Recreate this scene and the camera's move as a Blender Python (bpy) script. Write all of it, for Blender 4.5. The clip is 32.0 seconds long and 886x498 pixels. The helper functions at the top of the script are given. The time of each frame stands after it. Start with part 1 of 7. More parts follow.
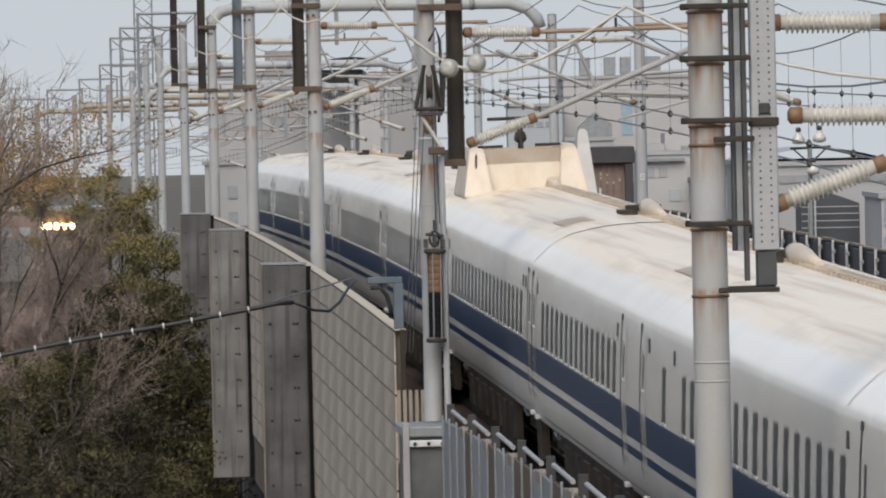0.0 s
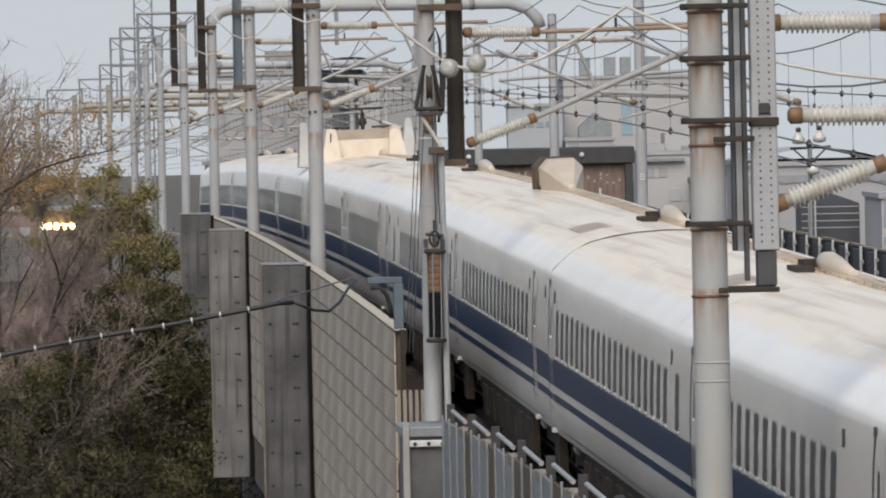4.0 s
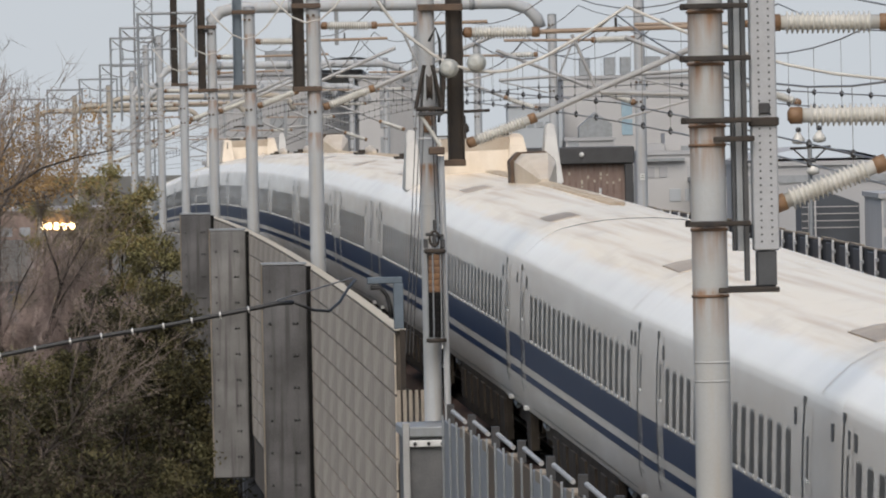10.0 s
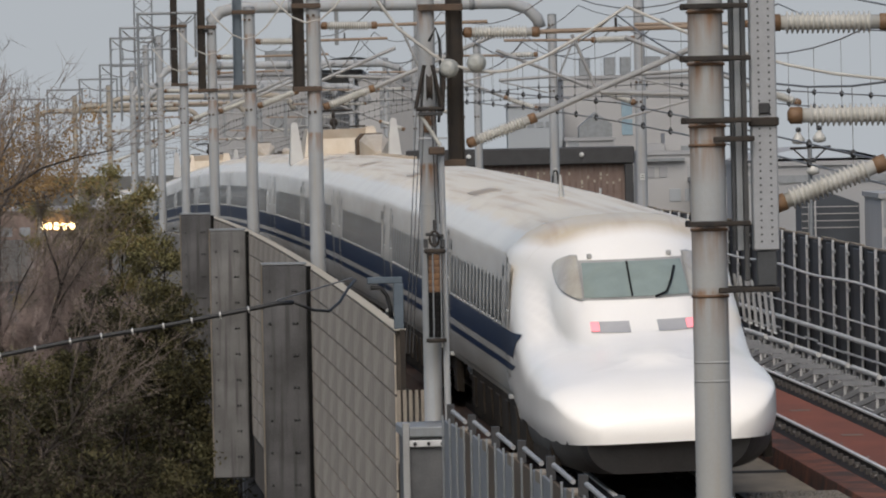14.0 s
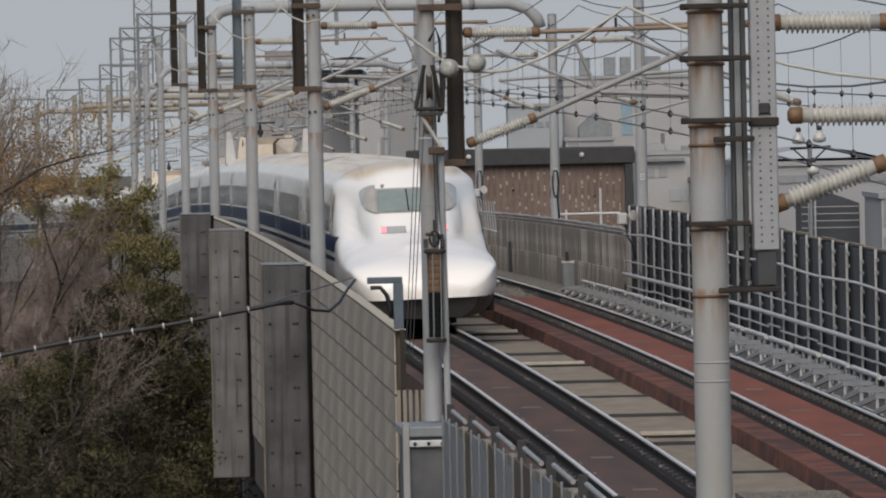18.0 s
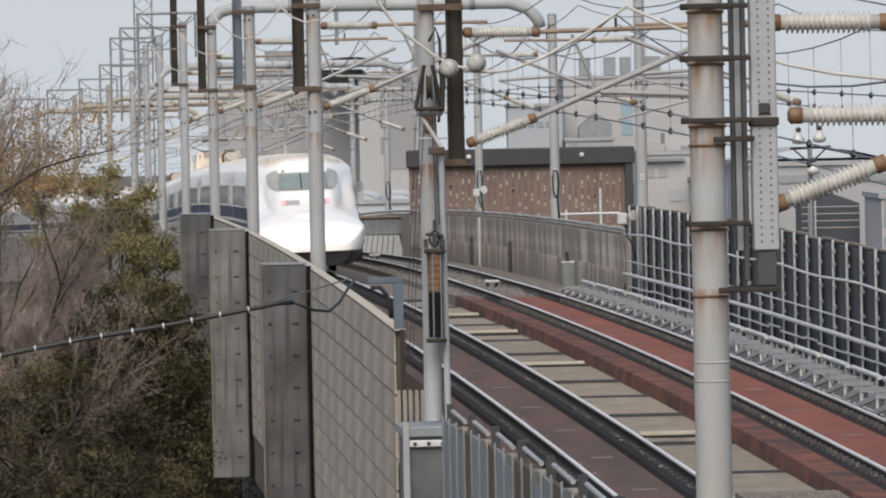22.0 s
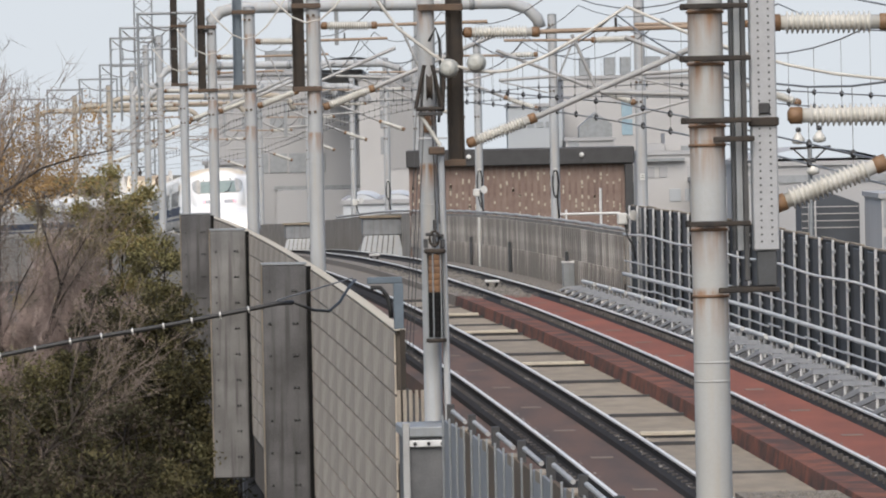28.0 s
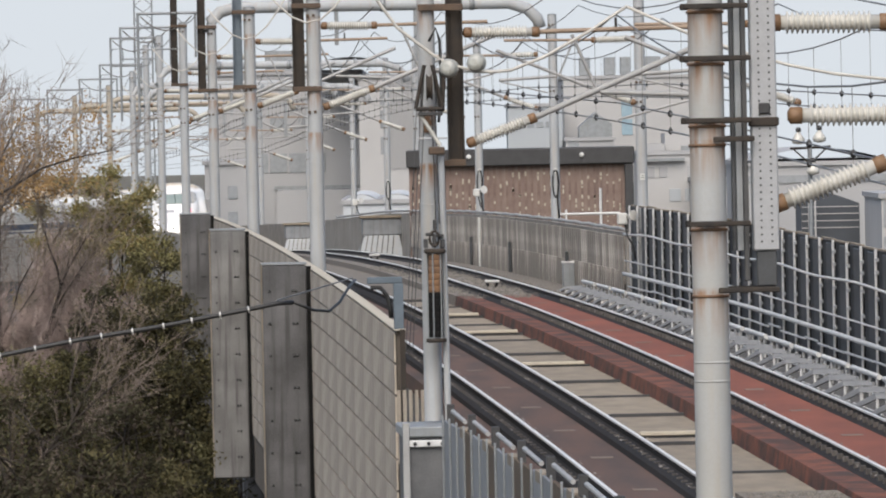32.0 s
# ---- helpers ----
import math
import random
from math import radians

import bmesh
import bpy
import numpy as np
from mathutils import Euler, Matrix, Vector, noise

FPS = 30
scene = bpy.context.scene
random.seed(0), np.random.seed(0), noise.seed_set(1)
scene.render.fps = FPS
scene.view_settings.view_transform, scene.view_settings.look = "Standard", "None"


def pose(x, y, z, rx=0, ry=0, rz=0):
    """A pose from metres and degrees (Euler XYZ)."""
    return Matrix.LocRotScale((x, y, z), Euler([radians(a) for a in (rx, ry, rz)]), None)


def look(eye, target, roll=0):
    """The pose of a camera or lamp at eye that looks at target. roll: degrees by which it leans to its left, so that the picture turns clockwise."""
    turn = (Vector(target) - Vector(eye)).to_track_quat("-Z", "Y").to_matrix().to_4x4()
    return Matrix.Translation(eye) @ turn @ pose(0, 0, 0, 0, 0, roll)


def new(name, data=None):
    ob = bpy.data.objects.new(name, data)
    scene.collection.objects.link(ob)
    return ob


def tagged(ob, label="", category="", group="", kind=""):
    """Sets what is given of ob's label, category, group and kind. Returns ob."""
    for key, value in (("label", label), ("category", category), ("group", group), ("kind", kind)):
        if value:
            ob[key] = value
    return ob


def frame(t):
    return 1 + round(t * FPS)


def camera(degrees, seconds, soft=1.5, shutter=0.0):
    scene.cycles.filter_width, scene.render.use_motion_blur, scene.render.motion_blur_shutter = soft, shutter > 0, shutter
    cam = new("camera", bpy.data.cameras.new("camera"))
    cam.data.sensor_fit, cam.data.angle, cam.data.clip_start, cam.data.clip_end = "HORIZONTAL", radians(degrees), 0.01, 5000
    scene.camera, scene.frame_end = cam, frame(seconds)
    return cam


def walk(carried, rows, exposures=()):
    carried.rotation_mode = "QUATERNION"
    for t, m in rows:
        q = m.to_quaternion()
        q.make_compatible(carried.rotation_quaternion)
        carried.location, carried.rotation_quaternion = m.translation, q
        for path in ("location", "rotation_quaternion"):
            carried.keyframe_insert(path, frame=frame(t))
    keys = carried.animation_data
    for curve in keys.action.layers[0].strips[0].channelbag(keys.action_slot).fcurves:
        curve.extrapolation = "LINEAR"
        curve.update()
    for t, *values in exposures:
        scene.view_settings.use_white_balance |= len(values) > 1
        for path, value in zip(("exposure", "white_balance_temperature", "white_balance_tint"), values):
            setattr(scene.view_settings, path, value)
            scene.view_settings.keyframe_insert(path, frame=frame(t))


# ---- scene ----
# ---- camera and its walk ----
HEIGHT = 4.793
TILT = 0.7526
cam = camera(5.588, 32.0, soft=2.0, shutter=0.15)
EYE = (0.0, 0.0, HEIGHT)
AIM = (0.0, 100 * math.cos(radians(TILT)), HEIGHT - 100 * math.sin(radians(TILT)))
walk(cam, [(0.0, look(EYE, AIM, -1.2)), (32.0, look(EYE, AIM, -1.2))], exposures=[(0.0, 0.24), (9.0, 0.25), (12.0, 0.24), (13.0, 0.10), (14.0, -0.15), (17.0, -0.37), (18.0, -0.21), (19.0, 0.10), (22.0, 0.31), (25.0, 0.36), (28.0, 0.55), (32.0, 0.55)])

# ---- world and light: bright overcast winter day ----
SUN_ELEV, SUN_TURN = 48.0, 190.0
world = bpy.data.worlds.new("world")
scene.world = world
world.use_nodes = True
wn, wl = world.node_tree.nodes, world.node_tree.links
sky = wn.new("ShaderNodeTexSky")
sky.sky_type = "NISHITA"
sky.sun_disc = False
sky.sun_elevation = radians(SUN_ELEV)
sky.sun_rotation = radians(SUN_TURN)
sky.air_density, sky.dust_density, sky.ozone_density = 1.0, 3.0, 1.0
wl.new(sky.outputs[0], wn["Background"].inputs[0])
wn["Background"].inputs[1].default_value = 0.128
sun = new("sun", bpy.data.lights.new("sun", "SUN"))
sun.data.energy, sun.data.angle, sun.data.color = 2.4, radians(60), (1.0, 0.94, 0.855)
sun_way = Vector((math.sin(radians(SUN_TURN)) * math.cos(radians(SUN_ELEV)), math.cos(radians(SUN_TURN)) * math.cos(radians(SUN_ELEV)), math.sin(radians(SUN_ELEV))))
sun.matrix_world = look(tuple(sun_way * 50), (0, 0, 0))


# ---- materials ----
def material(name, colour, other=None, rough=0.7, metal=0.0, scale=3.0, bump=0.15, stretch=(1, 1, 1), streak=0.0, streak_colour=(0.12, 0.07, 0.04), rand=0.0, spec=0.5, fine=40.0, runs=(6, 6, 0.35), dim=0.69, run_from=0.5):
    """Two scales of colour change, fine relief, optional running stains."""
    other = other or tuple(v * 0.72 for v in colour)
    colour, other, streak_colour = (tuple(v * dim for v in c) for c in (colour, other, streak_colour))
    m = bpy.data.materials.new(name)
    m.use_nodes = True
    n, l = m.node_tree.nodes, m.node_tree.links
    b = n["Principled BSDF"]
    b.inputs["Roughness"].default_value, b.inputs["Metallic"].default_value = rough, metal
    b.inputs["Specular IOR Level"].default_value = spec
    co = n.new("ShaderNodeTexCoord")
    mp = n.new("ShaderNodeMapping")
    mp.inputs["Scale"].default_value = stretch
    l.new(co.outputs["Object"], mp.inputs[0])
    big = n.new("ShaderNodeTexNoise")
    big.inputs["Scale"].default_value, big.inputs["Detail"].default_value = scale, 5
    small = n.new("ShaderNodeTexNoise")
    small.inputs["Scale"].default_value, small.inputs["Detail"].default_value = fine, 4
    l.new(mp.outputs[0], big.inputs[0])
    l.new(mp.outputs[0], small.inputs[0])
    add = n.new("ShaderNodeMath")
    add.operation = "MULTIPLY_ADD"
    l.new(small.outputs[0], add.inputs[0])
    add.inputs[1].default_value = 0.45
    l.new(big.outputs[0], add.inputs[2])
    ramp = n.new("ShaderNodeMapRange")
    ramp.inputs[1].default_value, ramp.inputs[2].default_value = 0.5, 0.95
    l.new(add.outputs[0], ramp.inputs[0])
    fac = ramp.outputs[0]
    if rand:
        info = n.new("ShaderNodeObjectInfo")
        mix = n.new("ShaderNodeMath")
        mix.operation = "MULTIPLY_ADD"
        l.new(info.outputs["Random"], mix.inputs[0])
        mix.inputs[1].default_value = rand
        l.new(fac, mix.inputs[2])
        fac = mix.outputs[0]
    c = n.new("ShaderNodeMix")
    c.data_type = "RGBA"
    c.inputs[6].default_value = (*colour, 1)
    c.inputs[7].default_value = (*other, 1)
    l.new(fac, c.inputs[0])
    out = c.outputs[2]
    if streak:
        sm = n.new("ShaderNodeMapping")
        sm.inputs["Scale"].default_value = runs
        l.new(co.outputs["Object"], sm.inputs[0])
        st = n.new("ShaderNodeTexNoise")
        st.inputs["Scale"].default_value, st.inputs["Detail"].default_value = 1.6, 6
        l.new(sm.outputs[0], st.inputs[0])
        sr = n.new("ShaderNodeMapRange")
        sr.inputs[1].default_value, sr.inputs[2].default_value, sr.inputs[4].default_value = run_from, run_from + 0.25, streak
        l.new(st.outputs[0], sr.inputs[0])
        c2 = n.new("ShaderNodeMix")
        c2.data_type = "RGBA"
        l.new(sr.outputs[0], c2.inputs[0])
        l.new(out, c2.inputs[6])
        c2.inputs[7].default_value = (*streak_colour, 1)
        out = c2.outputs[2]
    l.new(out, b.inputs["Base Color"])
    if bump:
        bp = n.new("ShaderNodeBump")
        bp.inputs["Strength"].default_value, bp.inputs["Distance"].default_value = bump, 0.02
        l.new(add.outputs[0], bp.inputs["Height"])
        l.new(bp.outputs[0], b.inputs["Normal"])
    return m


def glow(name, colour, strength, base=1.0):
    m = bpy.data.materials.new(name)
    m.use_nodes = True
    b = m.node_tree.nodes["Principled BSDF"]
    b.inputs["Base Color"].default_value = (*(v * base for v in colour), 1)
    b.inputs["Specular IOR Level"].default_value = 0.5 * base
    b.inputs["Emission Color"].default_value = (*colour, 1)
    b.inputs["Emission Strength"].default_value = strength
    return m


M = {
    "blue": material("train_blue_stripe", (0.014, 0.03, 0.082), (0.02, 0.04, 0.09), rough=0.5, bump=0.0, spec=0.15),
    "glass": material("dark_window_glass", (0.022, 0.025, 0.027), (0.035, 0.038, 0.038), rough=0.3, bump=0.0, spec=0.15),
    # windscreen: the reflected sky is painted in as a pale base colour
    "screen": material("windscreen_sky_reflection", (0.36, 0.43, 0.39), (0.30, 0.36, 0.33), rough=0.06, bump=0.0),
    "seal": material("black_rubber", (0.014, 0.014, 0.014), rough=0.8, spec=0.1),
    "under": material("underfloor_dark", (0.028, 0.024, 0.02), (0.08, 0.066, 0.052), rough=0.9, scale=2, spec=0.15),
    "hood": material("pantograph_hood_paint", (0.76, 0.68, 0.56), (0.66, 0.55, 0.42), rough=0.5, scale=1.2, bump=0.05, streak=0.3, streak_colour=(0.46, 0.36, 0.26), runs=(3, 3, 0.5)),
    "pole": material("galvanised_pole", (0.465, 0.49, 0.51), (0.39, 0.405, 0.415), rough=0.75, metal=0.0, scale=1.2, bump=0.05, streak=0.45, streak_colour=(0.43, 0.36, 0.28), spec=0.3),
    "dark": material("weathered_dark_steel", (0.035, 0.033, 0.032), (0.06, 0.048, 0.038), rough=0.8, scale=4, streak=0.25, streak_colour=(0.12, 0.085, 0.055), spec=0.25),
    "steel": material("grey_galvanised_steel", (0.34, 0.36, 0.38), (0.26, 0.28, 0.29), rough=0.5, metal=0.3, scale=3, streak=0.25, streak_colour=(0.2, 0.15, 0.1)),
    "rust": material("rusty_clamp_steel", (0.13, 0.085, 0.055), (0.075, 0.055, 0.042), rough=0.85, scale=8),
    "pipe": material("cantilever_pipe", (0.42, 0.425, 0.425), (0.33, 0.325, 0.315), rough=0.55, metal=0.1, scale=3),
    "porcelain": material("white_porcelain", (0.64, 0.63, 0.59), (0.52, 0.51, 0.46), rough=0.25, scale=6, bump=0.02),
    "dull_porcelain": material("weathered_porcelain", (0.50, 0.51, 0.48), (0.38, 0.385, 0.35), rough=0.35, scale=5, bump=0.05),
    "brown_cap": material("brown_insulator_cap", (0.25, 0.14, 0.065), (0.17, 0.10, 0.055), rough=0.6, scale=8),
    "wire": material("grey_cable", (0.16, 0.16, 0.16), (0.22, 0.21, 0.20), rough=0.5, metal=0.3, bump=0),
    "white_cable": material("pale_bonding_cable", (0.62, 0.60, 0.55), (0.5, 0.48, 0.44), rough=0.6, bump=0),
    "black_cable": material("black_cable_sheath", (0.02, 0.02, 0.02), rough=0.55, bump=0),
    "wall": material("stained_concrete_panel", (0.68, 0.60, 0.50), (0.43, 0.375, 0.31), rough=0.9, scale=1.4, bump=0.3, streak=0.95, streak_colour=(0.17, 0.14, 0.11), rand=0.3, stretch=(1, 0.3, 1), runs=(2.2, 2.2, 0.15), run_from=0.46),
    "pier": material("dark_grey_concrete", (0.165, 0.164, 0.168), (0.07, 0.069, 0.07), rough=0.9, scale=1.2, bump=0.3, streak=0.85, streak_colour=(0.045, 0.044, 0.044), rand=0.2),
    "bed_dark": material("brown_track_slab", (0.145, 0.078, 0.055), (0.062, 0.042, 0.034), rough=0.9, scale=0.9, bump=0.2, stretch=(1.5, 0.2, 1)),
    "bed_red": material("rust_red_track_slab", (0.28, 0.082, 0.046), (0.18, 0.056, 0.034), rough=0.9, scale=1.2, bump=0.2, stretch=(1, 0.25, 1)),
    "red_side": material("rust_stained_kerb", (0.29, 0.088, 0.044), (0.085, 0.038, 0.025), rough=0.95, scale=2.4, bump=0.5, streak=0.95, streak_colour=(0.035, 0.021, 0.017), runs=(0.9, 0.5, 0.9), run_from=0.40),
    "lid": material("trough_lid_concrete", (0.36, 0.302, 0.225), (0.24, 0.20, 0.15), rough=0.9, scale=2.5, bump=0.2, rand=0.35, stretch=(1, 0.3, 1)),
    "lid_edge": material("pale_lid_edge", (0.55, 0.50, 0.40), (0.45, 0.41, 0.34), rough=0.9, scale=5),
    "rail_top": material("polished_rail_head", (0.86, 0.85, 0.83), (0.74, 0.72, 0.69), rough=0.28, scale=6, bump=0.02),
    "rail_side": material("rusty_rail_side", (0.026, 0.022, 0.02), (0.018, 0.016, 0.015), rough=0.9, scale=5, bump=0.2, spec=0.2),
    "deck": material("dark_deck_concrete", (0.085, 0.078, 0.068), (0.05, 0.046, 0.04), rough=0.95, scale=1.5, bump=0.25),
    "gravel": material("washed_gravel_concrete", (0.27, 0.24, 0.20), (0.12, 0.105, 0.09), rough=0.95, scale=9, bump=0.6, fine=50),
    "panel": material("dark_noise_panel", (0.03, 0.033, 0.038), (0.06, 0.062, 0.064), rough=0.7, scale=2, streak=0.4, streak_colour=(0.06, 0.055, 0.05)),
    "galv": material("pale_galvanised_frame", (0.74, 0.745, 0.74), (0.60, 0.605, 0.60), rough=0.55, metal=0.05, scale=4),
    "frame": material("dull_galvanised_angle", (0.46, 0.47, 0.485), (0.37, 0.38, 0.39), rough=0.5, metal=0.1, scale=4),
    "barrier": material("weathered_barrier_concrete", (0.42, 0.385, 0.34), (0.26, 0.24, 0.21), rough=0.9, scale=1.2, bump=0.25, streak=0.7, streak_colour=(0.11, 0.10, 0.09)),
    "brown_wall": material("brown_ribbed_cladding", (0.19, 0.13, 0.112), (0.28, 0.21, 0.18), rough=0.8, scale=2.2, bump=0.1, streak=0.5, streak_colour=(0.36, 0.29, 0.24)),
    "fascia": material("charcoal_roof_fascia", (0.05, 0.05, 0.052), rough=0.7),
    "white_wall": material("white_render", (0.52, 0.515, 0.51), (0.43, 0.427, 0.425), rough=0.8, scale=0.12),
    "grey_wall": material("pale_grey_cladding", (0.43, 0.432, 0.438), (0.36, 0.363, 0.37), rough=0.75, scale=0.1),
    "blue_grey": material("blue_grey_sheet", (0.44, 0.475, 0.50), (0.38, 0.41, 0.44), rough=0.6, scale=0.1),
    # distance haze is put into the next two colours
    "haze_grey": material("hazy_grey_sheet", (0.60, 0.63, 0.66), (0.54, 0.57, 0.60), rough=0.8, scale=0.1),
    "far_glass": material("haze_paled_window_glass", (0.36, 0.38, 0.40), (0.29, 0.31, 0.33), rough=0.2, bump=0),
    "bark": material("winter_bark", (0.055, 0.043, 0.034), (0.035, 0.028, 0.024), rough=0.95, scale=6, bump=0.4),
    "twig": material("brown_twigs", (0.27, 0.22, 0.185), (0.18, 0.145, 0.12), rough=0.95, scale=2),
    "twig_pink": material("reddish_twigs", (0.46, 0.365, 0.33), (0.34, 0.265, 0.235), rough=0.95, scale=2),
    "ochre": material("dry_ochre_leaves", (0.40, 0.245, 0.095), (0.27, 0.17, 0.075), rough=0.9, scale=2),
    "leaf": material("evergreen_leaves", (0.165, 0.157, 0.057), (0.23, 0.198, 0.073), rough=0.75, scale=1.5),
    # evergreen leaves again, with deep shade put into the colour
    "leaf_deep_shade": material("deep_shade_leaves", (0.036, 0.038, 0.02), (0.068, 0.062, 0.033), rough=0.85, scale=1.5, spec=0.2),
    "ground": material("ground_soil", (0.08, 0.075, 0.06), (0.12, 0.11, 0.09), rough=1.0, scale=0.2, bump=0.3),
    "wall_joint": material("dark_panel_joint", (0.15, 0.125, 0.10), (0.07, 0.06, 0.05), rough=0.95, scale=2),
    "cable_beige": material("beige_roof_cable", (0.56, 0.50, 0.41), (0.40, 0.32, 0.24), rough=0.6, scale=1.5),
    "hatch": material("roof_hatch_paint", (0.52, 0.45, 0.36), (0.38, 0.31, 0.24), rough=0.6, scale=2),
    "fin": material("grey_fin_paint", (0.52, 0.52, 0.50), (0.44, 0.43, 0.41), rough=0.5, scale=2),
    "ochre_steel": material("beige_weathered_steel", (0.46, 0.44, 0.39), (0.38, 0.33, 0.26), rough=0.85, scale=1.0),
    "mark": material("slab_plate_concrete", (0.24, 0.19, 0.155), (0.17, 0.13, 0.105), rough=0.9, scale=5, rand=0.5),
    "barrier_rib": material("streaked_parapet_concrete", (0.72, 0.655, 0.58), (0.26, 0.235, 0.205), rough=0.9, scale=1.5, bump=0.2, streak=0.95, streak_colour=(0.10, 0.09, 0.08), rand=0.9, runs=(2, 2, 0.5), run_from=0.46),
    "walkway": material("grey_walkway_concrete", (0.15, 0.145, 0.14), (0.09, 0.087, 0.083), rough=0.9, scale=2, bump=0.2),
    "side_box": material("dark_mottled_sheet", (0.075, 0.077, 0.083), (0.15, 0.152, 0.155), rough=0.6, scale=1.8, metal=0.1),
    "pipe_rust": material("rust_brown_tube", (0.36, 0.28, 0.21), (0.27, 0.19, 0.13), rough=0.7, scale=3),
    "pier_pale": material("grey_concrete", (0.25, 0.246, 0.243), (0.12, 0.118, 0.115), rough=0.9, scale=1.2, bump=0.3, streak=0.85, streak_colour=(0.075, 0.072, 0.07)),
    "stone": material("deck_stones", (0.10, 0.09, 0.078), (0.26, 0.235, 0.20), rough=0.95, scale=7, bump=0),
    # pale colour for the glints where rail clips catch the light
    "speck": material("clip_glint_metal", (0.36, 0.34, 0.31), (0.20, 0.18, 0.16), rough=0.6, scale=9, bump=0),
    # leaf copy between the two, half shade put into its colour
    "leaf_shade": material("shaded_green_leaves", (0.08, 0.078, 0.036), (0.13, 0.11, 0.053), rough=0.85, scale=1.5, spec=0.2),
    "rust_panel": material("rust_brown_panel", (0.13, 0.09, 0.05), (0.07, 0.05, 0.032), rough=0.85, scale=3, streak=0.4),
    "fence_panel": material("blue_grey_steel_panel", (0.31, 0.33, 0.35), (0.20, 0.212, 0.225), rough=0.6, metal=0.1, scale=2, streak=0.5, streak_colour=(0.16, 0.145, 0.13), rand=0.3),
    "blue_steel": material("blue_grey_painted_steel", (0.14, 0.18, 0.22), (0.10, 0.13, 0.16), rough=0.6, scale=3),
    "dark_grey": material("dark_grey_paint", (0.068, 0.073, 0.078), (0.04, 0.043, 0.046), rough=0.6, scale=3, streak=0.35, streak_colour=(0.12, 0.11, 0.095)),
    "rust_orange": material("orange_rust", (0.24, 0.125, 0.055), (0.13, 0.085, 0.06), rough=0.85, scale=6),
    "clip_steel": material("rail_clip_steel", (0.03, 0.026, 0.024), (0.10, 0.088, 0.078), rough=0.8, scale=9, rand=0.5),
    "brown_rib": material("brown_cladding_rib", (0.14, 0.085, 0.07), (0.25, 0.18, 0.15), rough=0.8, scale=3, rand=0.3),
    "blue_pane": material("pale_blue_glass", (0.35, 0.48, 0.55), (0.28, 0.40, 0.48), rough=0.2, bump=0),
    "slate": material("dark_slate_cladding", (0.055, 0.065, 0.08), (0.04, 0.047, 0.058), rough=0.6, scale=0.5),
    "leaf_olive": material("olive_leaf_tips", (0.25, 0.205, 0.07), (0.27, 0.19, 0.07), rough=0.75, scale=1.5),
    # scrub brown lowered to hold the shade under the trees
    "scrub": material("shaded_brown_scrub", (0.05, 0.04, 0.031), (0.075, 0.058, 0.043), rough=0.95, scale=1, spec=0.2),
    "sky_haze": glow("hazy_sky", (0.645, 0.69, 0.74), 0.75, 0.0),
    "lamp_red": glow("red_tail_lamp", (1.0, 0.27, 0.3), 0.8),
    "lamp_warm": glow("warm_floodlight", (1.0, 0.72, 0.36), 14.0),
    "white_clip": material("white_cable_clip", (0.75, 0.75, 0.72), rough=0.5, bump=0),
}



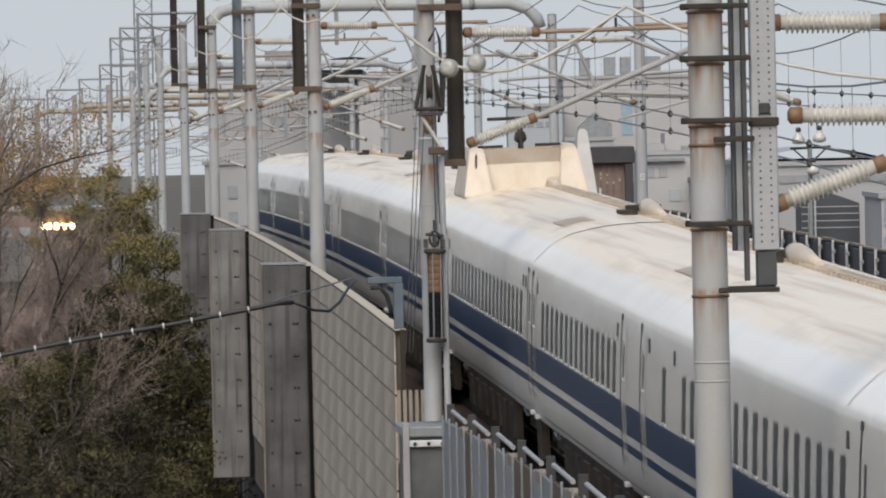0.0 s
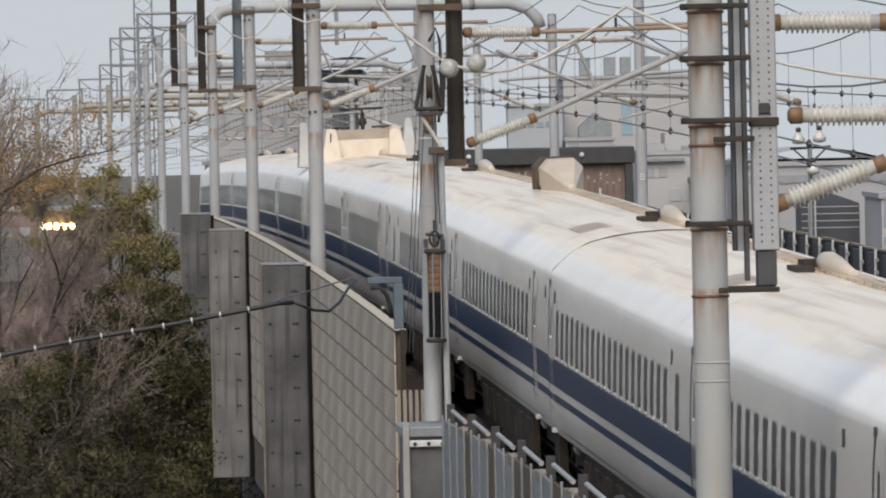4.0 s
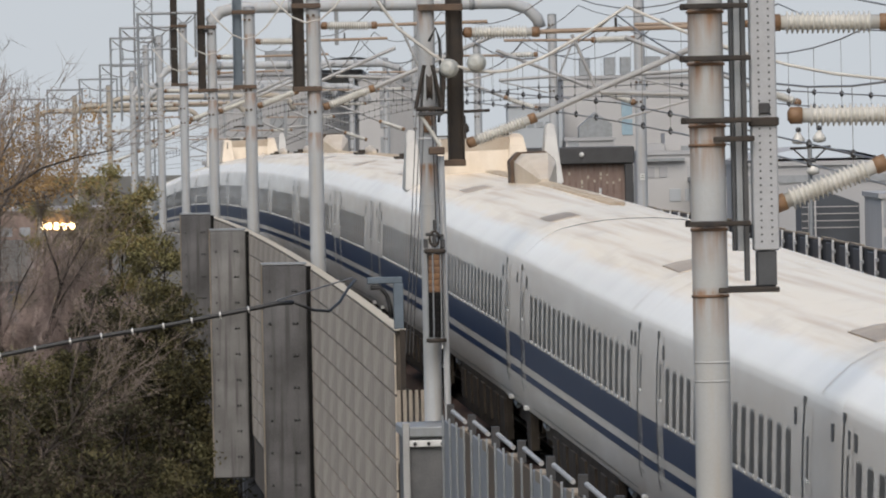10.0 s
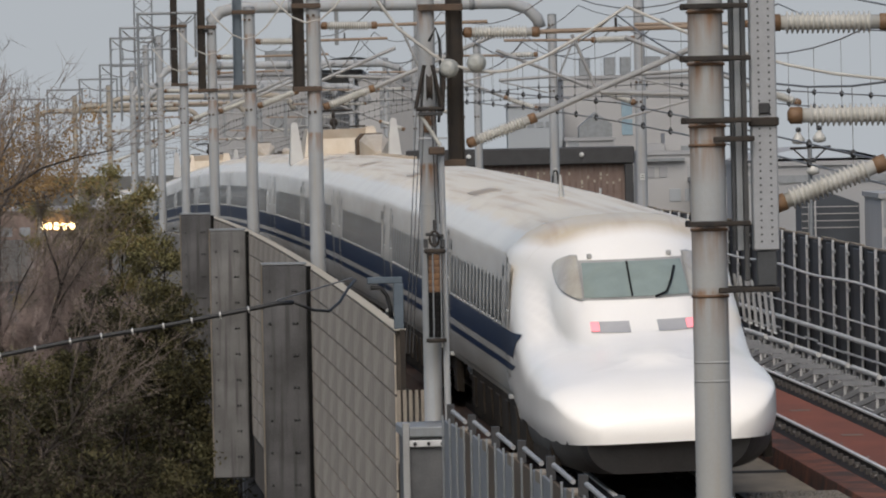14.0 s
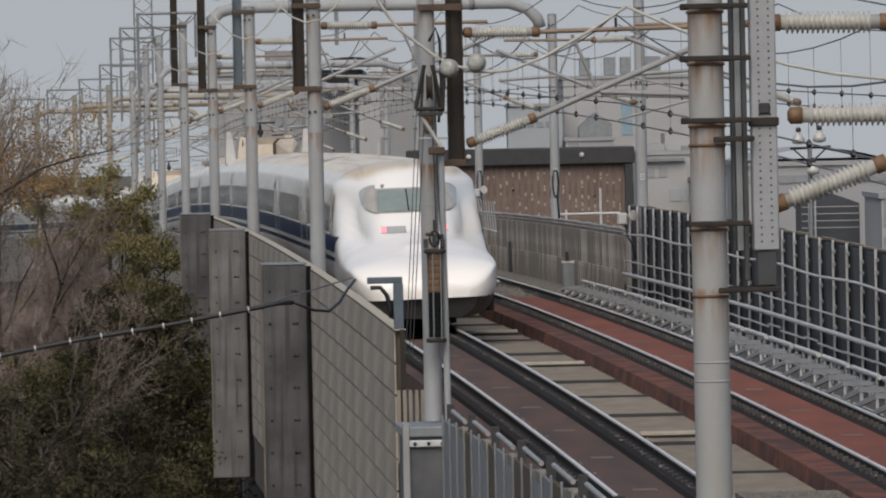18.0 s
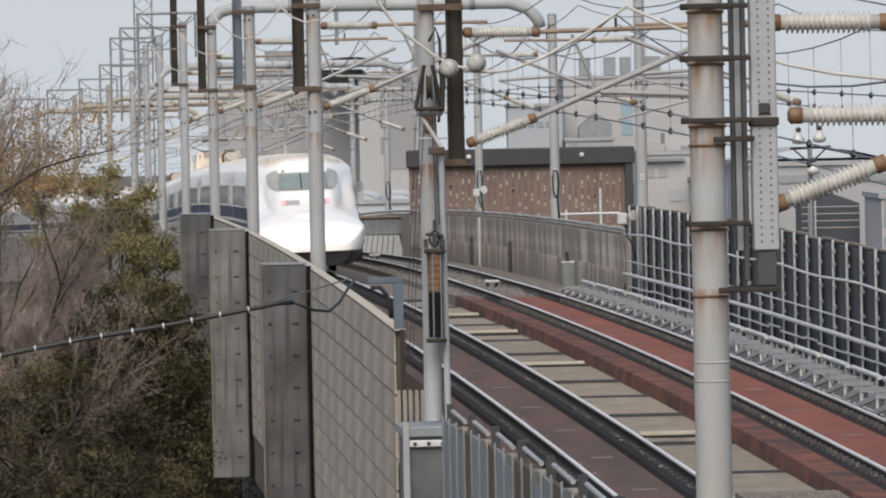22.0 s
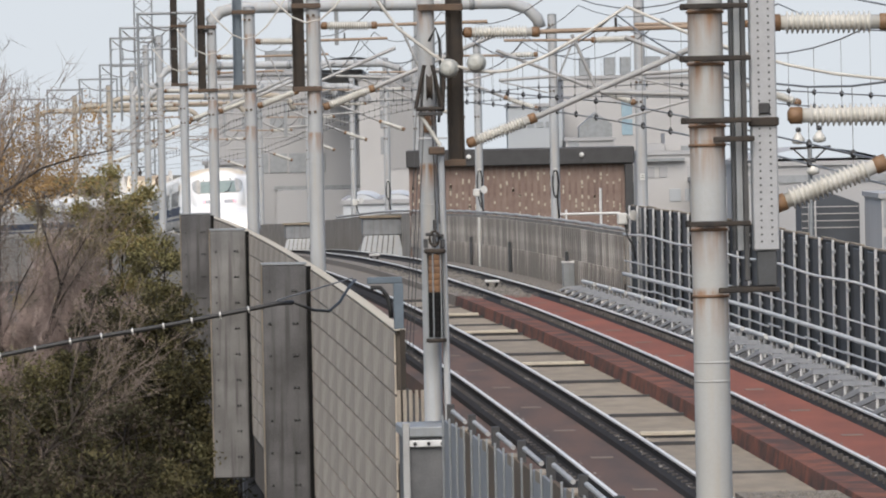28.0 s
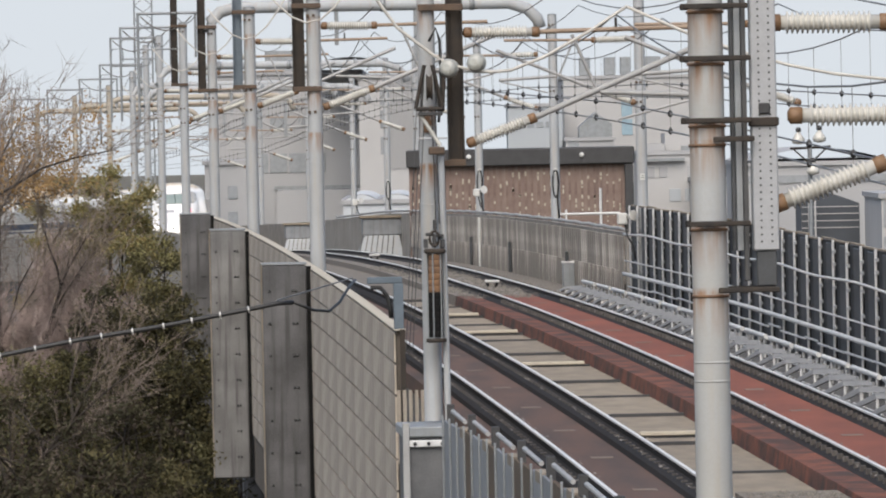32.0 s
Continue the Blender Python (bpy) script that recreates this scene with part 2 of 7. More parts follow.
def train_paint(name, white, low, high, soot, dim, grime, y_from=None):
    """White paint; grime with long brown streaks gathers on the roof from one height to another. The grime value sets
    how strongly dust and painted-in shade tone down the sides.
    """
    m = material(name, white, tuple(v * 0.93 for v in white), rough=0.22, scale=0.7, bump=0.02, dim=dim)
    n, l = m.node_tree.nodes, m.node_tree.links
    b = n["Principled BSDF"]
    clean = b.inputs["Base Color"].links[0].from_socket
    co = n.new("ShaderNodeTexCoord")
    sep = n.new("ShaderNodeSeparateXYZ")
    l.new(co.outputs["Object"], sep.inputs[0])

    def noise(scale, stretch):
        mp, nz = n.new("ShaderNodeMapping"), n.new("ShaderNodeTexNoise")
        mp.inputs["Scale"].default_value = stretch
        nz.inputs["Scale"].default_value, nz.inputs["Detail"].default_value = scale, 5
        l.new(co.outputs["Object"], mp.inputs[0])
        l.new(mp.outputs[0], nz.inputs[0])
        return nz.outputs[0]

    def ramp(sock, a, b, hi=1.0):
        r = n.new("ShaderNodeMapRange")
        r.interpolation_type = "SMOOTHSTEP"
        r.inputs[1].default_value, r.inputs[2].default_value, r.inputs[4].default_value = a, b, hi
        l.new(sock, r.inputs[0])
        return r.outputs[0]

    def calc(op, a, b):
        k = n.new("ShaderNodeMath")
        k.operation = op
        for i, v in enumerate((a, b)):
            if isinstance(v, float):
                k.inputs[i].default_value = v
            else:
                l.new(v, k.inputs[i])
        return k.outputs[0]

    def blend(fac, a, colour):
        c = n.new("ShaderNodeMix")
        c.data_type = "RGBA"
        l.new(fac, c.inputs[0])
        l.new(a, c.inputs[6])
        c.inputs[7].default_value = (*colour, 1)
        return c.outputs[2]

    wob = calc("MULTIPLY_ADD", noise(1.0, (1.5, 0.3, 1.5)), 0.16)
    wob.node.inputs[2].default_value = -0.08
    up = ramp(calc("ADD", sep.outputs[2], wob), low, high)
    if y_from is not None:
        up = calc("MULTIPLY", up, ramp(calc("ADD", sep.outputs[1], wob), y_from, y_from + 0.9))
    film_ = blend(calc("MULTIPLY", up, ramp(noise(0.6, (1.6, 0.35, 1)), -0.35, 0.5, 1.0)), clean, soot)
    lines = calc("MULTIPLY", up, ramp(noise(1.0, (3.2, 0.06, 1)), 0.46, 0.72, 0.7))
    out = blend(lines, film_, (0.44, 0.30, 0.17))
    spots = calc("MULTIPLY", up, ramp(noise(1.3, (1.6, 0.4, 1)), 0.55, 0.75, 0.45))
    out = blend(spots, out, (0.50, 0.42, 0.32))
    # shade of the sides up to the shoulder crease, painted in with the dust
    dusty_shade = calc("SUBTRACT", 1.0, ramp(sep.outputs[2], 3.10, 3.19))
    sides = calc("MULTIPLY", dusty_shade, ramp(noise(1.0, (0.3, 0.12, 0.8)), 0.15, 0.7, grime))
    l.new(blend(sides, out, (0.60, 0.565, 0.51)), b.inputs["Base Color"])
    return m


def rust_paint(name, heights, dirt=0.0):
    """Pole paint with rust that bleeds down from the clamps at these heights."""
    m = M["pole"].copy()
    m.name = name
    n, l = m.node_tree.nodes, m.node_tree.links
    b = n["Principled BSDF"]
    clean = b.inputs["Base Color"].links[0].from_socket
    co, sep = n.new("ShaderNodeTexCoord"), n.new("ShaderNodeSeparateXYZ")
    l.new(co.outputs["Object"], sep.inputs[0])
    mp, nz = n.new("ShaderNodeMapping"), n.new("ShaderNodeTexNoise")
    mp.inputs["Scale"].default_value = (14, 14, 1.6)
    nz.inputs["Scale"].default_value, nz.inputs["Detail"].default_value = 1.0, 5
    l.new(co.outputs["Object"], mp.inputs[0])
    l.new(mp.outputs[0], nz.inputs[0])
    if dirt:
        big, wide = n.new("ShaderNodeTexNoise"), n.new("ShaderNodeMapRange")
        big.inputs["Scale"].default_value, big.inputs["Detail"].default_value = 1.3, 4
        l.new(co.outputs["Object"], big.inputs[0])
        wide.inputs[1].default_value, wide.inputs[2].default_value, wide.inputs[4].default_value = 0.25, 0.65, dirt
        l.new(big.outputs[0], wide.inputs[0])
        film_ = n.new("ShaderNodeMix")
        film_.data_type = "RGBA"
        l.new(wide.outputs[0], film_.inputs[0])
        l.new(clean, film_.inputs[6])
        film_.inputs[7].default_value = (0.30, 0.285, 0.245, 1)
        clean = film_.outputs[2]
    total = None
    for z in heights:
        lo, hi = n.new("ShaderNodeMapRange"), n.new("ShaderNodeMapRange")
        lo.inputs[1].default_value, lo.inputs[2].default_value = z - 0.42, z - 0.02
        hi.inputs[1].default_value, hi.inputs[2].default_value, hi.inputs[3].default_value, hi.inputs[4].default_value = z + 0.01, z + 0.06, 1.0, 0.0
        k = n.new("ShaderNodeMath")
        k.operation = "MULTIPLY"
        for r in (lo, hi):
            l.new(sep.outputs[2], r.inputs[0])
        l.new(lo.outputs[0], k.inputs[0])
        l.new(hi.outputs[0], k.inputs[1])
        if total is None:
            total = k.outputs[0]
        else:
            t = n.new("ShaderNodeMath")
            t.operation = "MAXIMUM"
            l.new(total, t.inputs[0])
            l.new(k.outputs[0], t.inputs[1])
            total = t.outputs[0]
    cut = n.new("ShaderNodeMapRange")
    cut.inputs[1].default_value, cut.inputs[2].default_value = 0.36, 0.68
    l.new(nz.outputs[0], cut.inputs[0])
    k = n.new("ShaderNodeMath")
    k.operation = "MULTIPLY"
    l.new(total, k.inputs[0])
    l.new(cut.outputs[0], k.inputs[1])
    c = n.new("ShaderNodeMix")
    c.data_type = "RGBA"
    l.new(k.outputs[0], c.inputs[0])
    l.new(clean, c.inputs[6])
    c.inputs[7].default_value = (0.21, 0.105, 0.045, 1)
    l.new(c.outputs[2], b.inputs["Base Color"])
    return m


M["pole_rusty"] = rust_paint("pole_paint_with_rust", (7.05, 6.58, 6.02, 5.86, 5.09, 4.49), 0.45)
M["pole_stained"] = rust_paint("pole_paint_with_stains", (6.8, 5.3, 4.45), 0.12)
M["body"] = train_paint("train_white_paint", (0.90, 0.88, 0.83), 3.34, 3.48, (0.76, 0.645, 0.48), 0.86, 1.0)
M["nose"] = train_paint("train_nose_paint", (0.95, 0.915, 0.86), 3.2, 3.4, (0.62, 0.50, 0.33), 0.93, 0.0, 6.75)
M["roof"] = M["body"]


# ---- the line: where the track runs ----
XC = (1.91457, -7.21475, 0.16746, -0.10847)
ZC = (0.0, 1.72728, -1.78985, 0.69469, -0.21216)


def poly(cs, y):
    u = (y - 150) / 150
    return sum(c * u ** i for i, c in enumerate(cs))


def poly_slope(cs, y):
    return (poly(cs, y + 0.01) - poly(cs, y - 0.01)) / 0.02


def track(y):
    """Centre of the train's track at rail level, y metres ahead."""
    q, w = min(max(y, 60.0), 420.0), min(max(y, 60.0), 400.0)
    x, z = poly(XC, q), poly(ZC, w)
    if y < q:
        x += (y - q) * poly_slope(XC, q)
        z += (y - q) * poly_slope(ZC, q)
    if y > q:
        t = y - q
        x += t * poly_slope(XC, q) - 0.00004 * t * t - 0.00035 * max(0.0, t - 40) ** 2
    if y > w and y > 400:
        t = y - w
        z += -0.0125 * t + (poly_slope(ZC, w) + 0.0125) * 30 * (1 - math.exp(-t / 30))
    k = min(max((y - 345.0) / 80.0, 0.0), 1.0)
    k = k * k * (3 - 2 * k)
    return x + 0.22 * k, z + 0.18 * k


def P(y, lat, z=0.0):
    """A point lat metres to the right of the track's centre and z above the rails."""
    x0, zz = track(y)
    s = (track(y + 0.5)[0] - track(y - 0.5)[0])
    n = 1 / math.hypot(1, s)
    return Vector((x0 + lat * n, y - s * n * lat, zz + z))


def heading(y):
    return -math.degrees(math.atan(track(y + 0.5)[0] - track(y - 0.5)[0]))


def grade(y):
    return math.degrees(math.atan(track(y + 0.5)[1] - track(y - 0.5)[1]))


def lift(y):
    """How far the rails rise above the fitted curve close to the camera, where the line levels out."""
    k = 125.0 - min(max(y, 85.0), 125.0)
    return 0.00018 * k * k + 0.0144 * max(0.0, 85.0 - y)


def on_line(y, lat=0.0, z=0.0, slope=True):
    """A pose on the line: local y along it, x to its right."""
    v = P(y, lat, z)
    return pose(v.x, v.y, v.z, grade(y) if slope else 0, 0, heading(y))


# ---- mesh helpers ----
def mesh_of(name, bm, mats, smooth=False):
    me = bpy.data.meshes.new(name)
    if smooth:
        for f in bm.faces:
            f.smooth = True
    bm.to_mesh(me)
    bm.free()
    for m in (mats if isinstance(mats, (list, tuple)) else [mats]):
        me.materials.append(m)
    return me


def part(name, bm, mat, parent=None, label="", smooth=False):
    me = bm if isinstance(bm, bpy.types.Mesh) else mesh_of(name, bm, mat, smooth)
    ob = new(name, me)
    if parent:
        ob.parent = parent
    if label:
        ob["label"] = label
    return ob


def thing(name, m, label, category, group=""):
    ob = new(name)
    ob.empty_display_size = 0.2
    ob.matrix_world = m
    return tagged(ob, label, category, group)


def box(bm, x0, x1, y0, y1, z0, z1, m=None, mat=0):
    vs = [bm.verts.new((m @ Vector(v)) if m else v) for v in ((x0, y0, z0), (x1, y0, z0), (x1, y1, z0), (x0, y1, z0), (x0, y0, z1), (x1, y0, z1), (x1, y1, z1), (x0, y1, z1))]
    for f in ((0, 3, 2, 1), (4, 5, 6, 7), (0, 1, 5, 4), (1, 2, 6, 5), (2, 3, 7, 6), (3, 0, 4, 7)):
        bm.faces.new([vs[i] for i in f]).material_index = mat
    return bm


def bevel_box(x0, x1, y0, y1, z0, z1, r=0.01):
    bm = box(bmesh.new(), x0, x1, y0, y1, z0, z1)
    bmesh.ops.bevel(bm, geom=bm.edges[:], offset=r, segments=1, affect="EDGES")
    return bm


def rod(bm, a, b, r, r2=None, n=8, mat=0, caps=True):
    a, b = Vector(a), Vector(b)
    d = (b - a).normalized()
    u = d.orthogonal().normalized()
    w = d.cross(u)
    r2 = r if r2 is None else r2
    ra = [bm.verts.new(a + (u * math.cos(k * 2 * math.pi / n) + w * math.sin(k * 2 * math.pi / n)) * r) for k in range(n)]
    rb = [bm.verts.new(b + (u * math.cos(k * 2 * math.pi / n) + w * math.sin(k * 2 * math.pi / n)) * r2) for k in range(n)]
    for k in range(n):
        f = bm.faces.new((ra[k], ra[(k + 1) % n], rb[(k + 1) % n], rb[k]))
        f.material_index = mat
        f.smooth = n > 5
    if caps:
        bm.faces.new([bm.verts.new(v.co) for v in ra[::-1]]).material_index = mat
        bm.faces.new([bm.verts.new(v.co) for v in rb]).material_index = mat
    return bm


def tube(bm, pts, r, n=6, mat=0):
    """A bent tube through points."""
    pts = [Vector(p) for p in pts]
    rings = []
    up = Vector((0, 0, 1))
    for i, p in enumerate(pts):
        d = (pts[min(i + 1, len(pts) - 1)] - pts[max(i - 1, 0)]).normalized()
        ref = up if abs(d.dot(up)) < 0.95 else Vector((1, 0, 0))
        u = d.cross(ref).normalized()
        w = u.cross(d)
        rings.append([bm.verts.new(p + (u * math.cos(k * 2 * math.pi / n) + w * math.sin(k * 2 * math.pi / n)) * r) for k in range(n)])
    for a, b in zip(rings, rings[1:]):
        for k in range(n):
            f = bm.faces.new((a[k], a[(k + 1) % n], b[(k + 1) % n], b[k]))
            f.smooth, f.material_index = True, mat
    bm.faces.new(rings[0][::-1]).material_index = mat
    bm.faces.new(rings[-1]).material_index = mat
    return bm


def sag(a, b, drop, n=12):
    a, b = Vector(a), Vector(b)
    return [a.lerp(b, i / n) - Vector((0, 0, drop * 4 * (i / n) * (1 - i / n))) for i in range(n + 1)]


def lathe(bm, a, b, prof, n=10, mat=0):
    """Rings (along 0..1, radius) about the line a to b."""
    a, b = Vector(a), Vector(b)
    d = (b - a)
    u = d.orthogonal().normalized()
    w = d.normalized().cross(u)
    rings = [[bm.verts.new(a + d * t + (u * math.cos(k * 2 * math.pi / n) + w * math.sin(k * 2 * math.pi / n)) * r) for k in range(n)] for t, r in prof]
    for ra, rb in zip(rings, rings[1:]):
        for k in range(n):
            f = bm.faces.new((ra[k], ra[(k + 1) % n], rb[(k + 1) % n], rb[k]))
            f.material_index, f.smooth = mat, True
    bm.faces.new(rings[0][::-1]).material_index = mat
    bm.faces.new(rings[-1]).material_index = mat
    return bm


def sweep(bm, prof, y0, y1, step=5.0, mats=None):
    """A closed cross-section (lat, z), counter-clockwise seen from behind, run along the line."""
    ys = [y0 + (y1 - y0) * i / max(1, round((y1 - y0) / step)) for i in range(max(1, round((y1 - y0) / step)) + 1)]
    rings = [[bm.verts.new(P(y, a, z + lift(y))) for a, z in prof] for y in ys]
    k = len(prof)
    for r0, r1 in zip(rings, rings[1:]):
        for i in range(k):
            f = bm.faces.new((r0[i], r0[(i + 1) % k], r1[(i + 1) % k], r1[i]))
            if mats:
                f.material_index = mats[i]
    bm.faces.new(rings[0][::-1])
    bm.faces.new(rings[-1])
    return bm


def rect(a, b, z0, z1):
    return [(a, z0), (b, z0), (b, z1), (a, z1)]


def setting(name, bm, mat, label, category, smooth=False):
    return tagged(part(name, bm, mat, None, "", smooth), label, category, kind="structure")


# ---- large structure: ground, viaduct deck, track beds, rails ----
ground = bmesh.new()
vs = [ground.verts.new(v) for v in ((-3000, -500, -11), (3000, -500, -11), (3000, 4500, -11), (-3000, 4500, -11))]
ground.faces.new(vs)
setting("ground", ground, M["ground"], "dark bare soil far below the railway viaduct", "ground")

Y0, Y1 = 20.0, 900.0
setting("deck", sweep(bmesh.new(), rect(-3.05, 7.6, -1.6, -0.42), Y0, Y1), M["deck"], "dark concrete deck of the elevated railway", "viaduct deck")
setting("track_bed_1", sweep(bmesh.new(), [(-1.45, -0.42), (1.12, -0.42), (1.02, -0.2), (-1.35, -0.2)], Y0, Y1), M["bed_dark"], "dark brown concrete slab under the nearer track", "track bed")
bed = sweep(bmesh.new(), [(2.66, -0.43), (5.16, -0.43), (5.12, -0.13), (2.70, -0.13)], Y0, 240, mats=[0, 1, 0, 1])
setting("track_bed_2", bed, [M["bed_red"], M["red_side"]], "rust-red stained concrete slab under the farther track", "track bed")
setting("slab_edge", sweep(bmesh.new(), [(2.705, -0.14), (3.17, -0.14), (3.16, -0.124), (2.71, -0.124)], Y0, 240), M["red_side"], "dark rust-stained edge of the red slab", "track bed")
setting("track_bed_3", sweep(bmesh.new(), [(2.66, -0.43), (5.75, -0.43), (5.65, -0.13), (2.70, -0.13)], 240, Y1), M["gravel"], "grey-brown gravelly bed under the farther track", "track bed")
setting("ballast_strip", sweep(bmesh.new(), [(1.16, -0.42), (2.70, -0.42), (2.66, -0.2), (1.2, -0.2)], Y0, 129.5), M["gravel"], "pebbly washed concrete between the two tracks", "gravel strip")
setting("gravel_shoulder", sweep(bmesh.new(), [(1.16, -0.42), (2.70, -0.42), (2.68, -0.30), (1.18, -0.30)], 246, Y1), M["gravel"], "grey gravel between the two tracks beyond the lids", "gravel strip")
setting("walkway_east", sweep(bmesh.new(), rect(5.17, 6.95, -0.416, -0.33), Y0, 236), M["walkway"], "pale grey walkway under the steel frames", "walkway")
setting("gravel_side", sweep(bmesh.new(), [(5.8, -0.42), (6.85, -0.42), (6.8, -0.24), (5.85, -0.24)], 237, Y1), M["gravel"], "grey gravel beside the concrete barrier", "gravel strip")


def rail(name, lat):
    side = bmesh.new()
    # the left foot runs out into a wide, near-black strip beside the rail
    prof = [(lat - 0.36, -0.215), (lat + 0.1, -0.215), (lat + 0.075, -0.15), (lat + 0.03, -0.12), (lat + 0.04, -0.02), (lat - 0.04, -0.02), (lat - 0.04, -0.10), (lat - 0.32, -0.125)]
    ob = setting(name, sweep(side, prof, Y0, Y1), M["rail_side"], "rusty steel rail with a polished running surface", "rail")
    head = sweep(bmesh.new(), [(lat - 0.034, -0.02), (lat + 0.034, -0.02), (lat + 0.03, 0.004), (lat - 0.03, 0.004)], Y0, Y1)
    part("rail_head", head, M["rail_top"], ob, "bright worn running surface")
    return ob


rails = [rail("rail_%d" % (i + 1), lat) for i, lat in enumerate((-0.75, 0.75, 3.505, 5.005))]

# ---- left wall: concrete panels on the outer face of the viaduct ----
wall = setting("wall_west", sweep(bmesh.new(), rect(-3.18, -3.06, -4.2, 1.86), 139.2, 262), M["wall_joint"], "tall stained concrete panel wall along the viaduct edge", "wall")
coping = part("coping", sweep(bmesh.new(), rect(-3.215, -3.04, 1.864, 1.885), 139.1, 262), M["lid_edge"], wall, "thin pale coping on the wall")


def beam(y, lat0, lat1, z0, z1, depth, mat, name, label, category):
    bm = bevel_box(lat0, lat1, -depth / 2, depth / 2, z0, z1, 0.03)
    ob = part(name, bm, mat)
    ob.matrix_world = on_line(y, 0, 0, False)
    return tagged(ob, label, category)


# ---- train ----
BODY = [(1.60, 0.92), (1.66, 1.08), (1.69, 1.35), (1.69, 1.95), (1.672, 2.35), (1.644, 2.75), (1.615, 3.02), (1.603, 3.10), (1.592, 3.13), (1.562, 3.175), (1.49, 3.245), (1.29, 3.41), (1.05, 3.525), (0.72, 3.595), (0.38, 3.632), (0.0, 3.645)]


def body_half(z):
    for (x0, z0), (x1, z1) in zip(BODY, BODY[1:]):
        if z0 <= z <= z1:
            return x0 + (x1 - x0) * (z - z0) / (z1 - z0)
    return 0.0


def strip_mesh(name, prof, y0, y1, mat, closed=False, segs=1):
    bm = bmesh.new()
    rings = [[bm.verts.new((x, y0 + (y1 - y0) * i / segs, z)) for x, z in prof] for i in range(segs + 1)]
    k = len(prof)
    for r0, r1 in zip(rings, rings[1:]):
        for i in range(k if closed else k - 1):
            f = bm.faces.new((r0[i], r0[(i + 1) % k], r1[(i + 1) % k], r1[i]))
            f.smooth = not closed
    return mesh_of(name, bm, mat)


def shell(name, y0, y1, mat, lo, hi, off=0.0):
    pts = [(x + off, z) for x, z in BODY if lo - 1e-6 <= z <= hi + 1e-6]
    if not any(abs(z - hi) < 1e-6 for _, z in pts):
        pts.append((body_half(hi) + off, hi))
    if not any(abs(z - lo) < 1e-6 for _, z in pts):
        pts.insert(0, (body_half(lo) + off, lo))
    return pts


def window_mesh(w, z0, z1, name="window", round_=0.045):
    """A flush pane in a thin seal, with a pale sill along its foot."""
    bm = bmesh.new()
    zc, h = (z0 + z1) / 2, (z1 - z0) / 2
    for grow, off, mi in ((0.025, 0.003, 0), (0.0, 0.007, 1)):
        pts = []
        ro = round_ + grow
        hw, hh = w / 2 + grow, h + grow
        for cx, cz, a0 in ((hw - ro, hh - ro, 0), (-hw + ro, hh - ro, 90), (-hw + ro, -hh + ro, 180), (hw - ro, -hh + ro, 270)):
            for a in (0, 45, 90):
                pts.append((cx + ro * math.cos(radians(a0 + a)), zc + cz + ro * math.sin(radians(a0 + a))))
        bm.faces.new([bm.verts.new((-body_half(z) - off, y, z)) for y, z in pts]).material_index = mi
    x = -body_half(z0)
    box(bm, x - 0.016, x - 0.002, -w / 2 - 0.03, w / 2 + 0.03, z0 - 0.03, z0 - 0.004, mat=2)
    return mesh_of(name, bm, [M["seal_grey"], M["glass"], M["sill"]])


M["seal_grey"] = material("window_seal", (0.50, 0.49, 0.46), rough=0.5, bump=0)
M["sill"] = material("pale_window_sill", (0.82, 0.81, 0.78), rough=0.35, bump=0)
M["jamb"] = material("dark_door_jamb", (0.06, 0.058, 0.055), (0.045, 0.043, 0.04), rough=0.6, bump=0)
WINDOW = window_mesh(0.47, 2.055, 2.675)


def door_mesh():
    """A plug door: its leaf and the dark jamb at its far edge with a wider head."""
    bm = bmesh.new()
    zs = [1.0, 1.35, 1.95, 2.35, 2.75, 2.98, 3.06]
    for y0, y1, off, mi, lo, hi in ((-0.85, -0.02, 0.004, 0, 0, 5), (0.0, 0.13, 0.008, 1, 0, 6), (-0.06, 0.19, 0.011, 1, 5, 6)):
        r0 = [bm.verts.new((-body_half(z) - off, y0, z)) for z in zs[lo:hi + 1]]
        r1 = [bm.verts.new((-body_half(z) - off, y1, z)) for z in zs[lo:hi + 1]]
        for i in range(hi - lo):
            bm.faces.new((r0[i], r0[i + 1], r1[i + 1], r1[i])).material_index = mi
    return mesh_of("door", bm, [M["body"], M["jamb"]])


DOOR = door_mesh()
DOOR_WINDOW = window_mesh(0.2, 2.3, 2.7, "door_window")
STEP = mesh_of("step_lamp", bevel_box(-1.69, -1.61, -0.1, 0.1, 0.945, 1.01, 0.01), M["sill"])
INDICATOR = bmesh.new()
INDICATOR.faces.new([INDICATOR.verts.new((-body_half(z) - 0.006, y, z)) for y, z in ((-0.16, 2.76), (0.12, 2.76), (0.2, 2.92), (-0.08, 2.92))])
INDICATOR = mesh_of("indicator", INDICATOR, M["jamb"])
SLOT = bmesh.new()
SLOT.faces.new([SLOT.verts.new((-body_half(z) - 0.006, y, z)) for y, z in ((-0.2, 1.035), (21.0, 1.035), (21.0, 1.05), (-0.2, 1.05))])
SLOT = mesh_of("skirt_seam", SLOT, M["jamb"])
SILVER = mesh_of("yaw_damper", rod(bmesh.new(), (-1.5, -0.3, 0.78), (-1.5, 0.3, 0.82), 0.035, n=8), M["steel"])
FLIP = Matrix.Rotation(math.pi, 4, "Z")


def side_part(name, me, car, u, flip=False):
    ob = part(name, me, None, car)
    ob.matrix_basis = (Matrix.Translation((0, u, 0)) @ FLIP) if flip else Matrix.Translation((0, u, 0))
    return ob


def both(prof):
    return [prof, [(-x, z) for x, z in prof][::-1]]


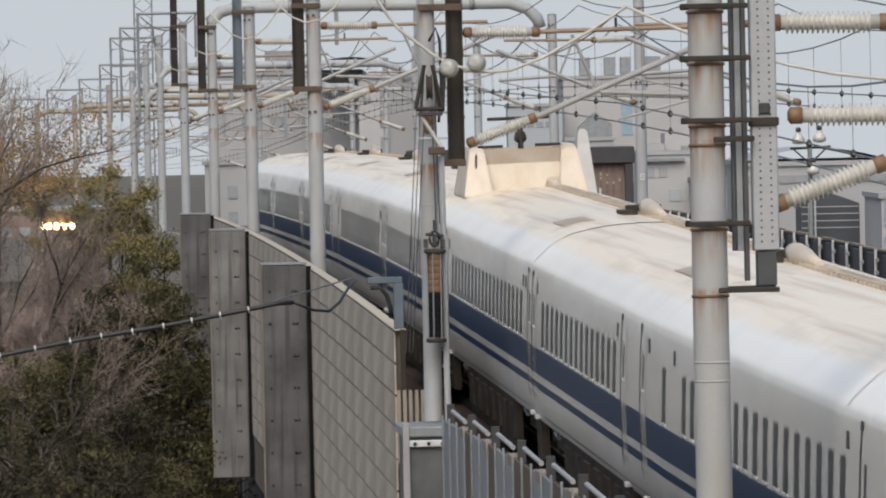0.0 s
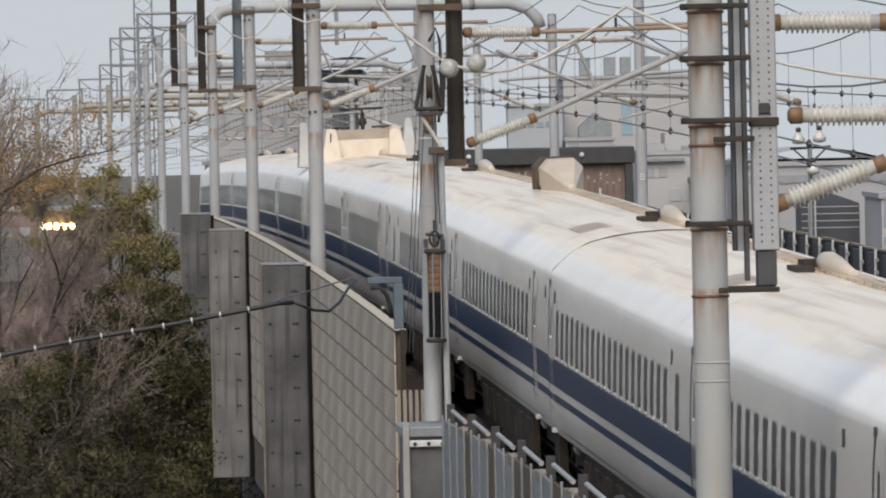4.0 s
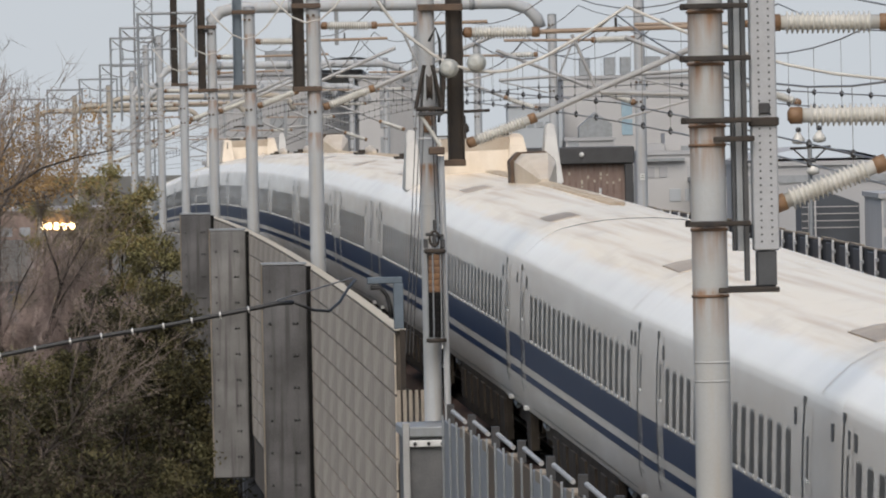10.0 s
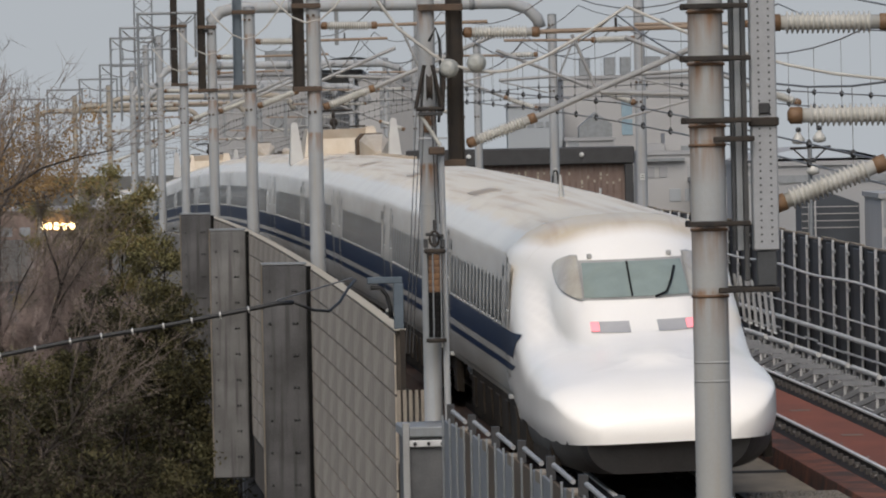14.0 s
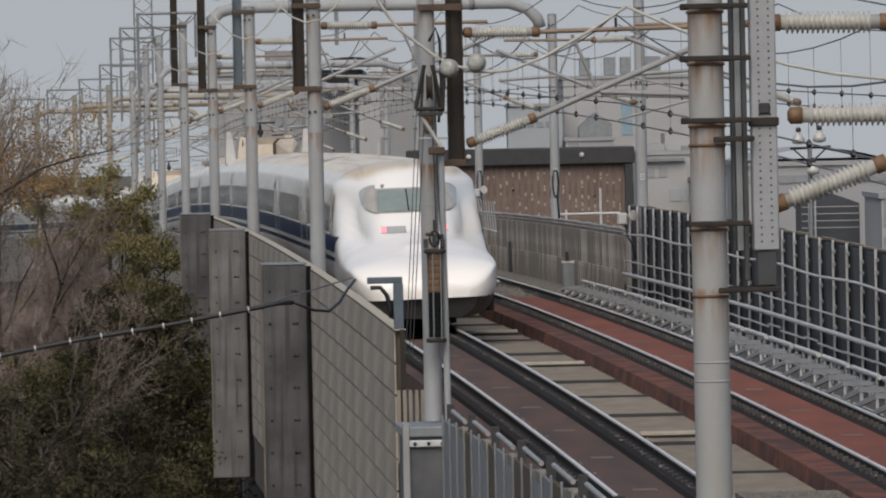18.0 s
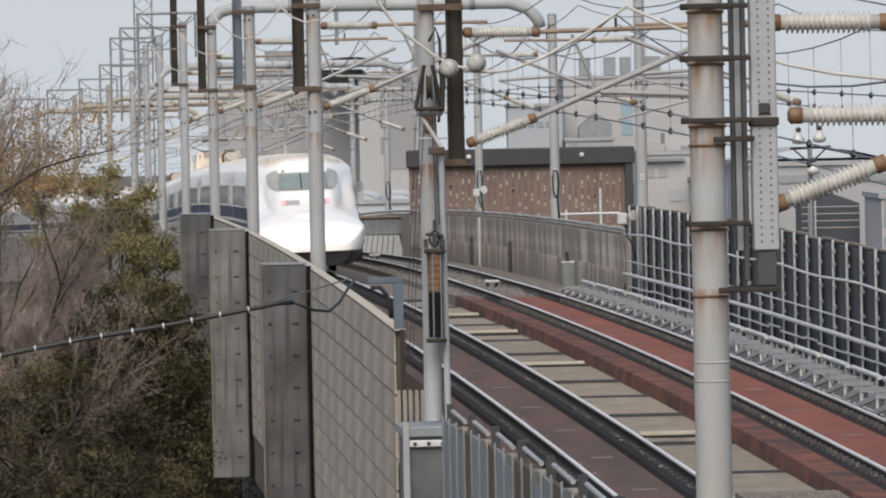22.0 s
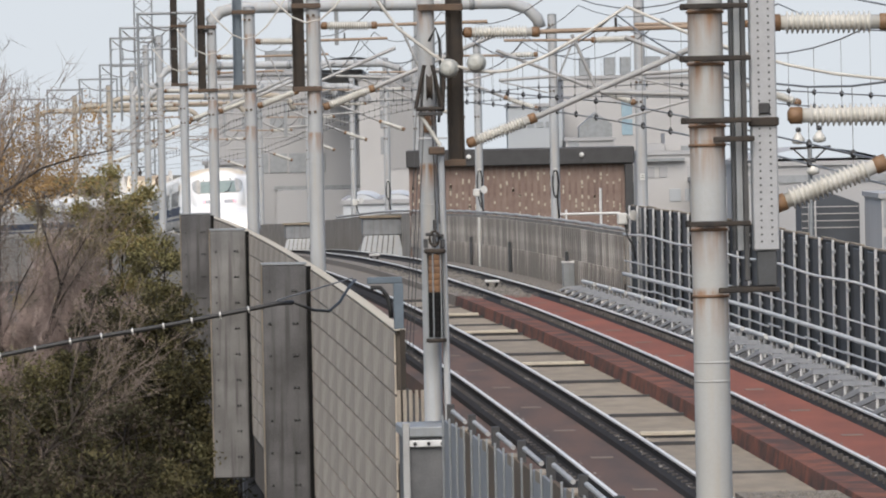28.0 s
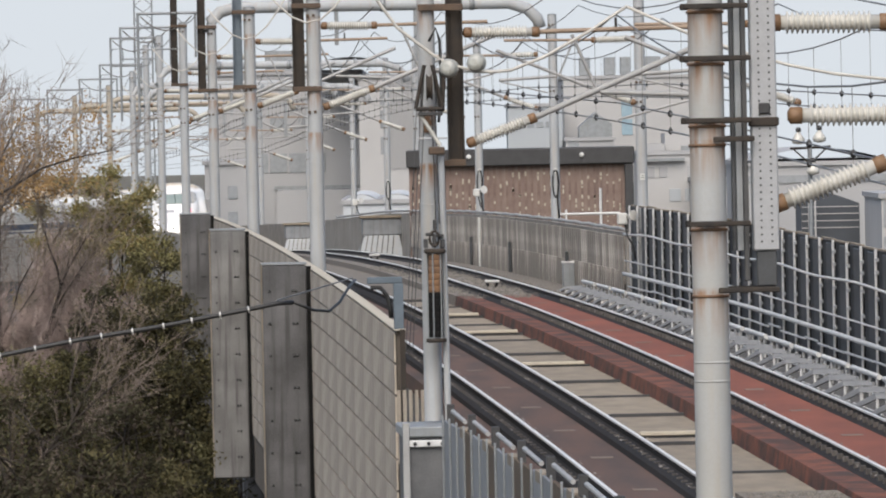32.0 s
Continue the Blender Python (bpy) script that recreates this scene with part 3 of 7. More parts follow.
def wheel_mesh():
    bm = bmesh.new()
    for s in (-1, 1):
        lathe(bm, (s * 0.68, 0, 0), (s * 0.82, 0, 0), [(0, 0.2), (0, 0.45), (0.2, 0.43), (1, 0.43), (1, 0.2)], 20)
    rod(bm, (-0.7, 0, 0), (0.7, 0, 0), 0.09, n=8)
    return mesh_of("wheelset", bm, M["under"])


WHEEL = wheel_mesh()


def bogie_mesh():
    bm = bmesh.new()
    for s in (-1, 1):
        box(bm, s * 1.05 - 0.1, s * 1.05 + 0.1, -1.6, 1.6, 0.45, 0.68)
        for y in (-1.25, 1.25):
            box(bm, s * 1.05 - 0.16, s * 1.05 + 0.16, y - 0.22, y + 0.22, 0.28, 0.6)
    box(bm, -1.0, 1.0, -0.4, 0.4, 0.4, 0.75)
    return mesh_of("bogie", bm, M["under"])


BOGIE = bogie_mesh()


def shared(length, y_a):
    """The long meshes of a car between y_a and its far end."""
    y0, y1 = y_a, length - 0.03
    right = shell("s", y0, y1, None, 0.92, 3.48)
    top = shell("s", y0, y1, None, 3.48, 3.645)
    bm = bmesh.new()
    for prof in both(right):
        rings = [[bm.verts.new((x, y, z)) for x, z in prof] for y in (y0, y1)]
        for i in range(len(prof) - 1):
            bm.faces.new((rings[0][i], rings[0][i + 1], rings[1][i + 1], rings[1][i])).smooth = True
    for y in (y0, y1):
        pr = right + [(-x, z) for x, z in right][::-1]
        bm.faces.new([bm.verts.new((x * 0.995, y, z)) for x, z in pr])
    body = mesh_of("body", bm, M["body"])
    roof = strip_mesh("roof", top + [(-x, z) for x, z in top[:-1]][::-1], y0, y1, M["roof"])
    bands = []
    for lo, hi in ((1.63, 2.0), (1.42, 1.52)):
        bm = bmesh.new()
        for prof in both(shell("s", 0, 0, None, lo, hi, 0.004)):
            rings = [[bm.verts.new((x, y, z)) for x, z in prof] for y in (y0, y1)]
            for i in range(len(prof) - 1):
                bm.faces.new((rings[0][i], rings[0][i + 1], rings[1][i + 1], rings[1][i]))
        bands.append(mesh_of("stripe", bm, M["blue"]))
    bm = bmesh.new()
    for s in (-1, 1):
        a = max(y0, 0.6)
        box(bm, s * 1.5 - 0.06, s * 1.5 + 0.06, a, 1.6, 0.3, 0.95)
        box(bm, s * 1.56 - 0.05, s * 1.56 + 0.05, 6.0, length - 6.0, 0.22, 0.94)
        for k in range(7):
            yy = 6.6 + (length - 13.2) * k / 6
            box(bm, s * 1.62 - 0.02, s * 1.62 + 0.02, yy - 0.5, yy + 0.5, 0.36, 0.84)
    box(bm, -1.4, 1.4, max(y0, 0.6), length - 0.6, 0.55, 0.93)
    return body, roof, bands, mesh_of("underfloor", bm, M["under"])


CAR = shared(25.0, 0.03)
TAIL = shared(27.35, 9.8)


def ridge_mesh():
    bm = bmesh.new()
    pts = [(x + 0.006, z + 0.006) for x, z in BODY if z > 3.1]
    pts = pts + [(-x, z) for x, z in pts[:-1]][::-1]
    r0 = [bm.verts.new((x, -0.02, z)) for x, z in pts]
    r1 = [bm.verts.new((x, 0.03, z)) for x, z in pts]
    for i in range(len(pts) - 1):
        bm.faces.new((r0[i], r0[i + 1], r1[i + 1], r1[i]))
    return mesh_of("roof_seam", bm, M["cable_beige"])


SEAM = ridge_mesh()


def roof_z(x):
    for (x0, z0), (x1, z1) in zip(BODY, BODY[1:]):
        if x1 <= abs(x) <= x0 and z0 > 2.9:
            return z0 + (z1 - z0) * (x0 - abs(x)) / (x0 - x1)
    return 3.645


HATCH = bmesh.new()
hatch_rows = [[HATCH.verts.new((-0.95 + 0.45 * k / 4, y, roof_z(-0.95 + 0.45 * k / 4) + up)) for k in range(5)] for y, up in ((-1.42, 0.0), (-1.4, 0.012), (1.4, 0.012), (1.42, 0.0))]
for ra, rb in zip(hatch_rows, hatch_rows[1:]):
    for k in range(4):
        HATCH.faces.new((ra[k], ra[k + 1], rb[k + 1], rb[k]))
HATCH = mesh_of("roof_hatch", HATCH, M["hatch"])


def cable_mesh(near=0.0):
    """Two cables in a ribbed tray along the roof, from near to the car's far end."""
    bm = bmesh.new()
    for x in (0.36, 0.5):
        tube(bm, [(x, near, 3.645), (x, 25.0, 3.645)], 0.03, 8)
    box(bm, 0.30, 0.56, near, 25.0, 3.55, 3.615)
    for k in range(round((25.0 - near) * 2)):
        box(bm, 0.3, 0.56, near + 0.25 + 0.5 * k, near + 0.33 + 0.5 * k, 3.615, 3.675)
    return mesh_of("roof_cable", bm, M["cable_beige"])


CABLE = cable_mesh()


def joint_mesh():
    bm = bmesh.new()
    lathe(bm, (0.43, 1.9, 3.68), (0.43, 5.4, 3.74), [(0, 0.05), (0.35, 0.09), (0.6, 0.125), (0.85, 0.135), (1, 0.11)], 14)
    for y in (5.45, 5.85):
        box(bm, 0.16, 0.66, y, y + 0.16, 3.56, 3.76, mat=1)
    box(bm, 0.02, 0.24, 4.7, 5.9, 3.6, 3.7, mat=1)
    return mesh_of("cable_joint", bm, [M["hood"], M["dark"]])


JOINT = joint_mesh()
DIAPHRAGM = bmesh.new()
gang = [(x * 0.985, z * 0.993) for x, z in BODY if z > 1.0]
gang = gang + [(-x, z) for x, z in gang[:-1]][::-1]
gang_rows = [[DIAPHRAGM.verts.new((x, y, z)) for x, z in gang] for y in (-0.1, 0.1)]
for k in range(len(gang) - 1):
    DIAPHRAGM.faces.new((gang_rows[0][k], gang_rows[0][k + 1], gang_rows[1][k + 1], gang_rows[1][k])).smooth = True
for row in gang_rows:
    DIAPHRAGM.faces.new(row)
DIAPHRAGM = mesh_of("gangway", DIAPHRAGM, M["body"])


def plate(prof, xa, xb, xc, xd):
    """A thick plate along the car: its outline (y, z) at its foot lies between xa and xb, at its top between xc and xd."""
    bm = bmesh.new()
    z0, z1 = min(z for _, z in prof), max(z for _, z in prof)
    sides = []
    for lo, hi in ((xa, xc), (xb, xd)):
        sides.append([bm.verts.new((lo + (hi - lo) * (z - z0) / (z1 - z0), y, z)) for y, z in prof])
    k = len(prof)
    bm.faces.new(sides[0])
    bm.faces.new(sides[1][::-1])
    for i in range(k):
        bm.faces.new((sides[0][i], sides[1][i], sides[1][(i + 1) % k], sides[0][(i + 1) % k]))
    bmesh.ops.recalc_face_normals(bm, faces=bm.faces[:])
    bmesh.ops.bevel(bm, geom=bm.edges[:], offset=0.03, segments=2, affect="EDGES")
    return bm


def hood_parts(car, u, back, aside=0.0):
    """Pantograph shroud: two side walls with sloping ends, a cross panel at each end, fins beside it."""
    wall_line = [(-1.95, 3.5), (1.95, 3.5), (1.62, 4.12), (1.5, 4.28), (1.3, 4.36), (-1.3, 4.36), (-1.5, 4.28), (-1.62, 4.12)]
    m = Matrix.Translation((aside, u, 0))
    for s in (-1, 1):
        bm = plate(wall_line, s * 0.83 - 0.25, s * 0.83 + 0.25, s * 0.80 - 0.12, s * 0.80 + 0.12)
        part("hood_wall", bm, M["hood"], car, "beige shroud wall").matrix_basis = m
        if s > 0:
            continue
        slot = plate([(-1.72, 4.0), (-1.60, 4.0), (-1.58, 4.26), (-1.62, 4.26)], s * 0.84 - 0.02, s * 0.84 + 0.02, s * 0.82 - 0.02, s * 0.82 + 0.02)
        part("wall_slot", slot, M["jamb"], car).matrix_basis = m
    for y, k in ((-1.6, 1), (1.6, -1)):
        bm = plate([(y, 3.5), (y + 0.2, 3.5), (y + 0.2 + 0.16 * k, 4.06), (y + 0.16 * k, 4.06)], -0.78, 0.78, -0.82, 0.82)
        part("hood_panel", bm, M["hood"], car, "beige cross panel").matrix_basis = m
        bm = plate([(y + 0.3 * k, 4.0), (y + 0.3 * k + 0.15, 4.0), (y + 0.3 * k + 0.15, 4.31), (y + 0.3 * k, 4.31)], -0.82, 0.82, -0.84, 0.84)
        part("hood_band", bm, M["cable_beige"], car, "set-back upper panel").matrix_basis = m
    part("hood_floor", box(bmesh.new(), -0.75, 0.75, -1.5, 1.5, 3.56, 3.7), M["hood"], car).matrix_basis = m
    for x in (-0.55, 0.45):
        part("head_plate", bevel_box(x - 0.22, x + 0.22, -1.3, -1.2, 4.34, 4.39, 0.01), M["dark"], car, "dark flat steel plate").matrix_basis = m
    for s in (-1, 1):
        fin = [(-0.75, 3.38), (0.75, 3.38), (0.4, 4.3), (0.25, 4.55), (-0.1, 4.55), (-0.3, 4.3)]
        bm = plate(fin, s * 1.33 - 0.20, s * 1.33 + 0.20, s * 1.35 - 0.08, s * 1.35 + 0.08)
        part("side_fin", bm, M["fin"], car, "grey tapered fin").matrix_basis = Matrix.Translation((aside, u + (3.3 if back else -3.3), 0))
    bm = bmesh.new()
    rod(bm, (0, 0, 3.7), (0, 0, 4.75), 0.05)
    rod(bm, (-0.55, 0.35, 4.83), (0.55, 0.35, 4.83), 0.03)
    rod(bm, (0, -1.0, 3.9), (0, 0.35, 4.83), 0.03)
    lathe(bm, (0, 0, 4.4), (0, 0, 4.62), [(0, 0.06), (0.2, 0.11), (0.5, 0.11), (0.8, 0.09), (1, 0.04)])
    part("pantograph", bm, M["dark"], car).matrix_basis = Matrix.Translation((0, u, 0))


def boxy_cone(stations):
    """Chamfered square tube through stations (x, y, z, half width)."""
    bm = bmesh.new()
    rings = []
    for x, y, z, w in stations:
        c = w * 0.62
        rings.append([bm.verts.new((x + dx, y, z + dz)) for dx, dz in ((w, -c), (w, c), (c, w), (-c, w), (-w, c), (-w, -c), (-c, -w), (c, -w))])
    for a, b in zip(rings, rings[1:]):
        for i in range(8):
            bm.faces.new((a[i], a[(i + 1) % 8], b[(i + 1) % 8], b[i]))
    bm.faces.new(rings[0][::-1])
    bm.faces.new(rings[-1])
    bmesh.ops.recalc_face_normals(bm, faces=bm.faces[:])
    return bm


def cover_parts(car, u):
    """Chamfered insulator cover that narrows towards the roof cable, with a brown plate at its back."""
    part("insulator_cover", boxy_cone([(0.46, u - 1.9, 3.66, 0.07), (0.45, u - 1.7, 3.67, 0.11), (0.42, u - 0.25, 3.78, 0.35), (0.42, u + 0.35, 3.79, 0.37)]), M["hood"], car, "beige tapered insulator cover")
    part("insulator_collar", boxy_cone([(0.38, u + 0.36, 3.79, 0.40), (0.35, u + 0.75, 3.79, 0.40), (0.35, u + 0.9, 3.79, 0.33)]), M["rust"], car, "brown back plate of the cover")


def window_row(first, n, pitch=1.04):
    return [first + pitch * i for i in range(n)]


# window rows, far jambs of the doors, and small side indicators of each kind of car, in metres from its near end
LAYOUT = {
    "end": (window_row(11.0, 15), (9.4, 27.0), (10.4, 25.9, 26.5)),
    "first": (window_row(5.4, 16), (3.75, 22.5), (4.7, 0.9, 21.7)),
    "odd": (window_row(5.2, 18), (3.6, 24.45), (4.6, 0.9, 23.5)),
    "even": (window_row(2.4, 20), (0.7, 24.6), (2.0, 1.35, 23.4)),
    "short": (window_row(7.5, 13), (3.7, 20.9, 24.2), (6.6, 0.9, 20.1)),
    "plain": (window_row(5.2, 18), (3.6,), (4.6, 0.9)),
    "lone": ([1.4] + window_row(3.2, 20), (24.7,), (2.3, 23.6)),
    "saloon": (window_row(2.4, 17, 1.17) + [24.1], (0.7,), (2.0, 22.6)),
    "crew": (window_row(7.5, 15), (6.2, 2.9, 24.45), (7.0, 1.6, 23.4)),
}
KINDS = ["end", "first", "even", "odd", "even", "short", "lone", "plain", "saloon", "crew", "even", "odd", "even", "odd", "even", "even"]


def fit_out(car, length, odd, tail=False, kind="even"):
    body, roof, bands, under = TAIL if tail else CAR
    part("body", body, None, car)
    part("roof", roof, None, car, "white roof with beige grime and brown streaks")
    for b in bands:
        part("stripe", b, None, car, "dark blue stripe")
    part("underfloor", under, None, car, "dark underfloor equipment")
    ws, doors, marks = LAYOUT[kind]
    for flip in (False, True):
        for u in ws:
            side_part("window", WINDOW, car, length - u if flip else u, flip)
        for u in doors:
            d = side_part("door", DOOR, car, u, flip)
            side_part("door_window", DOOR_WINDOW, d, -0.42)
            side_part("step_lamp", STEP, d, 0.06)
        for u in marks:
            side_part("indicator", INDICATOR, car, u, flip)
        side_part("skirt_seam", SLOT, car, length - 2.0 if flip else length - 23.0, flip)
        for u in ((5.2, 23.0) if tail else (3.75, 21.25)):
            side_part("yaw_damper", SILVER, car, u + 1.3, flip)
    for u in ((5.2, 23.0) if tail else (3.75, 21.25)):
        bg = part("bogie", BOGIE, None, car)
        bg.matrix_basis = Matrix.Translation((0, u, 0))
        for dy in (-1.25, 1.25):
            part("wheelset", WHEEL, None, bg).matrix_basis = Matrix.Translation((0, dy, 0.43))
    part("gangway", DIAPHRAGM, None, car).matrix_basis = Matrix.Translation((0, length, 0))
    part("roof_seam", SEAM, None, car).matrix_basis = Matrix.Translation((0, length - 22.7, 0))
    if kind not in ("end", "saloon"):
        part("roof_hatch", HATCH, None, car, "dull beige roof panel").matrix_basis = Matrix.Translation((0, 4.9 if odd else 4.4, 0))


def smooth_max(a, b, k=0.06):
    h = max(k - abs(a - b), 0) / k
    return max(a, b) + h * h * k / 4


NOSE = [(0.0, 0.95, 1.0, 0.0, 0.9), (0.12, 1.2, 1.14, 0, 0.9), (0.4, 1.42, 1.32, 0, 0.9), (1.0, 1.58, 1.5, 0, 0.9), (2.0, 1.67, 1.68, 0.4, 1.72), (3.0, 1.69, 1.82, 0.8, 1.9), (4.0, 1.69, 1.9, 0.95, 2.12), (5.0, 1.69, 1.95, 1.06, 2.56), (6.0, 1.69, 2.16, 1.18, 3.03), (7.0, 1.69, 2.62, 1.24, 3.42), (8.0, 1.69, 3.02, 1.34, 3.58), (8.9, 1.69, 3.24, 1.5, 3.63), (9.8, 1.69, 3.4, 1.64, 3.645)]


def nose_slope(i):
    lo, hi = NOSE[max(i - 1, 0)], NOSE[min(i + 1, len(NOSE) - 1)]
    return [(q - p) / (hi[0] - lo[0]) for p, q in zip(lo, hi)]


def nose_row(u):
    """The nose's sizes u metres behind its tip, smoothly between the stations."""
    for i, (a, b) in enumerate(zip(NOSE, NOSE[1:])):
        if a[0] <= u <= b[0]:
            h = b[0] - a[0]
            t = (u - a[0]) / h
            k0, k1, k2, k3 = 2 * t ** 3 - 3 * t * t + 1, (t ** 3 - 2 * t * t + t) * h, 3 * t * t - 2 * t ** 3, (t ** 3 - t * t) * h
            return [max(0.0, k0 * p + k1 * m + k2 * q + k3 * n) for p, m, q, n in zip(a, nose_slope(i), b, nose_slope(i + 1))]
    return list(NOSE[-1])


def nose_half(u, z):
    _, wl, hl, wc, hc = nose_row(u)
    top = nose_top(u)
    z_body = 0.92 + (z - 0.92) * (3.645 - 0.92) / (top - 0.92)
    if z > 0.92:
        z = 0.92 + (z - 0.92) * (max(hl, hc) - 0.92) / (top - 0.92)
    low = 1.0 if z > 1.0 else 1 - 0.12 * ((1.0 - z) / 0.5) ** 2
    zm = min(1.25, hl - 0.25)
    boxy = 2.6 + 2.2 * min(max((u - 4.5) / 3, 0), 1)
    h = wl * low * max(0.0, 1 - max(0.0, (z - zm) / (hl - zm)) ** boxy) ** (1 / 2.2)
    c = wc * max(0.0, 1 - max(0.0, (z - 1.0) / (hc - 1.0)) ** 5.0) ** (1 / 2.6) if wc > 0 else 0
    v = smooth_max(h, c, 0.25) if min(h, c) > 0 else max(h, c)
    t = min(max((u - 6.8) / 2.6, 0), 1)
    t = t * t * (3 - 2 * t)
    return v * (1 - t) + body_half(max(z_body, 0.92)) * t


def nose_top(u):
    _, _, hl, _, hc = nose_row(u)
    t = min(max((u - 6.8) / 2.6, 0), 1)
    return max(hl, hc) * (1 - t) + 3.645 * t


def nose_height(u, x):
    lo, hi = 1.0, nose_top(u)
    for _ in range(30):
        mid = (lo + hi) / 2
        if nose_half(u, mid) > abs(x):
            lo = mid
        else:
            hi = mid
    return lo


def nose_mesh():
    bm = bmesh.new()
    us = [0, 0.03, 0.08, 0.15, 0.25, 0.4, 0.6, 0.8, 1.0] + [1.0 + 8.8 * i / 36 for i in range(1, 37)]
    n = 30
    rings = []
    for u in us:
        zt, zb = nose_top(u), 0.66 if u < 8 else 0.66 + (0.92 - 0.66) * (u - 8) / 1.8
        half = [(nose_half(u, zb + (zt - zb) * math.sin(math.pi / 2 * k / n)), zb + (zt - zb) * math.sin(math.pi / 2 * k / n)) for k in range(n)] + [(0.0, zt)]
        rings.append([bm.verts.new((x, u, z)) for x, z in half] + [bm.verts.new((-x, u, z)) for x, z in half[:-1]][::-1])
    for a, b in zip(rings, rings[1:]):
        for i in range(len(a) - 1):
            f = bm.faces.new((a[i], a[i + 1], b[i + 1], b[i]))
            f.smooth = True
    bm.faces.new(rings[0])
    bmesh.ops.remove_doubles(bm, verts=bm.verts[:], dist=0.0005)
    bmesh.ops.recalc_face_normals(bm, faces=bm.faces[:])
    return mesh_of("nose", bm, M["nose"], True)


def nose_station(x, z):
    """How far back the nose reaches height z at offset x."""
    lo, hi = 1.5, 9.0
    for _ in range(30):
        mid = (lo + hi) / 2
        if nose_height(mid, x) < z:
            lo = mid
        else:
            hi = mid
    return hi


def nose_patch(name, car, z0, z1, x0, x1, mat, lift=0.006, label="", taper=0.0, n=10):
    """A panel lying on the nose between two heights and two offsets."""
    bm = bmesh.new()
    g = []
    for i in range(n + 1):
        z = z0 + (z1 - z0) * i / n
        row = []
        for j in range(n + 1):
            x = (x0 + (x1 - x0) * j / n) * (1 - taper * i / n)
            row.append(bm.verts.new((x, nose_station(x, z) - lift, z + lift * 0.7)))
        g.append(row)
    for i in range(n):
        for j in range(n):
            bm.faces.new((g[i][j], g[i][j + 1], g[i + 1][j + 1], g[i + 1][j])).smooth = True
    return part(name, bm, mat, car, label)


def side_pane(name, car, s, x_in, reach, z_mid, half, mat, lift, label=""):
    """A wrap-round pane: straight beside the windscreen, bowed on its outer edge."""
    bm = bmesh.new()
    n = 14
    g = []
    for i in range(n + 1):
        q = math.sin(math.pi / 2 * (-1 + 2 * i / n))
        z = z_mid + half * q
        wide = reach * (1 - 0.8 * abs(q) ** 4.0) * (0.95 + 0.12 * q)
        row = []
        for j in range(9):
            x = x_in + wide * j / 8
            row.append(bm.verts.new((s * (x + lift * j / 8), nose_station(x, z) - lift, z + lift * 0.6)))
        g.append(row)
    for i in range(n):
        for j in range(8):
            bm.faces.new((g[i][j], g[i][j + 1], g[i + 1][j + 1], g[i + 1][j])).smooth = True
    return part(name, bm, mat, car, label)


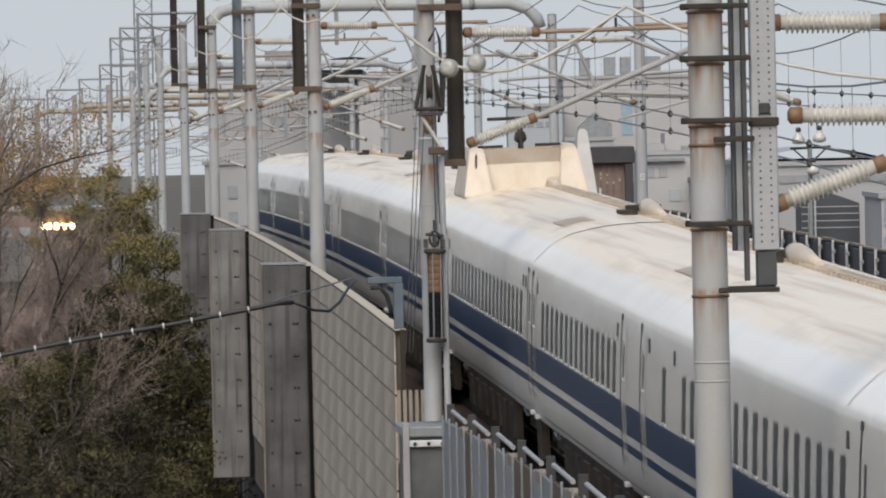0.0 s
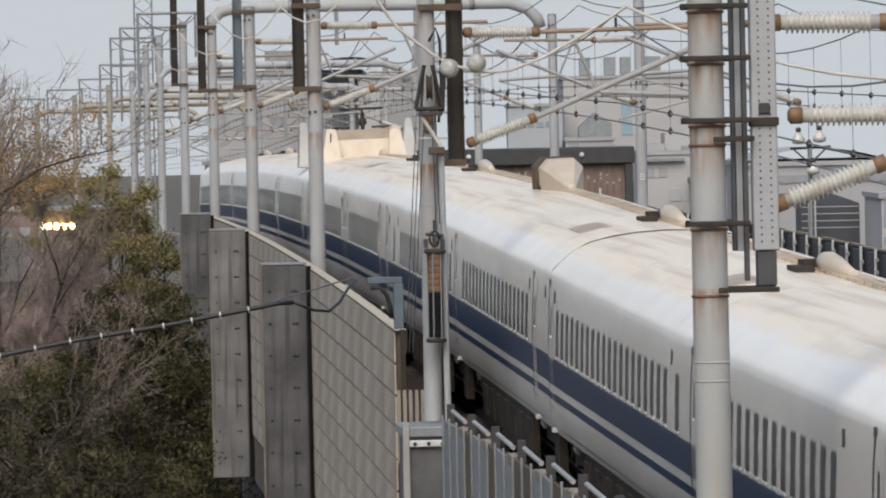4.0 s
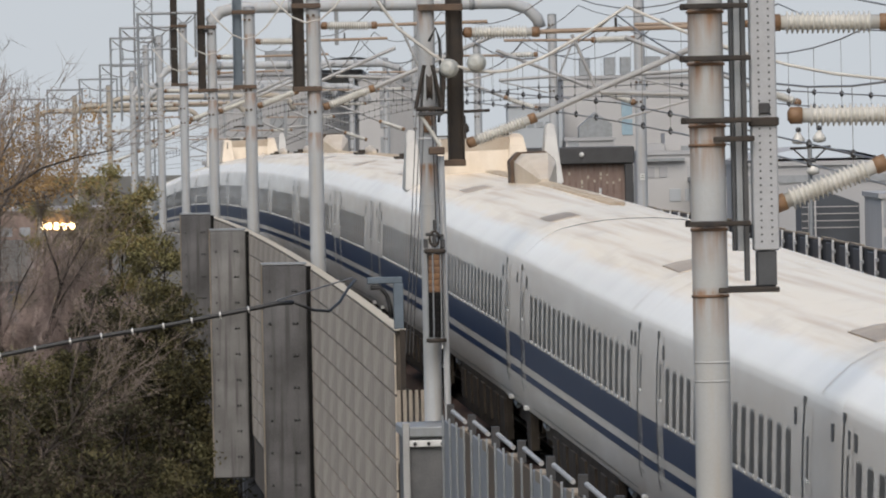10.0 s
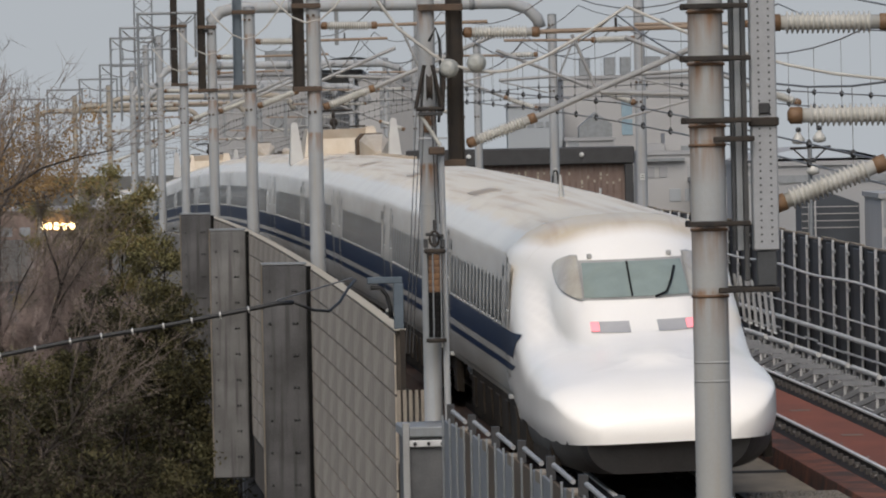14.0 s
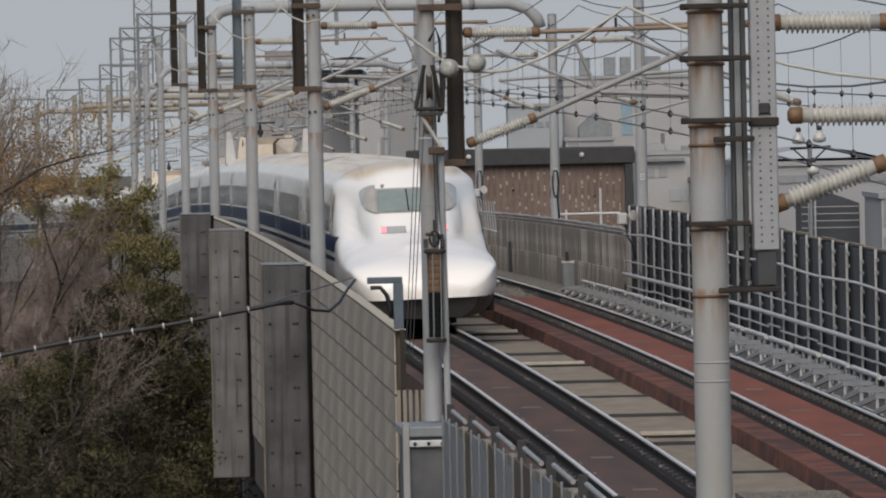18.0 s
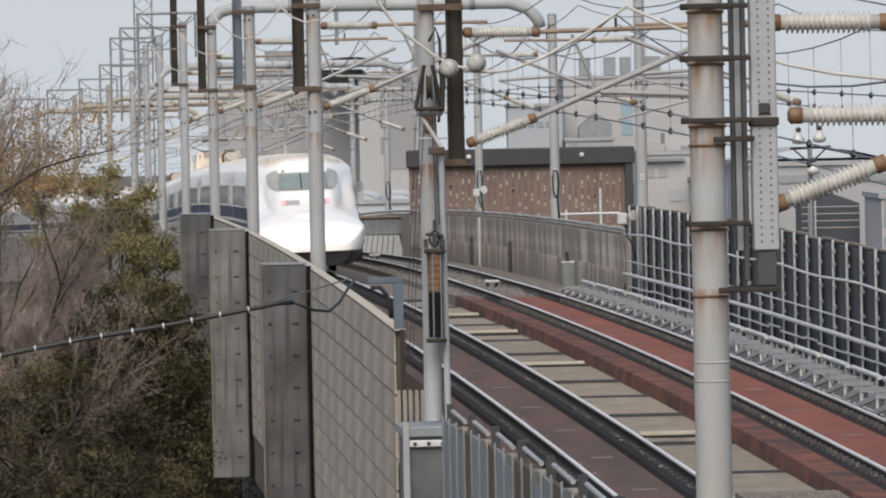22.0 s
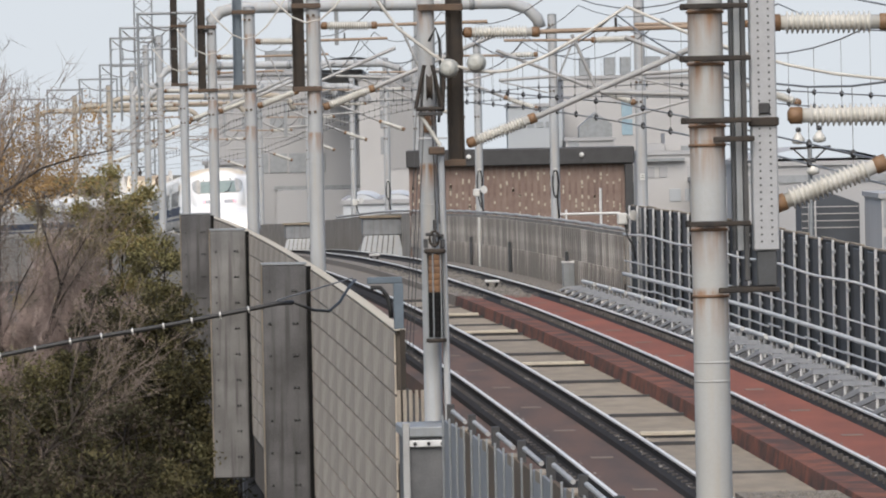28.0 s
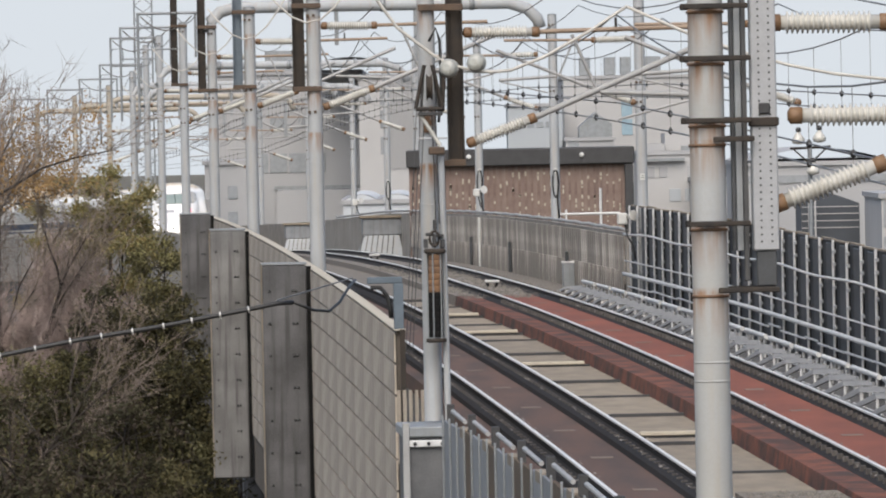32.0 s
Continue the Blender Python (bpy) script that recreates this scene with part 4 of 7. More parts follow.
def tail_parts(car):
    part("nose", nose_mesh(), None, car, "long glossy white duckbill nose")
    bm = bmesh.new()
    rings = []
    for u in (0.12, 0.25, 0.5, 1.0, 2.0, 4.0, 7.0, 9.8):
        w = nose_half(u, 0.75) - 0.015
        arc = [(w - 0.5 * (1 - math.cos(a)), 0.72 - 0.5 * math.sin(a)) for a in (0.0, 0.25, 0.5, 0.75, 1.0, 1.25, 1.5)]
        rings.append([bm.verts.new((x, u + 0.5 * (0.72 - z), z)) for x, z in arc] + [bm.verts.new((-x, u + 0.5 * (0.72 - z), z)) for x, z in arc[::-1]])
    for a, b in zip(rings, rings[1:]):
        for i in range(len(a) - 1):
            bm.faces.new((a[i], a[i + 1], b[i + 1], b[i])).smooth = True
    bm.faces.new(rings[0])
    part("skirt", bm, M["skirt_grey"], car, "dark grey obstacle deflector skirt")
    nose_patch("windscreen_frame", car, 2.5, 3.05, -0.82, 0.82, M["seal_grey"], 0.006, "grey windscreen surround", 0.05, 14)
    nose_patch("windscreen", car, 2.53, 3.01, -0.76, 0.76, M["screen"], 0.016, "windscreen with a green-grey sky reflection put into its colour", 0.05, 14)
    nose_patch("centre_pillar", car, 2.53, 3.01, -0.10, -0.07, M["seal"], 0.024)
    for s in (-1, 1):
        side_pane("side_screen_frame", car, s, 0.76, 0.345, 2.81, 0.315, M["seal_grey"], 0.012, "grey surround of the side pane")
        side_pane("side_screen", car, s, 0.785, 0.305, 2.81, 0.29, M["side_glass"], 0.022, "wrap-round side pane of the cab")
        nose_patch("lamp_recess", car, 2.06, 2.21, s * 0.2, s * 0.74, M["lamp_glass"], 0.012, "grey lamp glass", 0.0, 6)
        nose_patch("tail_lamp", car, 2.075, 2.195, s * 0.63, s * 0.74, M["lamp_red"], 0.022, "lit red tail lamp", 0.0, 4)
    for s in (-1, 1):
        for lo, hi, u_end in ((1.63, 2.0, 6.75), (1.42, 1.52, 7.2)):
            bm = bmesh.new()
            rows = []
            for i in range(13):
                u = 9.82 + (u_end - 9.82) * i / 12
                taper = 1 - max(0.0, (i - 8) / 4) * 0.9
                rows.append([bm.verts.new((s * (nose_half(u, z) + 0.012), u, z)) for z in (hi - (hi - lo) * taper * k / 3 for k in range(4))])
            for a, b in zip(rows, rows[1:]):
                for k in range(3):
                    bm.faces.new((a[k], a[k + 1], b[k + 1], b[k])).smooth = True
            part("stripe", bm, M["blue"], car, "dark blue stripe tapering onto the nose")
    bm = bmesh.new()
    tube(bm, [(x, nose_station(x, z) - 0.05, z + 0.03) for x, z in ((0.25, 2.5), (0.42, 2.56), (0.52, 2.72), (0.6, 2.9))], 0.018)
    part("wiper", bm, M["seal"], car)
    for x in (-0.6, 0.56):
        bm = bevel_box(-0.035, 0.035, -0.05, 0.05, -0.03, 0.05, 0.015)
        part("washer_nozzle", bm, M["fin"], car).matrix_basis = Matrix.Translation((x, nose_station(x, 3.09) - 0.02, 3.10))
    bm = bmesh.new()
    rod(bm, (0.0, 22.0, 3.62), (0.0, 22.1, 4.0), 0.05, 0.02)
    part("antenna", bm, M["fin"], car)


M["skirt_grey"] = material("dirty_grey_skirt_paint", (0.10, 0.097, 0.092), (0.05, 0.048, 0.046), rough=0.6, scale=1.5, bump=0.05)
# cream base colour stands for the reflection on the side panes
M["side_glass"] = material("side_pane_reflection", (0.70, 0.66, 0.57), (0.52, 0.48, 0.41), rough=0.08, bump=0)
M["lamp_glass"] = material("grey_lamp_glass", (0.62, 0.61, 0.60), (0.54, 0.53, 0.52), rough=0.25, bump=0)
CARS = []
for i in range(16):
    car = thing("train_car", Matrix.Identity(4), "white express train car with dark blue stripes, on the track" if i else "white express train end car with duckbill nose, red tail lamps lit", "train car", "cars of the train")
    if i == 0:
        fit_out(car, 27.35, False, True, "end")
        tail_parts(car)
    else:
        fit_out(car, 25.0, i % 2 == 1, kind=KINDS[i])
    if i == 3:
        part("roof_cable", cable_mesh(9.0), None, car, "beige cable along the roof")
    if i >= 4:
        part("roof_cable", CABLE, None, car, "beige cable along the roof")
        if i != 4:
            part("cable_joint", JOINT, None, car)
    if i in (4, 11):
        hood_parts(car, 22.0 if i == 4 else 5.0, i == 11, 0.15 if i == 4 else -0.05)
    if i in (4, 8):
        cover_parts(car, 5.3 if i == 4 else 4.6)
    CARS.append(car)

ARC_Y = [-220.0 + i for i in range(1300)]
ARC_S = [0.0]
for a, b in zip(ARC_Y, ARC_Y[1:]):
    (xa, za), (xb, zb) = track(a), track(b)
    ARC_S.append(ARC_S[-1] + math.sqrt((xb - xa) ** 2 + (zb - za) ** 2 + 1))
ZERO = float(np.interp(100.0, ARC_Y, ARC_S))


def along(s):
    return float(np.interp(s + ZERO, ARC_S, ARC_Y))


def tail_at(t):
    """How far the tail's tip has run, in metres, t seconds from the start."""
    d = t - 14.0
    return 26.27 + 17.93 * d + 0.5 * (0.111 if d > 0 else 0.019) * d * d


CANT = 1.5  # degrees by which the train leans into the curve


def car_pose(i, t):
    s = tail_at(t) + (0.0 if i == 0 else 27.35 + 25.0 * (i - 1))
    k = 27.35 if i == 0 else 25.0
    ya, yb = along(s + 3.7), along(s + k - 3.7)
    a, b = P(ya, 0.05, lift(ya) + 0.04), P(yb, 0.05, lift(yb) + 0.04)
    d = (b - a).normalized()
    o = a - d * 3.7
    return pose(o.x, o.y, o.z, math.degrees(math.asin(d.z)), -CANT, -math.degrees(math.atan2(d.x, d.y)))


def motions():
    for i, car in enumerate(CARS):
        walk(car, [(float(t), car_pose(i, float(t))) for t in range(0, 33)])


# ---- poles along the line ----
POLE_Y = [82.0, 135.0, 183.8, 232.2, 275.0, 319.0, 367.0, 407.0, 444.0, 490.0, 526.0, 556.0]
POLE_TOP = [8.9, 8.9, 7.15, 7.5, 7.65, 8.4, 8.85, 9.3, 8.9, 9.1, 9.2, 9.2]


def pole(y, lat, top, base=-0.42, r=0.15):
    paint = M["ochre_steel"] if y > 480 and lat < 0 else M["pole_rusty"] if y == 82.0 else M["pole_stained"] if lat < 0 and y < 300 else M["pole"]
    ob = thing("catenary_pole", on_line(y, lat, 0, False), "tall grey galvanised tubular pole with rust stains", "pole", "catenary poles")
    part("shaft", rod(bmesh.new(), (0, 0, base), (0, 0, top), r * 1.06, r * 0.97, 24), paint, ob)
    part("cap", lathe(bmesh.new(), (0, 0, top), (0, 0, top + 0.05), [(0, r), (0.6, r * 0.9), (1, r * 0.3)], 16), M["steel"], ob)
    for z in [top - 0.3, 5.4, 4.9] if y > 140 else []:
        for a in (-50, 0):
            x = r * math.sin(radians(a))
            part("pole_bolt", bevel_box(x - 0.03, x + 0.03, -r * 1.12, -r * 0.8, z - 0.03, z + 0.03, 0.006), M["rust"], ob)
    for z in (3.69, 3.86):
        part("weld_band", lathe(bmesh.new(), (0, 0, z), (0, 0, z + 0.02), [(0, r), (0, r * 1.026), (1, r * 1.026), (1, r)], 24), paint, ob)
    return ob


def tag_plate(ob, z, r):
    part("tag_plate", bevel_box(-0.06, 0.06, -r * 1.15, -r * 1.05, z, z + 0.16, 0.004), M["white_clip"], ob, "small white pole tag")
    for k in range(2):
        part("tag_bar", box(bmesh.new(), -0.04, 0.04, -r * 1.17, -r * 1.152, z + 0.04 + 0.06 * k, z + 0.06 + 0.06 * k), M["fascia"], ob)


POLES = []
for y, top in zip(POLE_Y, POLE_TOP):
    POLES.append(pole(y, -2.83, top, 0.66 if y == 135.0 else -0.42, 0.160 if y == 82.0 else 0.13 if y == 135.0 else 0.15))
for y, top in zip(POLE_Y[3:], [7.6, 7.7, 7.7, 8.2, 8.5, 8.5, 8.7, 8.7, 8.7]):
    far_pole = pole(y, 7.15 if y < 250 else 7.5 if y < 400 else 7.9, top, r=0.14)
    if y < 420:
        tag_plate(far_pole, 2.9, 0.14)


# ---- left side: panels, covers and fittings on the outer wall ----
PANEL = mesh_of("panel", bevel_box(-0.03, 0.0, -2.048, 2.048, -0.226, 0.226, 0.003), M["wall"])
for row in range(10):
    for col in range(30):
        ob = part("panel", PANEL, None, wall)
        ob.matrix_world = on_line(141.3 + 4.1 * col, -3.19, 1.60 - 0.49 * row)
BOLT = mesh_of("bolt", lathe(bmesh.new(), (0, 0, 0), (0, -0.03, 0), [(0, 0.028), (0.7, 0.026), (1, 0.012)], 8), M["fascia"])
for y, z0, lo in ((177.3, 1.96, -7.0), (222.6, 1.95, -4.1), (260.5, 1.99, -6.0)):
    ob = thing("concrete_pilaster", on_line(y, -3.7, 0, False), "dark weathered concrete pilaster bolted to the viaduct wall", "pilaster", "pilasters on the wall")
    part("slab", bevel_box(-0.46, 0.40, -0.35, 0.35, lo, z0, 0.02), M["pier_pale"] if y == 222.6 else M["pier"], ob)
    part("edge_strip", bevel_box(-0.485, -0.462, -0.3, 0.3, lo, z0 + 0.03, 0.006), M["lid"], ob, "pale edge strip")
    part("gap_seal", box(bmesh.new(), 0.402, 0.49, -0.33, 0.3, lo, z0 - 0.03), M["seal"], ob, "black joint seal")
    part("top_plate", bevel_box(-0.47, 0.41, -0.36, 0.36, z0 + 0.002, z0 + 0.05, 0.01), M["steel"], ob)
    for k in range(int((z0 - lo) / 0.63)):
        for x in (-0.33, 0.13, 0.2):
            part("bolt", BOLT, None, ob).matrix_basis = Matrix.Translation((x, -0.352, z0 - 0.5 - 0.63 * k))

low = setting("parapet_west", sweep(bmesh.new(), rect(-3.2, -3.0, -1.6, 1.0), 262.5, 900), M["barrier"], "low concrete parapet continuing along the viaduct edge", "parapet")
setting("girder_side", sweep(bmesh.new(), rect(-3.0, -2.7, -4.2, -1.62), 126, 900), M["pier"], "dark concrete girder side below the deck", "girder")

for k in range(22):
    y = 45.0 + 40.0 * k
    bm = bevel_box(-1.9, 6.4, -1.1, 1.1, -11.0 - P(y, 0.0).z, -1.61, 0.1)
    ob = setting("viaduct_pier", bm, M["pier"], "plain dark concrete pier under the railway deck", "pier")
    ob.matrix_world = on_line(y, 0, 0, False)

# near parapet of panels between steel posts
fence = thing("parapet_fence", on_line(105, -3.1, 0, False), "parapet of grey and rust-brown steel panels with pale posts", "fence")
FI = fence.matrix_world.inverted()
for k in range(25):
    ya, yb = 126.0 - 1.9 * k, 126.0 - 1.9 * (k + 1)
    top = 1.16 + (126.0 - ya) * 0.0215
    m = FI @ on_line((ya + yb) / 2, -3.1, 0)
    rusty = k in (3, 6, 9, 10, 13, 15, 16, 19)
    ob = part("panel", bevel_box(-0.02, 0.02, -0.9, 0.9, -1.6, top - 0.06, 0.008), M["rust_panel"] if rusty else M["fence_panel"], fence, "rust-brown panel" if rusty else "")
    ob.matrix_basis = m
    m = FI @ on_line(ya, -3.1, 0)
    bm = box(bmesh.new(), -0.045, -0.022, -0.05, 0.05, -1.6, top)
    part("post", bm, M["steel"], fence).matrix_basis = m
    if k % 3 == 0 and k < 24:
        bm = rod(bmesh.new(), (0.08, -0.6, top + 0.08), (0.08, -4.0, top + 0.09), 0.03, n=10)
        part("top_pipe", bm, M["pipe"], fence, "pale pipe on the parapet").matrix_basis = m
        part("pipe_bracket", box(bmesh.new(), 0.03, 0.13, -0.08, 0.08, top - 0.12, top + 0.15), M["fascia"], fence).matrix_basis = m
        part("pipe_saddle", box(bmesh.new(), -0.02, 0.12, -5.3, -4.4, top - 0.08, top + 0.05), M["lid"], fence).matrix_basis = m

# pedestal of the second pole
ped = thing("pole_pedestal", on_line(133.6, -3.0, 0, False), "grey steel-sided pedestal box carrying a pole", "pedestal")
part("box", bevel_box(-0.33, 0.36, -0.4, 1.9, -2.6, 0.5, 0.02), M["side_box"], ped)
part("lid", bevel_box(-0.38, 0.40, -0.45, 1.95, 0.502, 0.66, 0.02), M["steel"], ped, "flanged lid")
part("flange", bevel_box(-0.37, 0.39, -0.47, -0.41, 0.36, 0.46, 0.01), M["galv"], ped)
part("corner_post", bevel_box(-0.38, -0.28, -0.48, -0.38, -2.6, 0.72, 0.01), M["pipe"], ped)
part("corner_post", bevel_box(0.34, 0.40, -0.48, -0.41, -2.6, 0.5, 0.01), M["steel"], ped)
for x in (-0.2, 0.0, 0.2):
    part("bolt", BOLT, None, ped).matrix_basis = Matrix.Translation((x, -0.472, 0.41))
bm = bmesh.new()
for k in range(5):
    box(bm, -0.3 + 0.09 * k, -0.25 + 0.09 * k, 3.0, 3.08, 0.0, 1.1)
part("louvre", bm, M["wall"], ped, "stained slats behind the pole")

# black cable with white clips, its bracket on the wall's end
brk = thing("cable_bracket", on_line(139.5, -3.1, 0, False), "blue-grey steel bracket holding a cable at the wall's end", "bracket")
part("arm", bevel_box(-0.5, 0.04, -0.06, 0.06, 2.58, 2.68, 0.01), M["blue_steel"], brk)
part("end_plate", bevel_box(-0.03, 0.05, -0.45, -0.42, -4.2, 1.88, 0.005), M["dark"], brk, "dark end plate of the wall")
part("leg", bevel_box(-0.1, 0.05, -0.08, 0.08, 1.88, 2.579, 0.01), M["blue_steel"], brk)
bm = tube(bmesh.new(), [(-0.45, 0.0, 2.52), (-0.3, 0, 2.52), (-0.2, 0, 2.4), (-0.15, 0, 2.2), (-0.14, 0, 2.05)], 0.035, 8)
part("hose", bm, M["black_cable"], brk)
cab = thing("overhead_cable", pose(0, 0, 0), "black overhead cable with white clips", "cable")
main = [(-9.5, 135, 1.05), (-6.62, 135, 1.57), (-5.57, 135, 1.76), (-4.18, 135, 1.96), (-2.91, 135, 2.18), (-2.49, 135, 2.26), (-2.25, 135.2, 2.27), (-1.95, 135.5, 2.14), (-1.73, 136, 2.11), (-1.58, 137, 2.22), (-1.45, 138, 2.42), (-1.36, 139.2, 2.52)]
part("sheath", tube(bmesh.new(), main[:7], 0.034, 8), M["black_cable"], cab)
part("tail_loop", tube(bmesh.new(), main[6:], 0.022, 8), M["black_cable"], cab)
part("stay", rod(bmesh.new(), (-2.5, 135, 2.3), (-1.4, 139.3, 2.55), 0.012), M["wire"], cab)
clip = mesh_of("clip", rod(bmesh.new(), (-0.012, 0, 0), (0.012, 0, 0), 0.05, n=10), M["white_clip"])
for a, b in zip(main[1:5], main[2:6]):
    n = max(1, round((b[0] - a[0]) / 0.48))
    for k in range(n):
        v = Vector(a).lerp(Vector(b), k / n)
        part("clip", clip, None, cab).matrix_basis = pose(*v, 0, -9, 0)


# ---- insulators, brackets and overhead line ----
def ribbed(a, b, sheds, core=0.068, shed=0.104):
    """Ribbed porcelain rod from a to b."""
    prof = [(0.0, core)]
    for k in range(sheds):
        t0 = 0.08 + 0.84 * k / sheds
        w = 0.84 / sheds
        prof += [(t0 + 0.15 * w, core), (t0 + 0.3 * w, shed), (t0 + 0.42 * w, shed), (t0 + 0.75 * w, core)]
    prof.append((1.0, core))
    return lathe(bmesh.new(), a, b, prof, 12)


def insulator(parent, a, b, sheds=12, core=0.068, shed=0.104):
    a, b = Vector(a), Vector(b)
    d = (b - a).normalized()
    part("insulator", ribbed(a, b, sheds, core, shed), M["porcelain"], parent, "white ribbed porcelain insulator")
    for p, q in ((a - d * 0.1, a + d * 0.03), (b - d * 0.03, b + d * 0.1)):
        part("cap", lathe(bmesh.new(), p, q, [(0, 0.04), (0.2, core + 0.012), (1, core + 0.012)], 12), M["brown_cap"], parent, "brown cap")


def bar_frame(y, bar_lat, z_lo, z_hi, brackets, deep=0.13, name="support_column", mat="dark"):
    ob = thing("support_column", on_line(y, bar_lat, 0, False), "dark weathered steel column clamped to a catenary pole", "column", "support columns")
    bm = bmesh.new()
    box(bm, -0.12, -0.10, -deep, deep, z_lo, z_hi)
    box(bm, 0.10, 0.12, -deep, deep, z_lo, z_hi)
    box(bm, -0.10, 0.10, -0.012, 0.012, z_lo, z_hi)
    part("column", bm, M[mat], ob)
    for z, a, b in brackets:
        part("bracket", bevel_box(a - bar_lat, b - bar_lat, -0.2, -0.145, z - 0.05, z + 0.05, 0.008), M["rust"], ob)
        part("bracket", bevel_box(a - bar_lat, b - bar_lat, 0.145, 0.2, z - 0.05, z + 0.05, 0.008), M["dark"], ob)
    return ob


def cantilever(y, lat0, side=1, dz=0.0, extra=False, small=False):
    """Hinged bracket arm that carries the wires over a track. side 1: reaches to the right."""
    ob = thing("cantilever", on_line(y, lat0, 0, False), "hinged catenary bracket arm with white ribbed insulators", "bracket arm", "bracket arms")
    s = side

    def v(a, z):
        return Vector((s * (a + 2.22), 0, z + dz))

    n = 9 if small else 17
    insulator(ob, v(-2.18, 6.42), v(-1.24, 6.41), n)
    insulator(ob, v(-2.16, 4.80), v(-1.31, 5.11), n)
    part("top_tube", rod(bmesh.new(), v(-1.2, 6.41), v(1.1, 6.44), 0.036, n=10), M["pipe_rust"], ob)
    part("stay_tube", rod(bmesh.new(), v(-1.25, 5.13), v(1.3, 6.19), 0.045, n=10), M["pipe"], ob)
    part("strut", rod(bmesh.new(), v(-0.66, 6.36), v(-0.31, 5.55), 0.026), M["pipe"], ob)
    part("registration_tube", rod(bmesh.new(), v(-0.25, 5.50), v(1.25, 5.42), 0.04, n=8), M["pipe"], ob)
    part("steady_arm", rod(bmesh.new(), v(1.2, 5.38), v(0.0, 5.08), 0.02), M["pipe"], ob)
    part("hanger", rod(bmesh.new(), v(0.0, 6.6), v(0.0, 6.38), 0.02), M["dark"], ob)
    if extra:
        insulator(ob, v(-2.0, 5.58), v(-0.8, 5.57), 20)
        part("feeder_tube", rod(bmesh.new(), v(-0.7, 5.57), v(1.2, 5.6), 0.04, n=10), M["pipe"], ob)
    return ob


# first pole: channel column with rows of holes, dark angle bars, clamps
c1 = thing("support_column", on_line(82.0, -2.32, 0, False), "grey perforated steel channel clamped to a pole", "column", "support columns")
part("channel", bevel_box(-0.115, 0.115, -0.12, 0.10, 4.87, 8.6, 0.012), M["frame"], c1)
part("channel_foot", bevel_box(-0.09, 0.09, -0.10, 0.08, 4.55, 4.868, 0.01), M["dark_grey"], c1)
HOLE = mesh_of("hole", lathe(bmesh.new(), (0, 0, 0), (0, -0.004, 0), [(0, 0.010), (1, 0.010)], 8), M["dark_grey"])
for k in range(36):
    for x in (-0.045, 0.05):
        part("hole", HOLE, None, c1).matrix_basis = Matrix.Translation((x, -0.121, 4.95 + 0.0635 * k))
part("splice", bevel_box(-0.13, 0.13, -0.15, 0.12, 5.99, 6.07, 0.01), M["dark"], c1)
part("splice_bolt", bevel_box(-0.05, 0.05, -0.15, -0.121, 6.1, 6.2, 0.01), M["fascia"], c1)
for x0, x1, lo, m in ((-0.30, -0.265, 4.87, "dark_grey"), (-0.26, -0.20, 4.87, "steel"), (-0.195, -0.15, 4.6, "dark_grey")):
    part("angle_bar", bevel_box(x0, x1, -0.05, 0.05, lo, 8.6, 0.006), M[m], c1)
for z, a, b in ((7.08, -0.72, -0.14), (6.61, -0.73, -0.12), (6.05, -0.73, -0.12), (5.12, -0.71, -0.15), (5.88, -0.47, -0.1), (4.52, -0.45, 0.10)):
    part("clamp", bevel_box(a, b, -0.23, -0.175, z - 0.024, z + 0.024, 0.008), M["dark"], c1, "dark rusty clamp bar")
    part("clamp", bevel_box(a, b, 0.175, 0.23, z - 0.03, z + 0.03, 0.01), M["dark"], c1)
    part("clamp_band", lathe(bmesh.new(), (-0.51, 0, z - 0.075), (-0.51, 0, z - 0.04), [(0.3, 0.163), (0.3, 0.172), (1, 0.172), (1, 0.163)], 20), M["rust_orange"], c1)
cantilever(82.0, -2.22, 1, 0.5, True)

random.seed(19)

# second pole: plank-like column, balance weight, wheel tensioner
bar_frame(135.0, -2.41, 4.46, 9.0, ((6.80, -2.95, -2.28), (4.49, -2.72, -2.28)))
cantilever(135.0, -2.22, 1, 0.0)
tens = thing("wire_tensioner", on_line(134.7, -2.83, 0, False), "wheel tensioner with hanging rusty balance weights on a pole", "tensioner")
part("wheel", lathe(bmesh.new(), (-0.03, -0.22, 5.62), (0.05, -0.22, 5.62), [(0, 0.03), (0, 0.2), (0.3, 0.16), (0.7, 0.16), (1, 0.2), (1, 0.03)], 20), M["dark"], tens)
for x in (-0.12, 0.14):
    bm = rod(bmesh.new(), (x, -0.22, 5.25), (x * 0.6, -0.22, 5.85), 0.022)
    part("wheel_frame", bm, M["fascia"], tens)
part("wheel_plate", bevel_box(-0.17, 0.2, -0.28, -0.16, 5.2, 5.26, 0.01), M["fascia"], tens)
for x in (-0.02, 0.035):
    part("rope", rod(bmesh.new(), (x + 0.06, -0.2, 5.3), (x + 0.09, -0.2, 3.6), 0.009, n=6), M["fascia"], tens)
part("hose", tube(bmesh.new(), [(0.02, -0.2, 6.3), (0.12, -0.2, 6.5), (0.18, -0.2, 6.3), (0.19, -0.2, 5.6), (0.14, -0.2, 5.1)], 0.022, 8), M["black_cable"], tens)
part("yoke", bevel_box(-0.12, 0.20, -0.34, -0.06, 3.16, 3.23, 0.02), M["dark"], tens)
